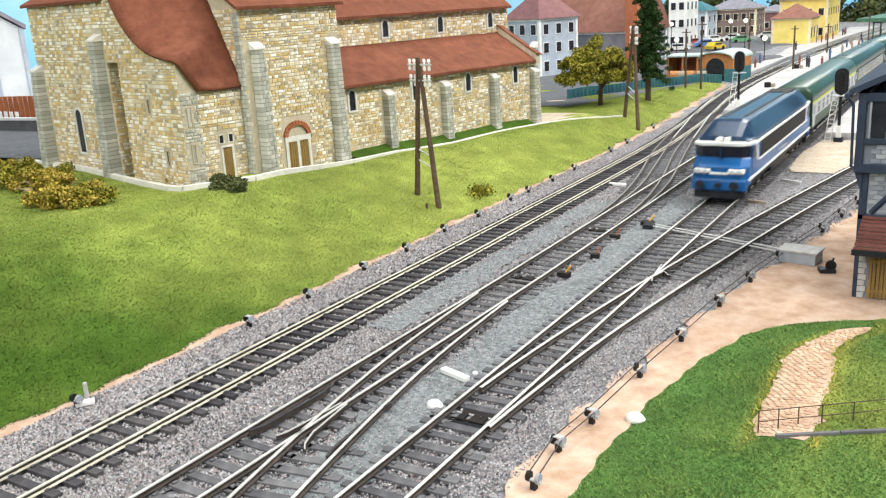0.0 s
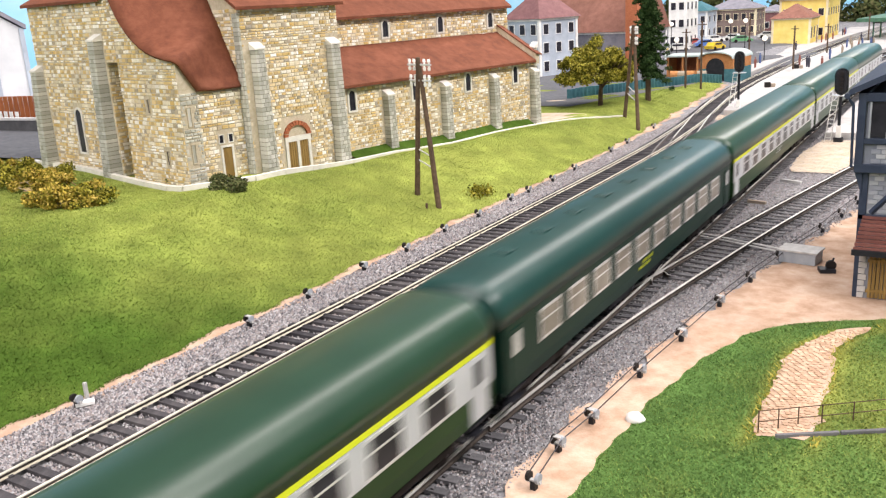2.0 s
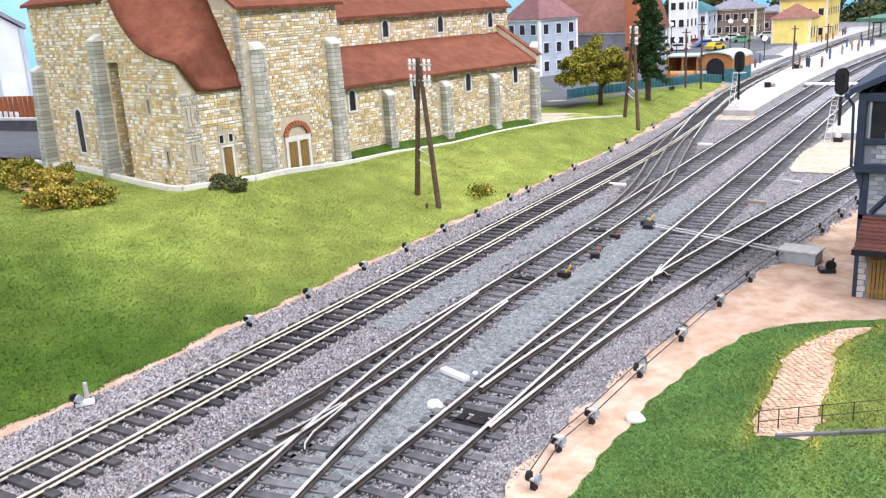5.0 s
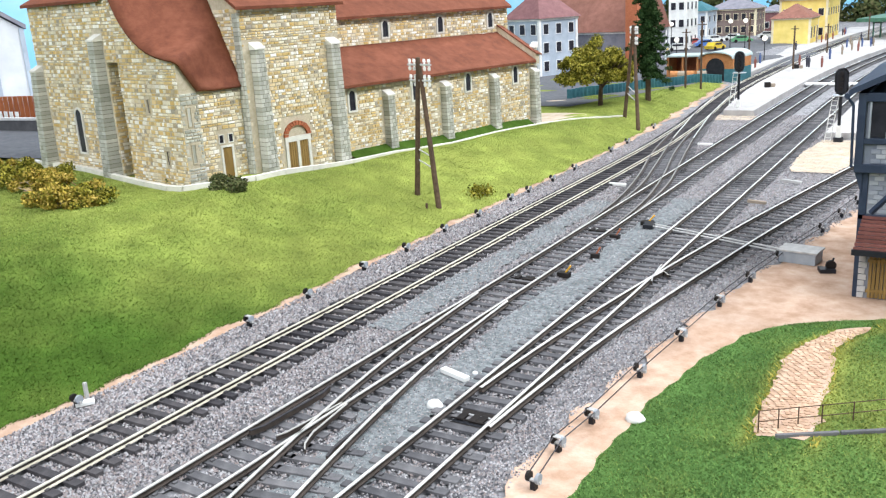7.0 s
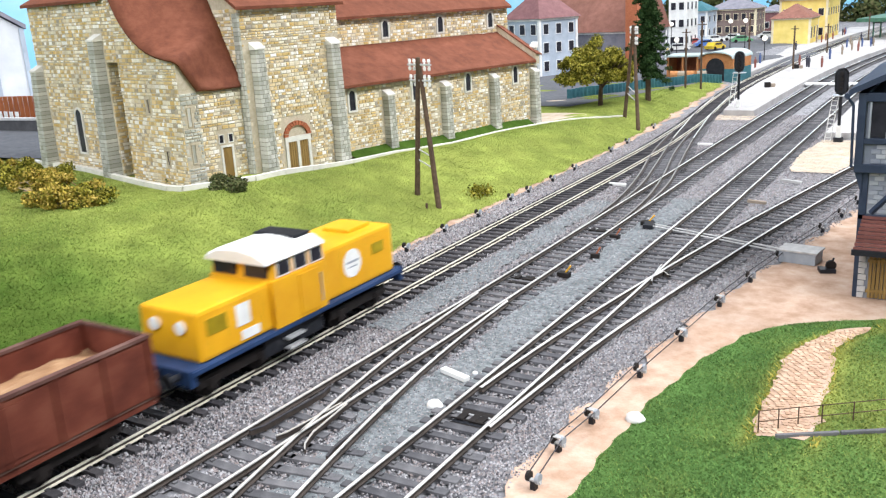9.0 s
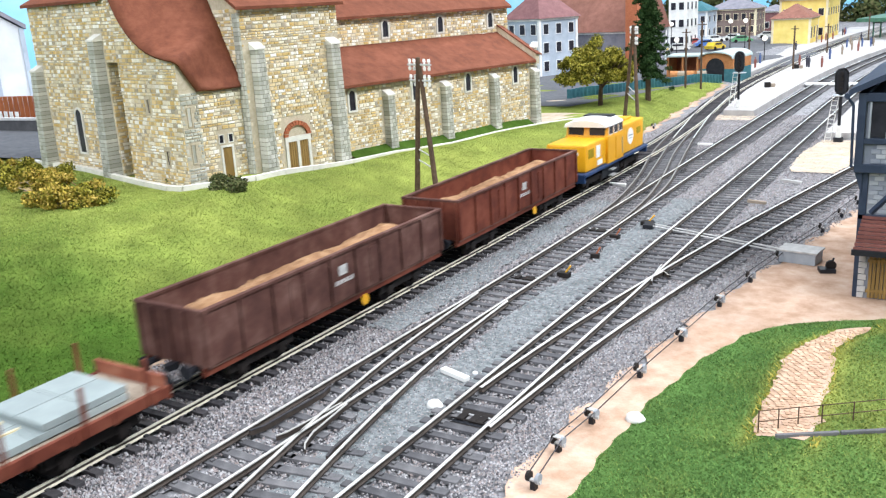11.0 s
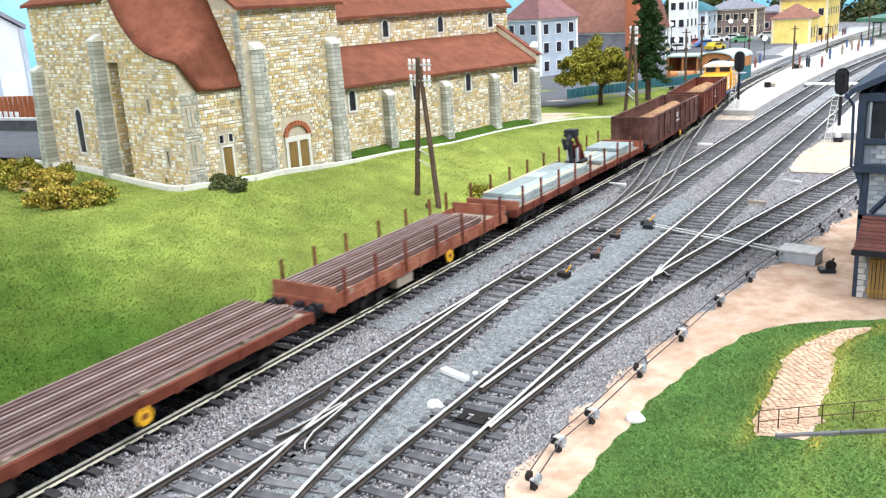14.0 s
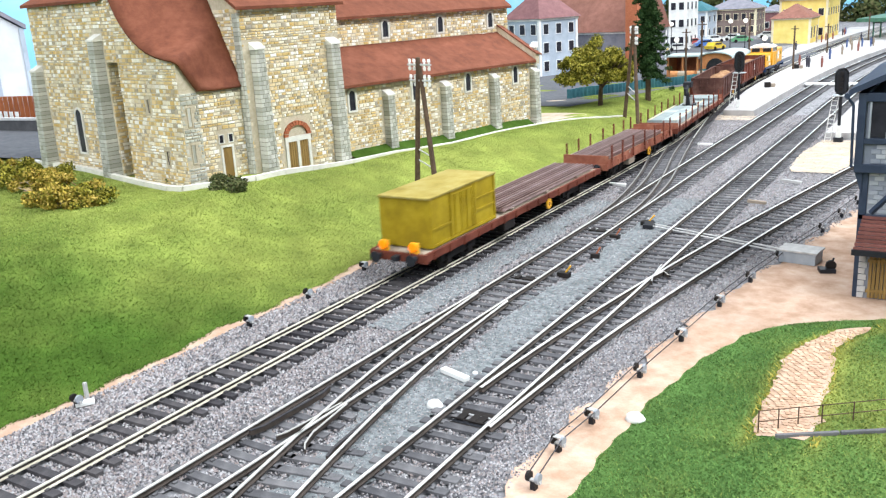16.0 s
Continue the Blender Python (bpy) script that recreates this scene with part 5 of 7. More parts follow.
# ---- light signals ----
def light_signal(x, y, top, label, ladder):
    ob = thing("light_signal", x, y, -.3, label=label, category="railway signal", group="light signals")
    top += .3
    bm = B()
    cyl(bm, (0, 0, 0), (0, 0, top - 1.2), .11, .11, 8)
    box(bm, -.3, .3, -.3, .3, 0, .35)
    part("mast", bm, M_black, ob)
    part("base_tube", boxes((-.17, .17, -.17, .17, .3, 1.2)), M_white, ob)
    bm = B()
    pts = [(.46 * math.cos(a), top - .9 + .46 * math.sin(a) + (.48 if math.sin(a) > 0 else -.48)) for a in [2 * math.pi * i / 20 for i in range(20)]]
    prism(bm, pts, "y", -.14, .0)
    head = part("signal_head", bm, M_black, ob, "black oval lamp panel")
    bm = B()
    n = len(pts)
    c = (0, top - .9)
    inner = [(p[0] * .88, c[1] + (p[1] - c[1]) * .93) for p in pts]
    va, vb = [bm.verts.new((p[0], -.15, p[1])) for p in pts], [bm.verts.new((p[0], -.15, p[1])) for p in inner]
    for i in range(n):
        bm.faces.new((va[i], va[(i + 1) % n], vb[(i + 1) % n], vb[i]))
    bmesh.ops.solidify(bm, geom=bm.faces[:], thickness=.02)
    part("border", bm, M_concrete, head)
    for i in range(4):
        bm = B()
        z = top - .35 - .36 * i
        cyl(bm, (0, -.14, z), (0, -.32, z), .14, .14, 12)
        part("hood", bm, M_wheel, head)
    part("platform_grid", boxes((-.55, .55, -.3, .45, top - 1.95, top - 1.88)), M_alu, ob)
    if ladder:
        bm = B()
        for s in (-.2, .2):
            cyl(bm, (-.75 + s, .2, 0), (-.35 + s, .2, top - 1.9), .03, n=6)
        for i in range(9):
            t = .08 + i * .1
            cyl(bm, (-.95 + .4 * t, .2, t * (top - 1.9)), (-.55 + .4 * t, .2, t * (top - 1.9)), .025, n=5)
        part("ladder", bm, M_white, ob, "white access ladder")
    return ob


light_signal(-18.88, 83.2, 5.25, "black light signal at the platform end", True)
light_signal(-8.36, 68.3, 4.95, "black light signal beside the sandy patch", True)


# ---- wire pulley stands along the cess, with their wires ----
def pulley_stand(x, y, rz, flip):
    ob = thing("wire_pulley_stand", x, y, -.32, rz, "small grey pulley stand carrying signal wires", "pulley stand", "signal wire stands")
    part("post", boxes((-.07, .07, -.07, .07, 0, .24)), M_black, ob)
    part("bracket", boxes((-.2, .2, -.05, .05, .2, .28)), M_concrete, ob)
    for s in (-.13, .13):
        bm = B()
        cyl(bm, (s - .04, 0, .34), (s + .04, 0, .34), .13, n=12)
        part("pulley", bm, M_wheel if s < 0 else M_boxgrey, ob)
    if flip:
        part("cover", boxes((-.11, .11, -.08, .08, .43, .46)), M_concrete, ob, "pale weathered cover")
    return ob


def wire_run(points, label):
    ob = thing("signal_wire", 0, 0, 0, label=label, category="wire")
    for d in (-.13, .13):
        for (x0, y0), (x1, y1) in zip(points, points[1:]):
            bm = B()
            cyl(bm, (x0 + d, y0, .1), (x1 + d, y1, .1), .018, n=5)
            part("wire", bm, M_sleeper, ob)


RIGHT = [(-8.2, 16.6), (-8.4, 18.5), (-8.2, 20.3), (-8.0, 23.7), (-7.7, 27.0), (-7.4, 30.8), (-7.0, 34.0), (-6.5, 37.3), (-5.6, 42.5), (-5.2, 45.7), (-4.8, 48.8)]
LEFT = [(-22.7, 14.7), (-22.65, 22.2), (-22.6, 25.6), (-22.7, 29.6), (-22.6, 32.9), (-22.7, 36.6), (-22.6, 40.0), (-22.7, 44.1), (-22.6, 46.3), (-22.6, 49.8), (-22.7, 53.6), (-22.8, 60.7), (-22.9, 64.5), (-23.4, 72.5)]
for i, (x, y) in enumerate(RIGHT):
    pulley_stand(x, y, -6, i in (1, 2, 4, 5))
for i, (x, y) in enumerate(LEFT):
    pulley_stand(x, y, 0, i in (1, 3))
wire_run(RIGHT, "pair of thin dark wires over the sand")
fallen = thing("fallen_cover", -22.6, 14.9, -.25, 55, "pale fallen wire cover beside the ballast", "cover")
part("cover", boxes((-.28, .28, -.14, .14, 0, .12), bevel=.02), M_white, fallen)
post_l = thing("marker_post", -22.9, 15.2, -.3, label="small pale marker post in the sand", category="post")
part("post", boxes((-.05, .05, -.05, .05, 0, .6)), M_concrete, post_l)

# point machine box, rods and loose bits on the ballast
pbox = thing("relay_box", -5.75, 37.6, -.32, -8, "pale grey lineside cabinet on the sand", "cabinet")
part("body", boxes((-.75, .75, -.5, .5, 0, .5), bevel=.03), M_boxgrey, pbox)
part("lid", boxes((-.82, .82, -.56, .56, .5, .58), bevel=.02), M_concrete, pbox)
hand = thing("point_lever", -4.55, 36.4, -.32, 20, "dark point lever with round weight", "lever")
bm = B()
cyl(bm, (0, 0, 0), (.25, 0, .6), .04)
part("arm", bm, M_black, hand)
bm = B()
cyl(bm, (.15, -.07, .3), (.15, .07, .3), .2, n=16)
part("weight", bm, M_wheel, hand)
part("stand", boxes((-.3, .3, -.25, .25, 0, .18)), M_black, hand)
for x0, y0, x1, y1 in ((-13.4, 41.0, -6.7, 38.5), (-13.3, 40.6, -6.8, 38.1)):
    ob = thing("point_rod", x0, y0, -.12, label="pale metal point rod crossing the tracks", category="rod", group="point rods")
    bm = B()
    cyl(bm, (0, 0, 0), (x1 - x0, y1 - y0, 0), .04, n=6)
    part("rod", bm, M_concrete, ob)
    cr = part("crank", boxes((-.25, .25, -.2, .2, -.18, .05)), M_black, ob)
for x, y, rz, l, w, m, lab in ((-13.2, 21.4, -18, 1.15, .24, M_white, "white rectangular strip lying on the gravel"), (-17.05, 65.0, 0, 1.1, .2, M_white, "white strip lying between tracks"), (-9.6, 47.4, -12, 1.0, .2, M_plank, "pale wooden strip lying between tracks"),
                               (-18.25, 49.7, -8, 1.1, .26, M_white, "white strip lying on the ballast"), (-8.9, 53.2, -20, 1.3, .2, M_concrete, "grey strip lying by the siding")):
    ob = thing("loose_strip", x, y, -.28, rz, lab, "strip", "strips on the ballast")
    part("strip", boxes((-l / 2, l / 2, -w / 2, w / 2, 0, .16), bevel=.03), m, ob)
for x, y, r, lab in ((-7.2, 21.0, .27, "white plaster lump on the sand"), (-12.7, 19.4, .25, "small white lump beside the rail"), (-12.75, 21.9, .1, "tiny white chip on the gravel"), (-15.55, 18.7, .13, "tiny white chip on a sleeper")):
    ob = thing("plaster_lump", x, y, -.3, random.uniform(0, 90), lab, "plaster lump", "white plaster bits")
    bm = B()
    bmesh.ops.create_icosphere(bm, subdivisions=2, radius=r)
    for v in bm.verts:
        v.co *= 1 + .25 * noise.noise(v.co * 4 / r * .3)
        v.co.z *= .75
        v.co.z += r * .1
    part("lump", bm, M_white, ob, smooth=True)


def point_motor(x, y, rz, sx=1.0):
    ob = thing("point_machine", x, y, -.3, rz, "black point machine between the rails", "point machine", "point machines")
    part("casing", boxes((-.6 * sx, .6 * sx, -.3, .3, 0, .07), bevel=.02), M_black, ob)
    for k in (-.38, .05, .3):
        part("motor_block", boxes((k * sx - .1, k * sx + .12, -.2, .22, .06, .15), bevel=.02), M_wheel, ob)
    part("pit", boxes((-.62 * sx, .62 * sx, .3, .55, 0, .05), (-.62 * sx, .62 * sx, -.55, -.3, 0, .05)), M_wheel, ob)
    for y0 in (-.12, .1):
        bm = B()
        cyl(bm, (-.68 * sx, y0 * 1.6, .12), (.68 * sx, y0 * 1.6, .12), .025, n=6)
        part("slide_bar", bm, M_alu if y0 > 0 else M_wheel, ob)


point_motor(-11.2, 19.0, 0, .9)
point_motor(-15.4, 31.0, 0, .9)
point_motor(-15.4, 39.2, 0, .8)
for x, y, s in ((-13.6, 41.3, .3), (-14.2, 38.3, .22), (-13.9, 35.0, .2), (-14.1, 32.0, .25)):
    ob = thing("ground_lever", x, y, -.3, random.uniform(-20, 20), "small dark ground lever box between tracks", "lever box", "ground levers")
    part("box", boxes((-s, s, -s * .7, s * .7, 0, .22), bevel=.03), M_wheel, ob)
    bm = B()
    cyl(bm, (0, 0, .1), (s * 1.1, s * .4, .5), .04)
    part("handle", bm, M_disc if s > .24 else M_brick, ob)
# check rails and frog wing rails
for pts, m in (([(-16.30, 15.5), (-16.14, 15.9), (-15.98, 18.3), (-16.08, 18.75)], M_sleeper), ([(-13.44, 15.3), (-13.56, 15.7), (-13.78, 18.2), (-13.72, 18.6)], M_sleeper),
               ([(-15.42, 15.6), (-15.30, 15.85), (-15.16, 16.9), (-15.02, 18.0)], M_rail), ([(-14.22, 15.35), (-14.42, 15.6), (-14.63, 16.2), (-14.84, 18.0)], M_rail),
               ([(-10.35, 32.0), (-10.5, 32.6), (-10.65, 34.2)], M_rail), ([(-10.0, 33.0), (-10.3, 33.4), (-10.55, 32.2)], M_rail)):
    ob = thing("check_rail", pts[0][0], pts[0][1], 0, label="short check rail in a turnout", category="rail", group="check rails")
    bm = B()
    rings = []
    for i, (x, y) in enumerate(pts):
        x, y = x - pts[0][0], y - pts[0][1]
        hw = .024 if m is M_rail else .04
        rings.append([(x - hw, y, -.175), (x + hw, y, -.175), (x + hw, y, -.04), (x - hw, y, -.04)])
    loft(bm, rings)
    bar = part("bar", bm, M_railside, ob)
    bm = B()
    loft(bm, [[(a, b, c + (.13 if c < -.1 else .028)) for a, b, c in r] for r in rings])
    part("running_edge", bm, m, bar)

# ---- signal box ----
sbx = thing("signal_box", -3.24, 33.66, -.3, 0, "timber-framed signal box with dark blue beams and overhanging storey", "signal box")
W, D = 7.0, 9.0
part("ground_floor", boxes((0, W, .05, D, 0, 4.7)), M_infill, sbx)
part("upper_floor", boxes((-.15, W, -.1, D, 4.8, 7.4)), M_infill, sbx)
for x0, x1, y0, y1, z0, z1 in ((-.06, .2, -.03, .24, 0, 4.8), (-.06, .2, 4.3, 4.6, 0, 4.8), (-.06, .2, D - .2, D, 0, 4.8), (1.6, 1.85, -.03, .2, 3.1, 4.8), (-.28, W, -.24, .2, 4.7, 5.0), (-.28, .1, .2, D, 4.7, 5.0),
                               (-.28, -.02, -.24, .02, 5.0, 7.5), (1.6, 1.85, -.24, .02, 5.0, 7.5), (-.28, W, -.22, .0, 5.72, 5.92), (-.28, W, -.22, .0, 7.2, 7.5), (-.28, .0, .02, D, 7.2, 7.5), (-.28, .0, .02, D, 5.72, 5.92), (-.06, W, -.03, .15, 2.95, 3.15)):
    part("beam", boxes((x0, x1, y0, y1, z0, z1), bevel=.02), M_timber, sbx)
bk = bpy.data.meshes.new("brick")
bm = boxes((-.15, .15, -.02, .02, -.075, .075), bevel=.012)
for v in bm.verts:
    v.co *= K
bm.to_mesh(bk)
bm.free()
bk.materials.append(M_brickgrey)
for y, z0, rows in ((.04, 3.2, 9), (-.11, 5.03, 4)):
    for j in range(rows):
        for i in range(9):
            ob = new("brick", bk)
            ob.parent = sbx
            ob.matrix_basis = pose((.38 + i * .33 + .165 * (j % 2)) * K, y * K, (z0 + .08 + j * .17) * K)
for y in np.arange(1.6, D, 1.6):
    part("beam", boxes((-.27, -.03, y - .1, y + .1, 5.9, 7.2)), M_timber, sbx)
for i in range(6):
    x = .1 + i * .55
    part("window", boxes((x, x + .06, -.2, -.13, 5.92, 7.2)), M_boxgrey, sbx)
for x0 in (.1, 1.95, 3.6):
    part("pane", boxes((x0, x0 + 1.45, -.15, -.11, 5.95, 7.18)), M_pane, sbx)
for y in np.arange(.15, D - 1, 1.6):
    part("pane", boxes((-.20, -.16, y, y + 1.3, 5.95, 7.18)), M_pane, sbx)
bm = B()
prism(bm, [(-.62, 7.4), (-.56, 7.64), (W / 2, 9.6), (W + .6, 7.6), (W + .6, 7.4), (W / 2, 9.35)], "y", -.45, D + .6)
part("roof", bm, M_timber, sbx, "dark slate roof")
bm = B()
cyl(bm, (-.62, -.5, 7.42), (-.62, D + .6, 7.42), .1)
cyl(bm, (-.62, -.4, 7.38), (-.42, -.3, 7.1), .05)
cyl(bm, (-.42, -.3, 7.1), (-.36, -.28, 4.9), .05)
part("gutter", bm, M_timber, sbx)
bm = B()
prism(bm, [(-.28, 4.75), (.0, 4.75), (.0, 3.9)], "y", -.1, .1)
prism(bm, [(-.28, 4.75), (.0, 4.75), (.0, 3.9)], "y", 4.3, 4.5)
part("bracket", bm, M_timber, sbx)
bm = B()
cyl(bm, (.35, .02, 3.2), (1.5, .02, 4.6), .1, n=4)
part("brace", bm, M_timber, sbx)
# lean-to with board roof and slatted door
lean = part("lean_to", boxes((.12, W, -.02, .06, 0, 1.95)), M_infill, sbx)
for i in range(9):
    z0, z1 = 2.0 + i * .125, 2.0 + (i + 1) * .125
    y0 = -.75 + i * .085
    part("roof_board", boxes((-.05 + .02 * i, W, y0, y0 + .11, z0, z0 + .1)), M_tin, lean)
part("roof_edge", boxes((-.1, W, -.85, -.72, 1.82, 2.02)), M_black, lean)
for i in range(14):
    part("door_slat", boxes((.45 + i * .13, .45 + i * .13 + .1, -.10, -.03, .05, 1.75)), M_door, lean)
part("door_rail", boxes((.4, 2.4, -.12, -.1, .25, .38), (.4, 2.4, -.12, -.1, 1.4, 1.53)), M_door, lean)
for i in range(8):
    part("quoin", boxes((.1, .32 + .06 * (i % 2), -.08, .0, .02 + i * .23, .22 + i * .23), bevel=.01), M_concrete, lean)

# ---- paved path, edging and little fence on the mound ----
path = thing("garden_path", -3.4, 24.0, 0, label="crazy-paved pink path running up the grass mound", category="path")
rnd = random.Random(5)
for j in range(52):
    y = -3.9 + j * .155
    c, wd = float(path_mid(y + 24)) + 3.4 + rnd.uniform(-.04, .04), float(path_half(y + 24))
    n = 7
    for i in range(n):
        x = c - wd + 2 * wd * (i + .5 * (j % 2)) / n + rnd.uniform(-.02, .02)
        bm = B()
        k = rnd.choice((5, 6))
        r, turn = .10 * rnd.uniform(.8, 1.1), rnd.uniform(0, 1.2)
        prism(bm, [(x + r * rnd.uniform(.7, 1.1) * math.cos(2 * math.pi * q / k + turn), y + r * .85 * rnd.uniform(.7, 1.1) * math.sin(2 * math.pi * q / k + turn)) for q in range(k)], "z", 0, rnd.uniform(.016, .034))
        h = float(mound_height(x - 3.4, y + 24.0))
        for v in bm.verts:
            v.co.z += h + .02
        part("paver", bm, M_paver, path)
strip("path_bed", lambda y: path_mid(y) - path_half(y) - .1, lambda y: path_mid(y) + path_half(y) + .1, np.arange(19.9, 28.3, .3), lambda x, y: float(mound_height(x, y)) + .025, M_sand, "sandy bed of the paved path", "path", wobble=.06)
edge = thing("timber_edging", -3.35, 19.8, 0, 31, "weathered dark grey timber edging in the grass", "edging")
for a, b in ((0, 1.5), (1.54, 3.1), (3.14, 4.8)):
    part("sleeper_beam", boxes((a, b, -.05, .05, .3, .70), bevel=.02), M_sleeper_grey, edge)
fence = thing("wire_fence", -3.8, 20.05, 0, 36, "thin rusty railing across the path", "railing")
for x in (0, .5, 1.0, 1.6, 2.4, 3.3, 4.2):
    bm = B()
    cyl(bm, (x, 0, .35), (x, 0, 1.12), .016, n=6)
    part("post", bm, M_wood, fence)
for z in (.82, 1.1):
    bm = B()
    cyl(bm, (0, 0, z), (4.6, 0, z), .013, n=6)
    part("wire", bm, M_wood, fence)


# ---- plants ----
def leaves(name, centres, radii, count, size, material, parent, seed, flat_z=1.0, label=""):
    """A crown of many small leaf cards scattered in clumps, uneven at the outline."""
    rnd = np.random.default_rng(seed)
    centres, radii = np.array(centres, float), np.array(radii, float)
    pick = rnd.choice(len(centres), count, p=radii ** 2 / np.sum(radii ** 2))
    d = rnd.normal(size=(count, 3))
    d /= np.linalg.norm(d, axis=1)[:, None]
    r = radii[pick] * (rnd.uniform(0, 1, count) ** .5 * 1.05 + np.abs(rnd.normal(0, .14, count)))
    p = centres[pick] + d * r[:, None] * [1, 1, flat_z]
    a = rnd.normal(size=(count, 3))
    a /= np.linalg.norm(a, axis=1)[:, None]
    b = np.cross(a, d + rnd.normal(0, .5, (count, 3)))
    b /= np.linalg.norm(b, axis=1)[:, None]
    s = size * rnd.uniform(.5, 1.3, count)[:, None]
    v = np.stack([p - a * s, p + b * s * .7, p + a * s, p - b * s * .7], 1).reshape(-1, 3)
    f = np.arange(count * 4).reshape(-1, 4).tolist()
    return raw(name, v, f, material, parent, label)


def clump_set(seed, n, spread, r0, r1, up):
    rnd = np.random.default_rng(seed)
    c = rnd.normal(size=(n, 3)) * spread + [0, 0, up]
    return c, rnd.uniform(r0, r1, n)


tree = thing("deciduous_tree", -30.06, 77.25, .9, label="broad olive-green tree beside the street", category="tree")
bm = B()
cyl(bm, (0, 0, -.4), (.1, 0, 2.4), .26, .17, 9)
rnd = random.Random(2)
for i in range(9):
    a = i * 2.4
    cyl(bm, (.1, 0, 1.6 + .1 * i), (.1 + 2.4 * math.cos(a), 2.4 * math.sin(a), 3.0 + 1.6 * rnd.random()), .1, .03, 6)
part("trunk", bm, M_wood, tree)
rg = np.random.default_rng(4)
cs = []
for i in range(150):
    a, r = rg.uniform(0, 6.28), 3.5 * math.sqrt(rg.uniform(0, 1)) * rg.uniform(.8, 1.1)
    z = rg.uniform(1.9, 2.9) + (3.5 - .2 * r * r) * rg.uniform(.05, 1)
    cs.append((r * math.cos(a) - .5, r * math.sin(a), z))
leaves("crown", cs, rg.uniform(.28, .62, 150), 42000, .095, M_leaf, tree, 5, .8, "sparse olive and ochre foliage")

con = thing("conifer", -27.66, 83.9, .6, label="tall dark green conifer beside the street", category="tree")
bm = B()
cyl(bm, (0, 0, -.4), (0, 0, 11.5), .3, .06, 9)
part("trunk", bm, M_wood, con)
cs, rs = [], []
rg = np.random.default_rng(9)
for i in range(72):                      # drooping boughs, each a row of clumps from the stem outwards
    z = 2.6 + 11 * (i / 72) ** .9
    reach = (2.7 - 1.9 * (z - 2.4) / 11) * rg.uniform(.45, 1.1)
    a = i * 2.4 + rg.uniform(-.4, .4)
    for q in (.2, .45, .7, .95):
        cs.append((reach * q * math.cos(a), reach * q * math.sin(a), z - .5 * q * q * reach + rg.uniform(-.1, .1)))
        rs.append((.62 - .3 * q) * rg.uniform(.7, 1.2))
leaves("crown", cs, np.array(rs), 42000, .10, M_conifer, con, 6, .55, "dense drooping needles")

for k, (x, y, w, d, h, n, mt, lab) in enumerate(((-49.5, 30.6, 2.2, 1.2, 1.3, 4200, M_bushleaf, "sprawling ochre shrub at the head of the bank"), (-39.2, 26.6, 1.9, 1.2, 1.2, 5200, M_bushleaf, "ochre shrub drooping down the bank"), (-46.5, 29.6, 1.9, 1.2, 1.4, 5200, M_leaf, "low olive shrub on the bank"), (-43.3, 28.5, 2.0, 1.2, 1.4, 4200, M_bushleaf, "straggly ochre shrub on the bank"), (-40.5, 27.6, 1.8, 1.3, 1.4, 4200, M_bushleaf, "ochre and olive shrub on the bank"), (-38.6, 27.6, 1.3, 1.0, .95, 2600, M_leaf, "olive shrub on the bank"),
                                                (-34.6, 33.2, 2.4, .7, .35, 3400, M_darkbush, "dark low bush beside the church kerb"), (-24.9, 44.4, .9, .8, .3, 700, M_leaf, "low weed tuft by the sand"))):
    z = float(bank_height(x, y))
    ob = thing("shrub", x, y, z, label=lab, category="shrub", group="shrubs on the bank")
    rg = np.random.default_rng(20 + k)
    cs = np.stack([rg.normal(0, .5, 14) * w, rg.normal(0, .5, 14) * d, rg.uniform(.1, 1, 14) * h], 1)
    bm = B()
    for c in cs[:10]:
        cyl(bm, (0, 0, -.1), c, .05, .02, 5)
    part("brushwood", bm, M_plank, ob)
    leaves("foliage", cs, rg.uniform(.25, .5, 14), n, .085, mt, ob, 40 + k, .75)
# loose pale twigs in the ochre shrub
tw = thing("twig_heap", -41.5, 27.8, 2.15, label="heap of pale dry twigs among the shrubs", category="twigs")
rnd = random.Random(8)
bm = B()
for i in range(40):
    a, r = rnd.uniform(0, 6.28), rnd.uniform(.2, 1.6)
    p = Vector((r * math.cos(a) * 1.5, r * math.sin(a) * .8, rnd.uniform(.2, .9)))
    cyl(bm, p, p + Vector((rnd.uniform(-.6, .6), rnd.uniform(-.4, .4), rnd.uniform(-.15, .3))), .035, .02, 5)
part("brushwood", bm, mat("dry_twig", [(.42, .30, .12), (.58, .44, .22)], .85, scale=2), tw)["kind"] = "stuff"


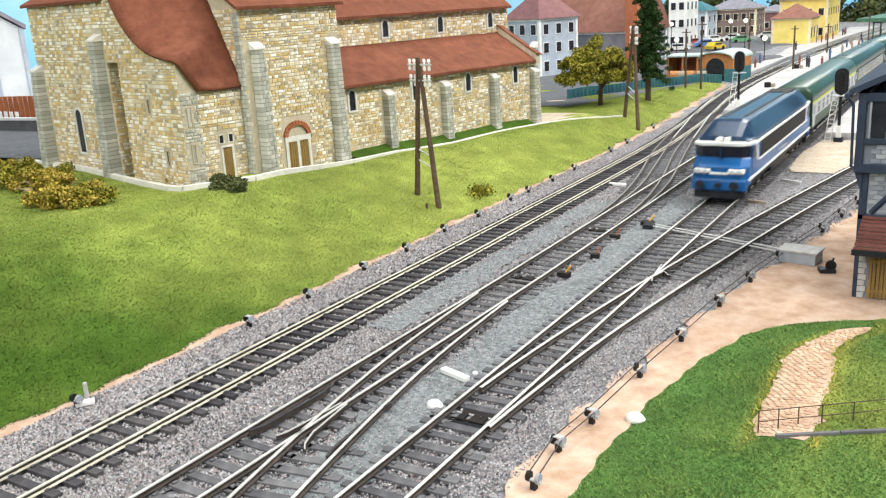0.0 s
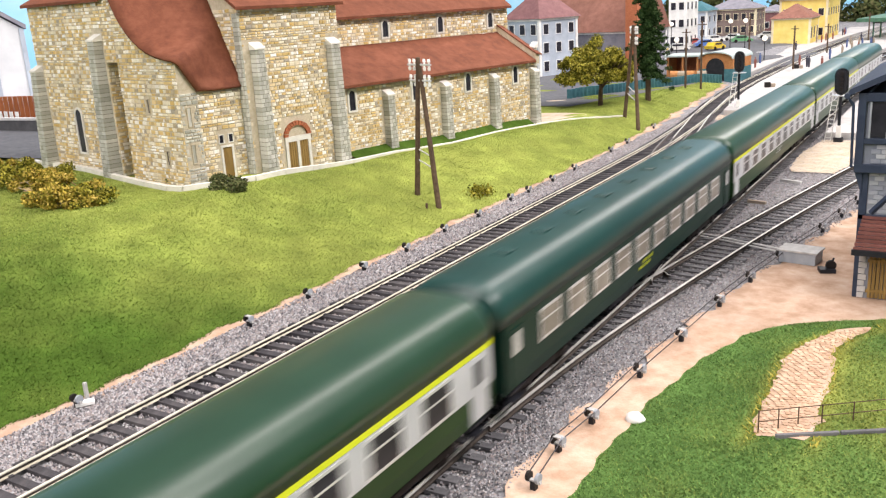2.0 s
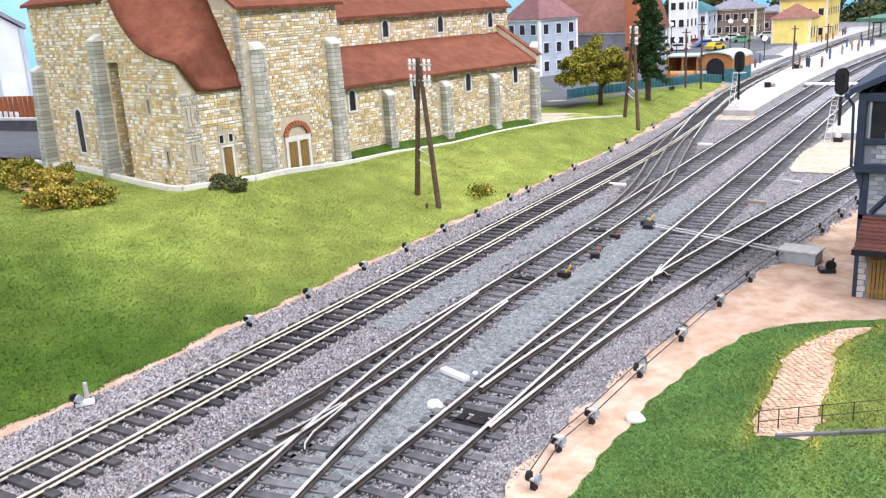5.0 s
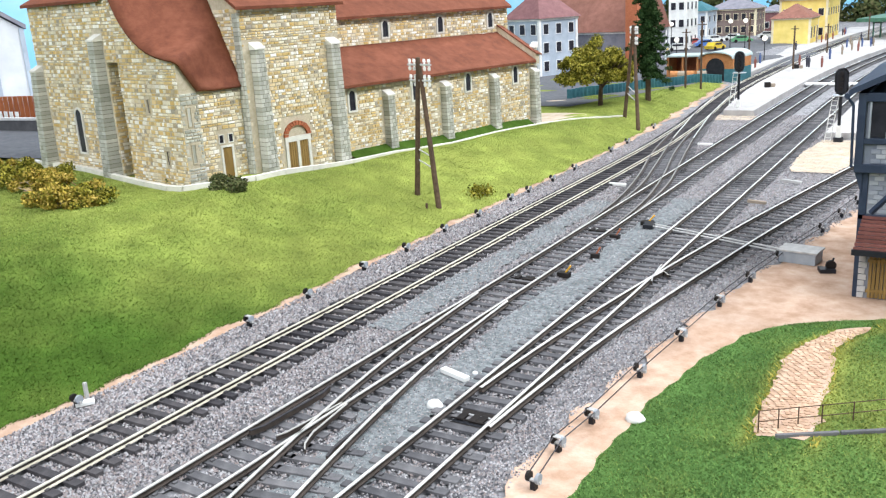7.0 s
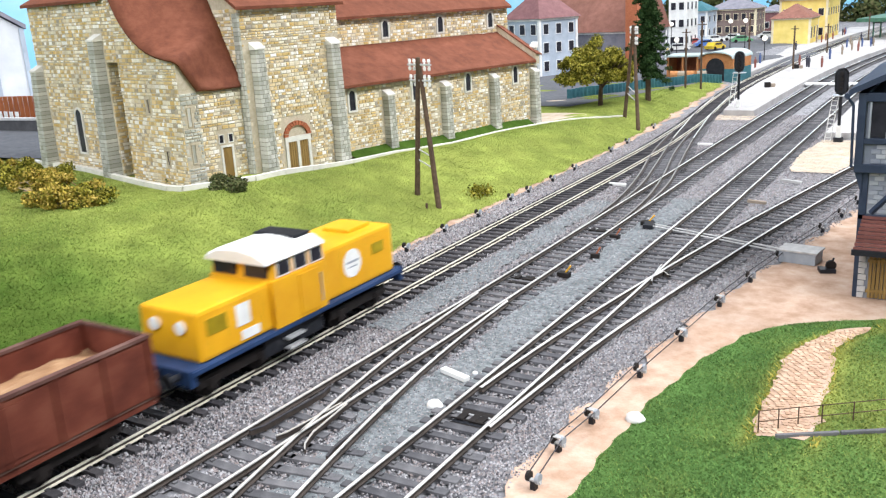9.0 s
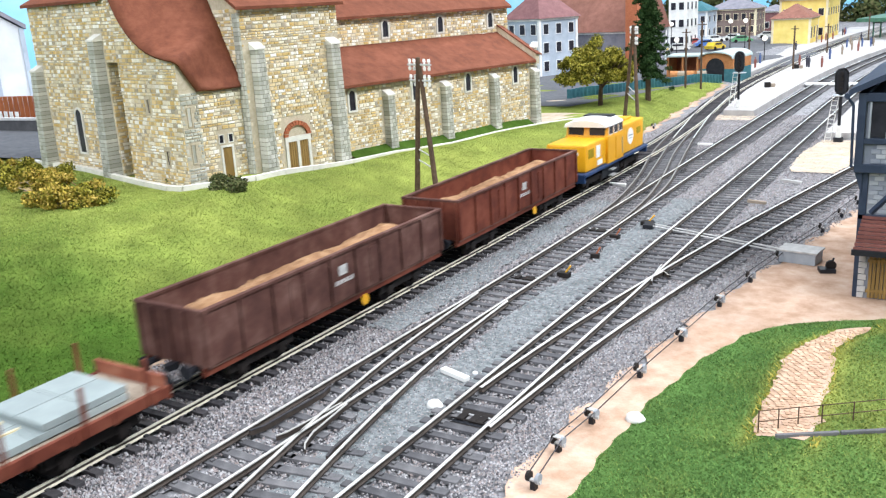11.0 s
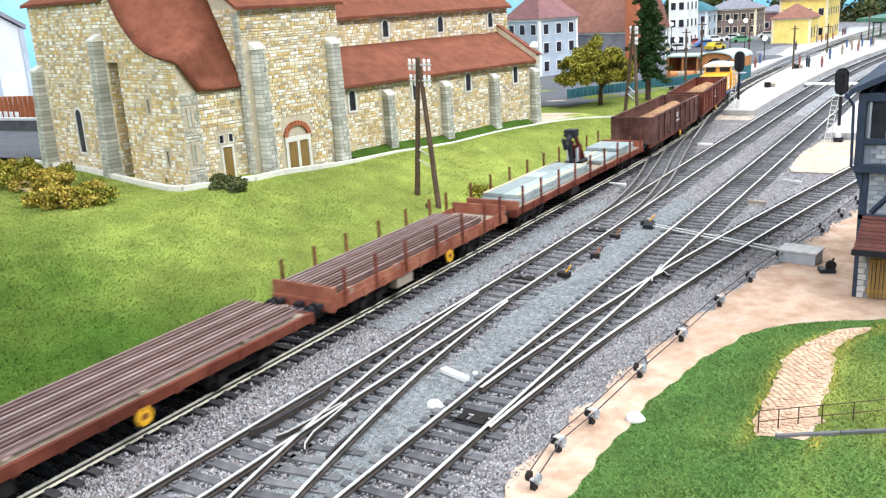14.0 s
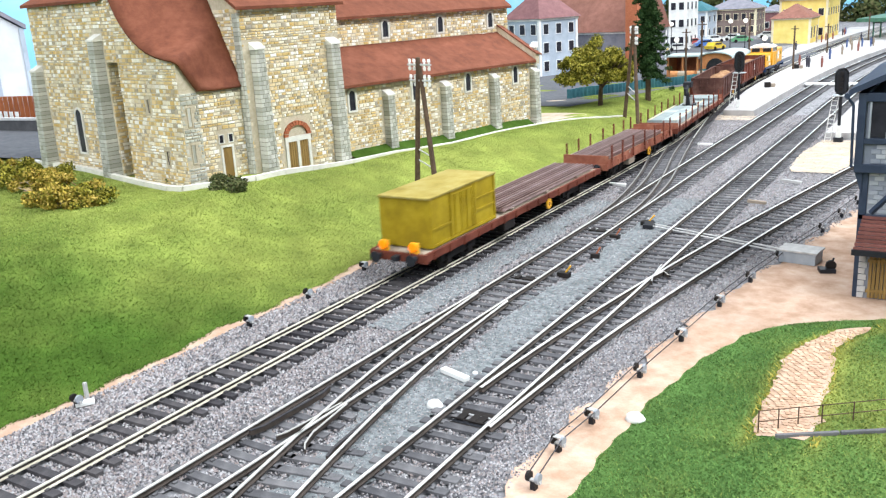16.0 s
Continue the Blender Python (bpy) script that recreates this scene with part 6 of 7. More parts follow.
def fibres(name, n, region, height, tall, material, seed, label, lean=1.0, keep=None, growth=None):
    """Static-grass fibres, standing on the ground in their tens of thousands."""
    rnd = np.random.default_rng(seed)
    x = rnd.uniform(region[0], region[1], n)
    y = region[2] + (region[3] - region[2]) * rnd.uniform(0, 1, n) ** 1.35
    ok = keep(x, y)
    x, y = x[ok], y[ok]
    n = len(x)
    z = height(x, y)
    a = rnd.uniform(0, 6.283, n)
    h = tall * rnd.uniform(.5, 1.3, n)
    dx, dy = np.cos(a) * .028, np.sin(a) * .028
    lx, ly = rnd.normal(0, lean, n) * h, rnd.normal(0, lean, n) * h
    flip = np.where(dx * ly - dy * lx < 0, -1, 1)          # every fibre turns its upper side to the light
    dx, dy = dx * flip, dy * flip
    v = np.stack([np.stack([x - dx, y - dy, z - .01], 1), np.stack([x + dx, y + dy, z - .01], 1), np.stack([x + lx, y + ly, z + h], 1)], 1).reshape(-1, 3)
    ob = raw(name, v, np.arange(n * 3).reshape(-1, 3).tolist(), material)
    if growth is not None:
        keep_dry(ob.data, (growth(x, y) + rnd.normal(0, .15, n)).repeat(3))
    return tagged(ob, label, "grass", kind="stuff")


def on_bank(x, y):
    return (x < bank_edge(y) + .12) & (x > np.interp(y, KERB_Y, KERB_X)) & ((y < 31.2 + (-37 - np.minimum(x, -37)) * .24) | (x > -35.3))


fibres("grass", 620000, (-52, -23.2, 6, 78), bank_height, .085, M_blades, 1, "short green and yellowish grass fibres on the bank", keep=on_bank, growth=dry_and_lit)
fibres("grass", 130000, (-40, -23.5, 66, 106), bank_height, .08, M_blades, 8, "yellow-green grass fibres round the street trees", growth=dry_and_lit,
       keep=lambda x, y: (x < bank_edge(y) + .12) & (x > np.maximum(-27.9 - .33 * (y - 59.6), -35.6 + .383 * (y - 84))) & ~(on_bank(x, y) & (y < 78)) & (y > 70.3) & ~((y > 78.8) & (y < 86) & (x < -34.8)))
off_path = lambda x, y: ~((np.abs(x - path_mid(y)) < path_half(y) + .06) & (y > 19.9) & (y < 28.3))
fibres("grass", 150000, (-7.5, 3, 12, 33), mound_height, .045, M_mound_blades, 2, "short green grass fibres on the mound", growth=mound_dryness,
       keep=lambda x, y: (x > mound_edge(y) + .03) & (y < 31.5) & off_path(x, y))
fibres("dry_grass", 5000, (-5, -1, 19, 29.5), mound_height, .09, M_dry, 17, "ochre tufts lining the paved path",
       keep=lambda x, y: (np.abs(np.abs(x - path_mid(y)) - path_half(y) - .14) < .13) & (y < 28.4) & (y > 19.6))


def grains():
    """Loose ballast stones over the trackbed."""
    rnd = np.random.default_rng(11)
    n = 300000
    y = 7 + 75 * rnd.uniform(0, 1, n) ** 1.7
    x = rnd.uniform(-23.05, -4, n)
    ok = (x < np.interp(y, [7, 16, 21, 25, 28, 31.5, 35, 39.5, 48, 57, 70], [-8.7, -8.9, -8.8, -8.4, -8.1, -7.7, -7.1, -6.1, -4.6, -2.6, -2]) + rnd.normal(0, .1, n))
    fine = ((x > -14.1) & (x < -12.2) & (y < 47)) | ((x > -18.4) & (x < -17.0) & (y > 24) & (y < 46))
    ok &= ~(fine & (rnd.uniform(0, 1, n) < .6))
    for ctr in (A_X, C_X, -15.5):          # keep most stones off the sleepers' tops and the rails
        d = np.abs(x - ctr)
        ok &= ~((np.abs(d - .75) < .12) & (y < 60)) & ~((d < 1.3) & (rnd.uniform(0, 1, n) < .3))
    x, y = x[ok], y[ok]
    n = len(x)
    s = rnd.uniform(.024, .05, n) * np.where(x < -15.5, 1.3, 1.0)
    base = np.array([[1, 0, -.3], [-.5, .87, -.3], [-.5, -.87, -.3], [.1, .05, 1]])
    a = rnd.uniform(0, 6.283, n)
    c, q = np.cos(a), np.sin(a)
    p = base[None] * (s[:, None, None] * rnd.uniform(.7, 1.3, (n, 4, 1)))
    px, py = p[..., 0] * c[:, None] - p[..., 1] * q[:, None], p[..., 0] * q[:, None] + p[..., 1] * c[:, None]
    z = -.288 + p[..., 2] * .8
    v = np.stack([x[:, None] + px, y[:, None] + py, z], -1).reshape(-1, 3)
    i = np.arange(n)[:, None] * 4
    f = np.concatenate([i + [0, 1, 3], i + [1, 2, 3], i + [2, 0, 3]]).tolist()
    tagged(raw("ballast_stones", v, f, M_grain), "loose grey, brown and white ballast stones", "ballast", kind="stuff")


grains()


# ---- town and station beyond ----
def plain_house(name, x, y, z, rz, w, d, h, wall, roof, rise, label, storeys, cols_front, cols_side, hip=True, trim=M_white, over=.5, win=(.9, 1.3), category="house"):
    """A house standing on (x, y): front along local x facing -y, with windows on front and +x side."""
    ob = thing(name, x, y, z, rz, label, category)
    part("wall_block", boxes((0, w, 0, d, -1.5, h)), wall, ob)
    bm = B()
    i = min(w, d) / 2 if hip else 0
    if w >= d:
        ring, top = [(-over, -over), (w + over, -over), (w + over, d + over), (-over, d + over)], [(i, d / 2), (w - i, d / 2)]
        v = [bm.verts.new((a, b, h)) for a, b in ring] + [bm.verts.new((a, b, h + rise)) for a, b in top]
        for f in ((0, 1, 5, 4), (1, 2, 5), (2, 3, 4, 5), (3, 0, 4), (0, 3, 2, 1)):
            bm.faces.new([v[k] for k in f])
    else:
        ring, top = [(-over, -over), (w + over, -over), (w + over, d + over), (-over, d + over)], [(w / 2, i), (w / 2, d - i)]
        v = [bm.verts.new((a, b, h)) for a, b in ring] + [bm.verts.new((a, b, h + rise)) for a, b in top]
        for f in ((0, 1, 4), (1, 2, 5, 4), (2, 3, 5), (3, 0, 4, 5), (0, 3, 2, 1)):
            bm.faces.new([v[k] for k in f])
    part("roof", bm, roof, ob)
    part("cornice", boxes((-.2, w + .2, -.2, d + .2, h - .3, h - .02)), trim, ob)
    ww, wh = win
    for s in range(storeys):
        z0 = .8 + s * (h - .4) / storeys
        for c in range(cols_front):
            cx = w * (c + .5) / cols_front
            wn = part("window", boxes((cx - ww / 2 - .1, cx + ww / 2 + .1, -.06, .02, z0 - .1, z0 + wh + .1)), trim, ob)
            part("pane", boxes((cx - ww / 2, cx + ww / 2, -.09, -.05, z0, z0 + wh)), M_pane, wn)
        for c in range(cols_side):
            cy = d * (c + .5) / cols_side
            wn = part("window", boxes((w - .02, w + .06, cy - ww / 2 - .1, cy + ww / 2 + .1, z0 - .1, z0 + wh + .1)), trim, ob)
            part("pane", boxes((w + .05, w + .09, cy - ww / 2, cy + ww / 2, z0, z0 + wh)), M_pane, wn)
    for a, b in ((-.08, -.08), (w - .3, -.08), (w - .3, d - .3)):
        part("corner_trim", boxes((a, a + .4, b, b + .4, -.5, h - .3)), trim, ob)
    return ob


# grey house with a purple hipped roof; its corner points to the tracks
plain_house("town_house", -58.2, 113.7, .3, -20, 6.5, 7.5, 7.9, M_house, M_purple, 4.0, "grey-blue town house with purple hipped roof", 3, 3, 3)
plain_house("town_house", -62.0, 128, .3, -8, 18, 12, 5.2, M_greyhouse, M_brownroof, 9.5, "long house under a big brown roof", 1, 5, 3, hip=False)
plain_house("white_building", -51.4, 168, .2, 0, 3.1, 8, 13, M_white, M_greyhouse, 2, "tall narrow white building at the end of the street", 4, 2, 3)
plain_house("town_house", -57.0, 196, .2, 0, 5.3, 8, 6.0, M_house, M_teal, 2.0, "blue-grey town house with a slate roof", 2, 3, 2)
plain_house("town_house", -53.8, 205, .2, 0, 10.4, 9, 5.9, M_townbrown, M_greyhouse, 2.4, "brown-grey town house with many windows", 2, 6, 3, trim=M_cream)
plain_house("store_house", -47.2, 222, .2, 0, 7.5, 9, 4.6, M_purple, M_greyhouse, 1.4, "low mauve storehouse near the station", 1, 4, 2)
tower = thing("brick_tower", -44.2, 122, 0, 0, "plain orange-brown brick tower behind the conifer", "tower")
part("shaft", boxes((.6, 2.3, 0, 3, 0, 12)), M_brick, tower)
part("cornice", boxes((.5, 2.4, -.1, 3.1, 12, 12.4)), M_brick, tower)
# station: low wing towards the viewer, taller main block behind
plain_house("station_building", -33.6, 172.5, .3, 0, 6.6, 9, 4.5, M_station, M_brownroof, 2.4, "yellow station wing with brown hipped roof", 1, 0, 3, trim=M_cream, win=(1.0, 2.0), category="station")
plain_house("station_building", -34.5, 184, .3, 0, 8.6, 16, 7.6, M_station, M_brownroof, 2.4, "tall yellow station building with pale pilasters", 2, 4, 5, trim=M_cream, category="station")
shed = thing("goods_shed", -34.2, 111, 0, 0, "open orange timber shed with a flat roof", "shed")
part("back_wall", boxes((0, 4.0, 3.6, 3.8, -.5, 2.8)), M_brick, shed)
part("side_wall", boxes((0, .2, .2, 3.6, -.5, 2.8)), M_orange, shed)
for x in (0, 1.9, 3.75):
    part("post", boxes((x, x + .25, 0, .25, -.5, 2.8)), M_orange, shed)
part("roof", boxes((-.3, 4.1, -.5, 4.1, 2.8, 3.0), bevel=.03), M_roofteal, shed, "pale teal roof sheet")
hut = thing("barrel_roofed_hut", -30.0, 111, 0, -8, "hut with curved pale teal roof, orange above and teal below", "hut")
arch = [(2.1 + 2.15 * math.cos(math.pi * i / 10), 2.5 + .75 * math.sin(math.pi * i / 10)) for i in range(11)]
bm = B()
prism(bm, [(0, 1.3), (4.2, 1.3), (4.2, 2.5)] + [(x * .976 + .05, z - .06) for x, z in arch[1:-1]] + [(0, 2.5)], "y", 0, 6)
part("upper_wall", bm, M_orange, hut)
part("lower_wall", boxes((-.04, 4.24, -.04, 6.04, -.5, 1.3)), M_teal, hut, "teal boarded base")
bm = B()
prism(bm, arch + [(x, z + .14) for x, z in arch[::-1]], "y", -.4, 6.4)
part("roof", bm, M_roofteal, hut, "curved pale teal roof")
# the gateway is no hole: a black slab paints the shade inside
bm = B()
prism(bm, arch_pts(2.0, -.4, 2.6, 1.15), "y", -.1, -.02)
part("gateway", bm, M_black, hut, "black slab painting the shade inside the arched gateway")
for i, (x, y) in enumerate(((1.0, -.9), (2.0, -1.1), (3.0, -.8), (4.4, -1.2))):
    ob = thing("timber_roll", -33.6 + x, 109.6 + y * .5, .3, label="rusty brown bundle beside the open shed", category="bundle", group="bundles by the shed")
    bm = B()
    cyl(bm, (-.5, 0, .45), (.5, 0, .45), .5, n=12)
    part("log", bm, M_plank if i % 2 else M_orange, ob)
# teal paling fence along the street
pal = thing("paling_fence", 0, 0, 0, label="dark teal paling fence between grass and street", category="fence")
for i in range(44):
    t = i / 43
    x, y = -36 + 9.2 * t, 84.0 + 24 * t
    z = float(bank_height(x, y))
    part("paling", boxes((x - .26, x + .26, y - .06, y + .06, z - .1, z + 1.0)), M_teal, pal)

# platforms
def platform(name, left, right, ys, z, label):
    bm = B()
    rings = [[(left(y), y, -.4), (right(y), y, -.4), (right(y), y, z), (left(y), y, z)] for y in ys]
    loft(bm, rings)
    return tagged(part(name, bm, M_platform), label, "platform", kind="structure")


a_at = lambda y: float(np.interp(y, [p[1] for p in A_LINE], [p[0] for p in A_LINE]))
platform("platform_island", lambda y: max(a_at(y) + 1.75, -19.9 if y < 83 else -40) if y > 79 else -19.2, lambda y: -17.0 + bend(y), [81, 84, 90, 97, 105, 115, 125, 140, 155, 170, 190, 210, 235], .2, "pale concrete island platform between tracks")
strip("platform_apron", lambda y: -20.3, lambda y: -16.6 - max(0, y - 80.3) * .4, np.arange(78.2, 81.4, .3), flat(-.27), M_pale_sand, "pale apron before the platform end", wobble=.08, seed=12)
platform("platform_main", lambda y: a_at(y) - 9, lambda y: a_at(y) - 1.75, [116, 122, 130, 140, 155, 170, 190, 210, 230], .2, "pale concrete main platform before the station")
platform("platform_side", lambda y: -9.4 + bend(y), lambda y: -2.5 + bend(y), [69.5, 75, 85, 95, 105, 115, 125, 140, 160, 190, 220], .2, "pale platform beyond the light signal")
ob = thing("foot_crossing", -14.5, 106.5, -.1, 0, "white board crossing over the tracks", "crossing")
for i in range(4):
    part("board", boxes((-3.2, 6.0, -.75 + i * .38, -.42 + i * .38, -.1, .07)), M_white, ob)

# platform canopy and figures, lamps, cars
can = thing("platform_canopy", -17.5, 178, .2, -7, "green platform canopy on slim posts", "canopy")
part("roof", boxes((-2.6, 2.6, 0, 44, 3.6, 3.85), bevel=.05), M_canopy, can)
part("fascia", boxes((-2.7, 2.7, -.1, .1, 3.2, 3.7)), M_canopy, can)
for i in range(8):
    bm = B()
    cyl(bm, (0, 1.5 + i * 5.6, 0), (0, 1.5 + i * 5.6, 3.6), .14)
    part("post", bm, M_canopy, can)


def figurine(x, y, z, m):
    ob = thing("figurine", x, y, z, random.uniform(0, 360), "tiny painted standing figurine on the platform", "figurine", "figurines on the platforms")
    bm = B()
    cyl(bm, (0, 0, 0), (0, 0, .68), .12, .15, 7)
    cyl(bm, (0, 0, .68), (0, 0, 1.2), .19, .14, 7)
    bmesh.ops.create_icosphere(bm, subdivisions=1, radius=.12, matrix=Matrix.Translation((0, 0, 1.34)))
    part("figure", bm, m, ob)


rnd = random.Random(12)
for i in range(34):
    y = rnd.uniform(122, 205)
    left = rnd.random() < .25
    x = a_at(y) - rnd.uniform(2.5, 5) if left else rnd.uniform(a_at(y) + 2.3, -17.6 + bend(y)) if y < 150 else rnd.uniform(a_at(y) + 2.3, -17.8 + bend(y))
    figurine(x, y, .2, M_figures[rnd.randrange(4)])
for x, y in ((-19.5, 100.2), (-20.4, 122.5)):
    ob = thing("luggage_pile", x, y, .2, 20, "small dark luggage pile on the platform", "luggage")
    part("case", boxes((-.5, .1, -.3, .3, 0, .55), bevel=.05), M_wheel, ob)
    part("case", boxes((.12, .6, -.25, .25, 0, .4), bevel=.05), M_plank, ob)


def street_lamp(x, y, z, h):
    ob = thing("street_lamp", x, y, z, 0, "slim street lamp with a pale globe", "street lamp", "street lamps")
    bm = B()
    cyl(bm, (0, 0, 0), (0, 0, h), .08, .05, 7)
    part("post", bm, M_black, ob)
    bm = B()
    bmesh.ops.create_icosphere(bm, subdivisions=2, radius=.38, matrix=Matrix.Translation((0, 0, h + .3)))
    part("globe", bm, M_lamp, ob, "lit white globe", smooth=True)


for x, y in ((-37.6, 158), (-35.1, 158), (-47, 155), (-41, 138), (-27.4, 136), (-56, 150)):
    street_lamp(x, y, .3, 4.6 if y > 150 else 2.8)


def car(x, y, rz, m, label):
    ob = thing("parked_car", x, y, .38, rz, label, "car", "cars parked in the square")
    bm = B()
    prism(bm, [(-2.0, .25), (2.0, .25), (2.05, .6), (1.2, .82), (.7, 1.3), (-1.0, 1.32), (-1.6, .85), (-2.05, .75)], "y", -.8, .8)
    part("body", bm, m, ob)
    part("windows", boxes((-1.1, .75, -.82, .82, .88, 1.2)), M_pane, ob)
    for a in (-1.2, 1.25):
        for s in (-.8, .8):
            bm = B()
            cyl(bm, (a, s - .1, .32), (a, s + .1, .32), .32, n=12)
            part("wheel", bm, M_wheel, ob)


for i, (x, y, rz, c) in enumerate(((-40.3, 178.8, 20, 0), (-57.8, 159.1, 10, 1), (-52.0, 152.2, 15, 4), (-50.2, 156.9, 0, 3), (-40.5, 159.5, 70, 3), (-46.8, 158.7, 20, 1), (-48.6, 173.9, 60, 2), (-44.5, 168, 30, 4), (-43.5, 186, 0, 1), (-46.5, 182, 40, 1), (-38.0, 192, 5, 1))):
    car(x, y, rz, M_cars[c], ("green", "white", "red", "yellow", "blue")[c] + " model car parked in the square")

# ---- behind the church: pale store, fence, road ----
silo = thing("gabled_store", -123.2, 53.4, 0, 64, "large pale store building with steel ribs", "building")
bm = B()
prism(bm, [(0, -1), (24, -1), (24, 11), (12, 19), (0, 11)], "y", 0, 20)
part("hall", bm, M_silo, silo)
bm = B()
prism(bm, [(-.6, 10.8), (12, 19.4), (24.6, 10.8), (24.6, 11.4), (12, 20.0), (-.6, 11.4)], "y", -.6, 20.6)
part("roof", bm, M_greyhouse, silo)
for x in np.arange(0, 24.1, 4):
    part("rib", boxes((x - .3, x + .3, -.25, .05, -1, 11)), M_house, silo)
fen = thing("board_fence", 0, 0, 0, label="rust-brown board fence behind the church", category="fence")
for i in range(46):
    x, y = -84 + i * .62, 51.0 + i * .12
    part("board", boxes((x, x + .58, y, y + .12, 1.0, 4.6)), M_fence, fen)
part("painted_marks", boxes(*[(-83.5 + i * .9, -83.0 + i * .9, 50.9, 50.97, 2.3, 3.2) for i in range(5)]), M_white, fen, "illegible pale painted marks")
strip("lane", lambda y: -110, lambda y: -48.0 - max(0, 37.6 - y) * 4.3, np.arange(34.6, 50, .4), lambda x, y: float(bank_height(x, y)) + .3, M_asphalt, "dark asphalt lane behind the church", "road", wobble=.05, seed=9)
low = thing("low_wall", -86, 46.4, 0, 7, "low dark grey wall beside the lane", "wall")
part("wall", boxes((0, 26, 0, .5, .5, 2.9)), M_darkwall, low)
part("coping", boxes((-.1, 26.1, -.1, .6, 2.9, 3.1)), M_concrete, low)

# ---- painted sky board around the back of the layout ----
bm = B()
ring = [(-190, -60), (-190, 60), (-170, 200), (-120, 285), (-40, 300), (60, 300)]
for (x0, y0), (x1, y1) in zip(ring, ring[1:]):
    vs = [bm.verts.new(p) for p in ((x0, y0, -2), (x1, y1, -2), (x1, y1, 60), (x0, y0, 60))]
    bm.faces.new(vs)
bmesh.ops.remove_doubles(bm, verts=bm.verts[:], dist=.01)
tagged(part("backdrop", bm, M_sky), "pale blue painted sky board behind the layout", "backdrop", kind="structure")
# dark wood behind the station
rg = np.random.default_rng(31)
for k, (x, y, n) in enumerate(((-30, 262, 40), (-8, 268, 40), (-54, 258, 40), (14, 270, 40), (-78, 256, 40), (-102, 250, 40))):
    ob = thing("wood", x, y, 0, label="dark green wood behind the station", category="wood", kind="stuff")
    cs = np.stack([rg.uniform(-12, 12, n), rg.uniform(-4, 4, n), rg.uniform(1, 13, n)], 1)
    leaves("foliage", cs, rg.uniform(1.5, 3.0, n), 9000, .5, M_conifer if k % 2 else M_darkbush, ob, 60 + k)


# ---- sleepers, laid piece by piece ----
def lay_sleepers():
    kinds = {}
    for key, m, top in (("dark", M_sleeper, -.175), ("grey", M_sleeper_grey, -.228)):
        kinds[key] = []
        for i in range(4):
            bm = B()
            box(bm, -.125 - .01 * i, .125 + .008 * i, -1.3, 1.3, -.34, top, bevel=.015)
            for s in (-1, 1):
                for k in (-.15, .15):
                    box(bm, -.06, .06, s * .7525 + k - .045, s * .7525 + k + .045, top - .01, top + .05)
            for v in bm.verts:
                v.co *= K
            me = bpy.data.meshes.new("sleeper")
            bm.to_mesh(me)
            bm.free()
            me.materials.append(m)
            kinds[key].append(me)
    for n, (ob, pts, half) in enumerate(SLEEPERS):
        for x, y, a in pts[:300]:
            o = new("sleeper", random.choice(kinds["dark" if n == 0 else "grey"]))
            o.parent = ob
            o.matrix_basis = pose((x + random.uniform(-.04, .04)) * K, (y + random.uniform(-.04, .04)) * K, 0, 0, 0, math.degrees(a) + random.uniform(-1.5, 1.5))


lay_sleepers()


# ---- church masonry, stone by stone ----
def turret_top(w):
    return float(np.interp(w, [.45, 1.9, 3.4, 4.6, 5.4, 6.1, 6.7], [8.9, 9.05, 9.55, 10.35, 11.3, 12.1, 12.2]))


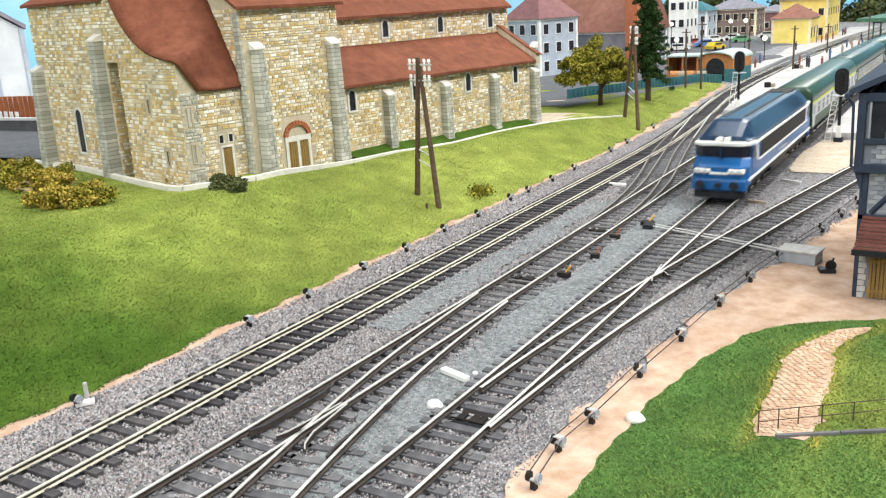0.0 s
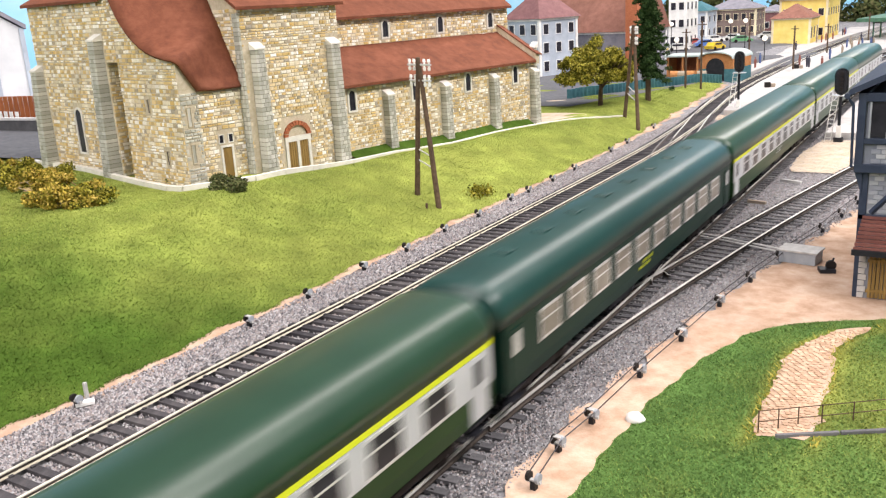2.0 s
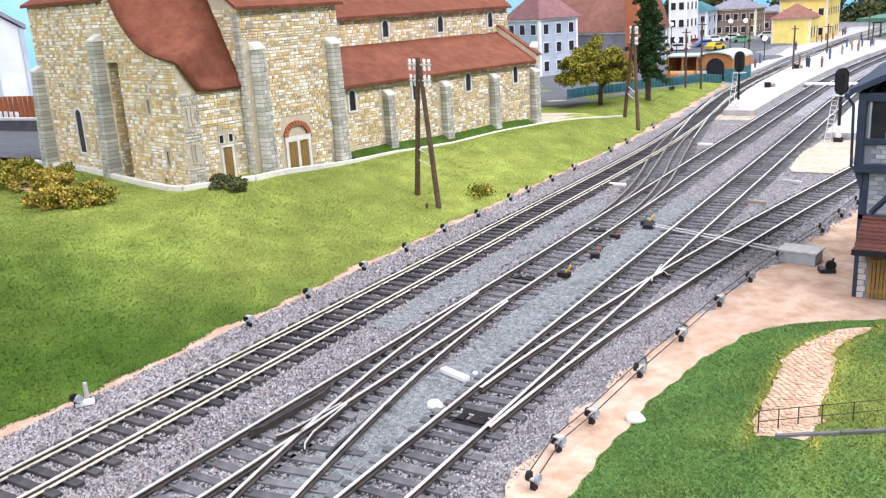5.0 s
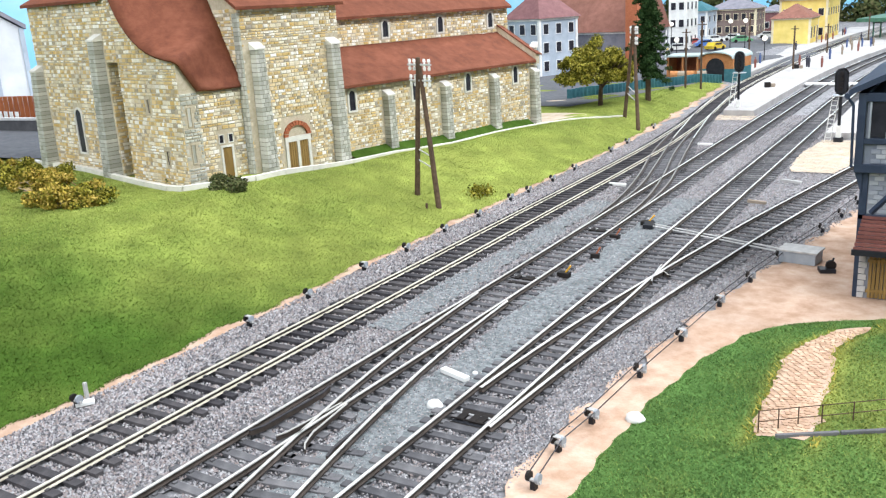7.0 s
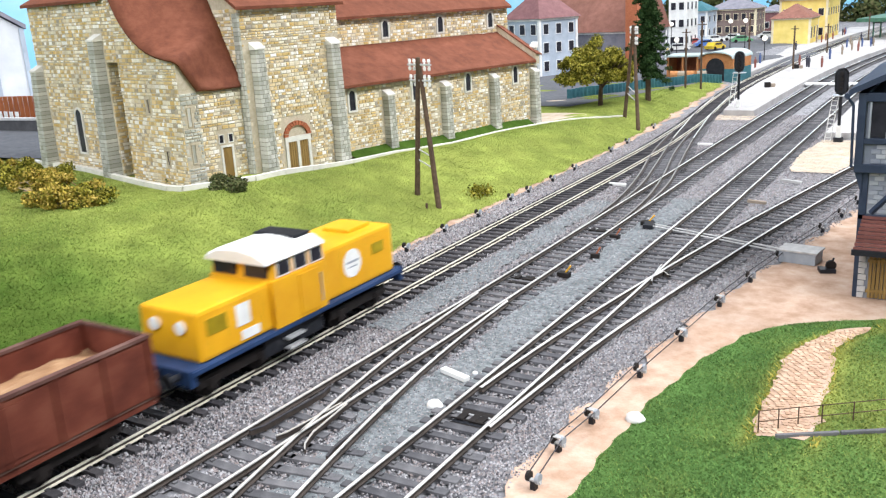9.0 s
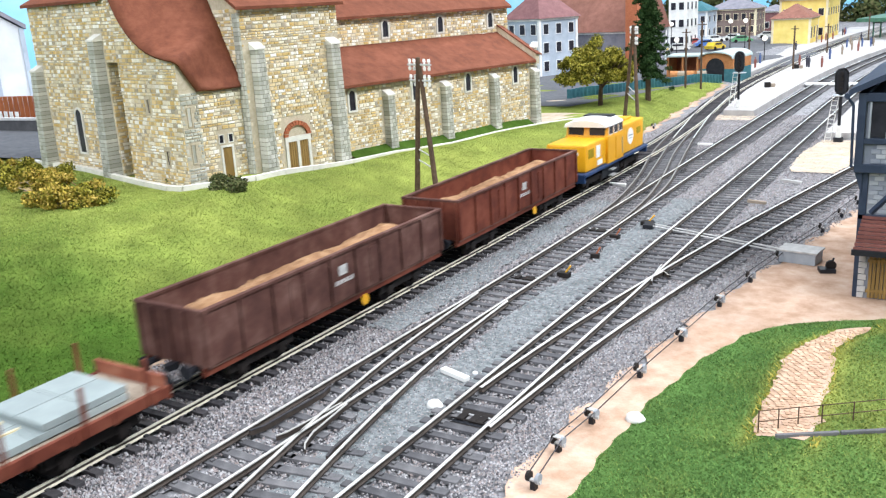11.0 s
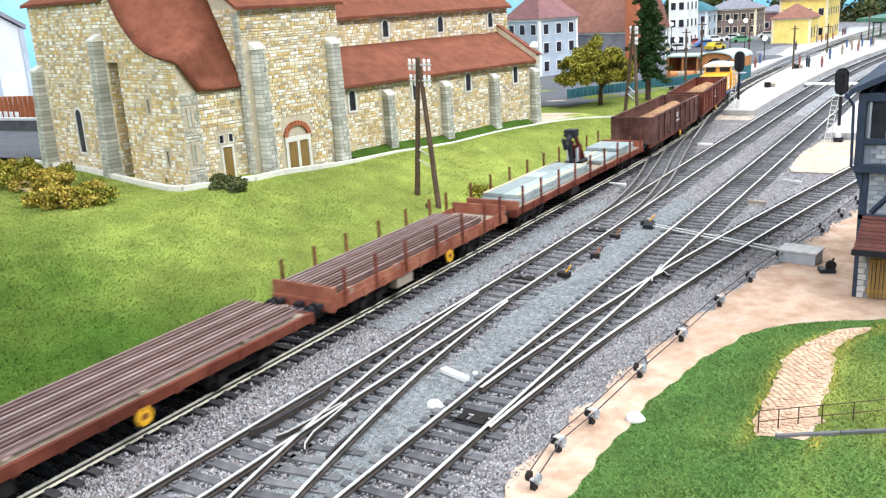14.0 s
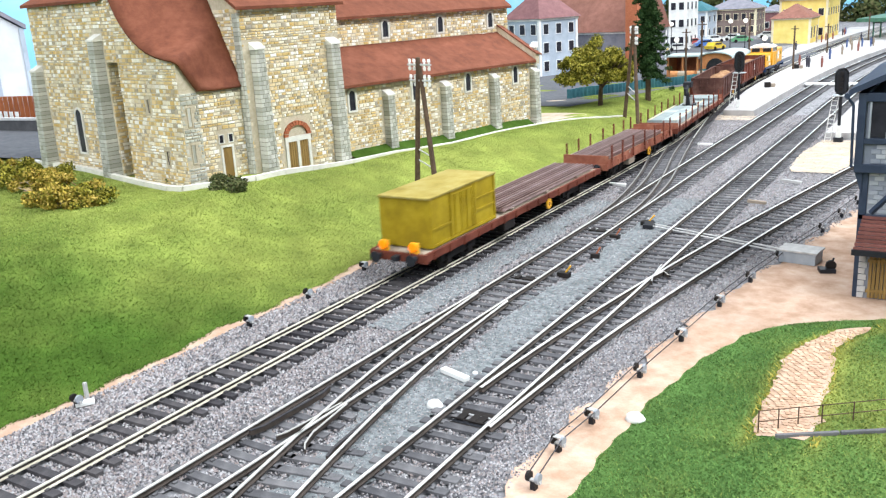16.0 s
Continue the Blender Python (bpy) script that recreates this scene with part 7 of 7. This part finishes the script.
def lay_stones():
    rnd = random.Random(77)
    near, verts, faces, grey_verts, grey_faces = [], [], [], [], []
    for plane, at, a0, a1, z0, z1, holes in STONES:
        z = z0
        while z < (z1 or 12.1) - .1:
            h = rnd.uniform(.13, .25)
            a = a0 + rnd.uniform(-.3, 0)
            while a < a1:
                l = rnd.uniform(.11, .46)
                p, q = max(a, a0) + .012, min(a + l, a1) - .012
                a += l
                zt = min(z + h, z1 or 99)
                mid = (p + q) / 2
                if q - p < .08 or (z1 is None and zt > turret_top(mid) - .05) or any(p < hb and q > ha and z < hz1 and zt > hz0 for ha, hb, hz0, hz1 in holes):
                    continue
                proud = rnd.uniform(.02, .06)
                if plane == "w" and at == 0 and len(near) < 300 and 1.0 < mid < 6.2 and z > 3.0:
                    near.append((p, q, z + .012, zt - .012, proud))
                    continue
                # the turret flank's shade is painted in: its stones take the grey ashlar
                grey = plane == "w" and at == .45
                vs, fs = (grey_verts, grey_faces) if grey else (verts, faces)
                i = len(vs)
                e = .018
                zz0, zz1 = z + .012 + rnd.uniform(0, .02), zt - .012 - rnd.uniform(0, .02)
                back = [(p, zz0), (q, zz0), (q, zz1), (p, zz1)]
                front = [(p + e, zz0 + e), (q - e * rnd.uniform(.5, 2), zz0 + e), (q - e, zz1 - e * rnd.uniform(.5, 2)), (p + e * rnd.uniform(.5, 2), zz1 - e)]
                for s, r in ((back, at + .01), (front, at - proud)):
                    for c, d in s:
                        vs.append((c, r, d) if plane == "w" else (r, c, d))
                for f in ((4, 5, 6, 7), (0, 1, 5, 4), (1, 2, 6, 5), (2, 3, 7, 6), (3, 0, 4, 7)):
                    fs.append(tuple(i + k for k in f))
            z += h
    raw("stonework", verts, faces, M_stone, church, "coursed ochre and white field stones")["kind"] = "stuff"
    raw("quoin_stonework", grey_verts, grey_faces, M_ashlar, church, "coursed stones of the turret's flank, greyed for its shade")["kind"] = "stuff"
    shapes = []
    for i in range(8):
        bm = B()
        vs = box(bm, -.5, .5, -.5, .5, -.5, .5)
        for v in bm.verts:
            if v.co.y < 0:
                v.co.x *= 1 - rnd.uniform(.04, .12)
                v.co.z *= 1 - rnd.uniform(.1, .22)
            v.co *= K
        me = bpy.data.meshes.new("stone")
        bm.to_mesh(me)
        bm.free()
        me.materials.append(M_stone)
        shapes.append(me)
    for p, q, za, zb, proud in near:
        o = new("stone", rnd.choice(shapes))
        o.parent = church
        o.matrix_basis = Matrix.LocRotScale(Vector(((p + q) / 2, .005 - proud / 2, (za + zb) / 2)) * K, None, Vector((q - p, proud + .02, zb - za)))


lay_stones()


motions()
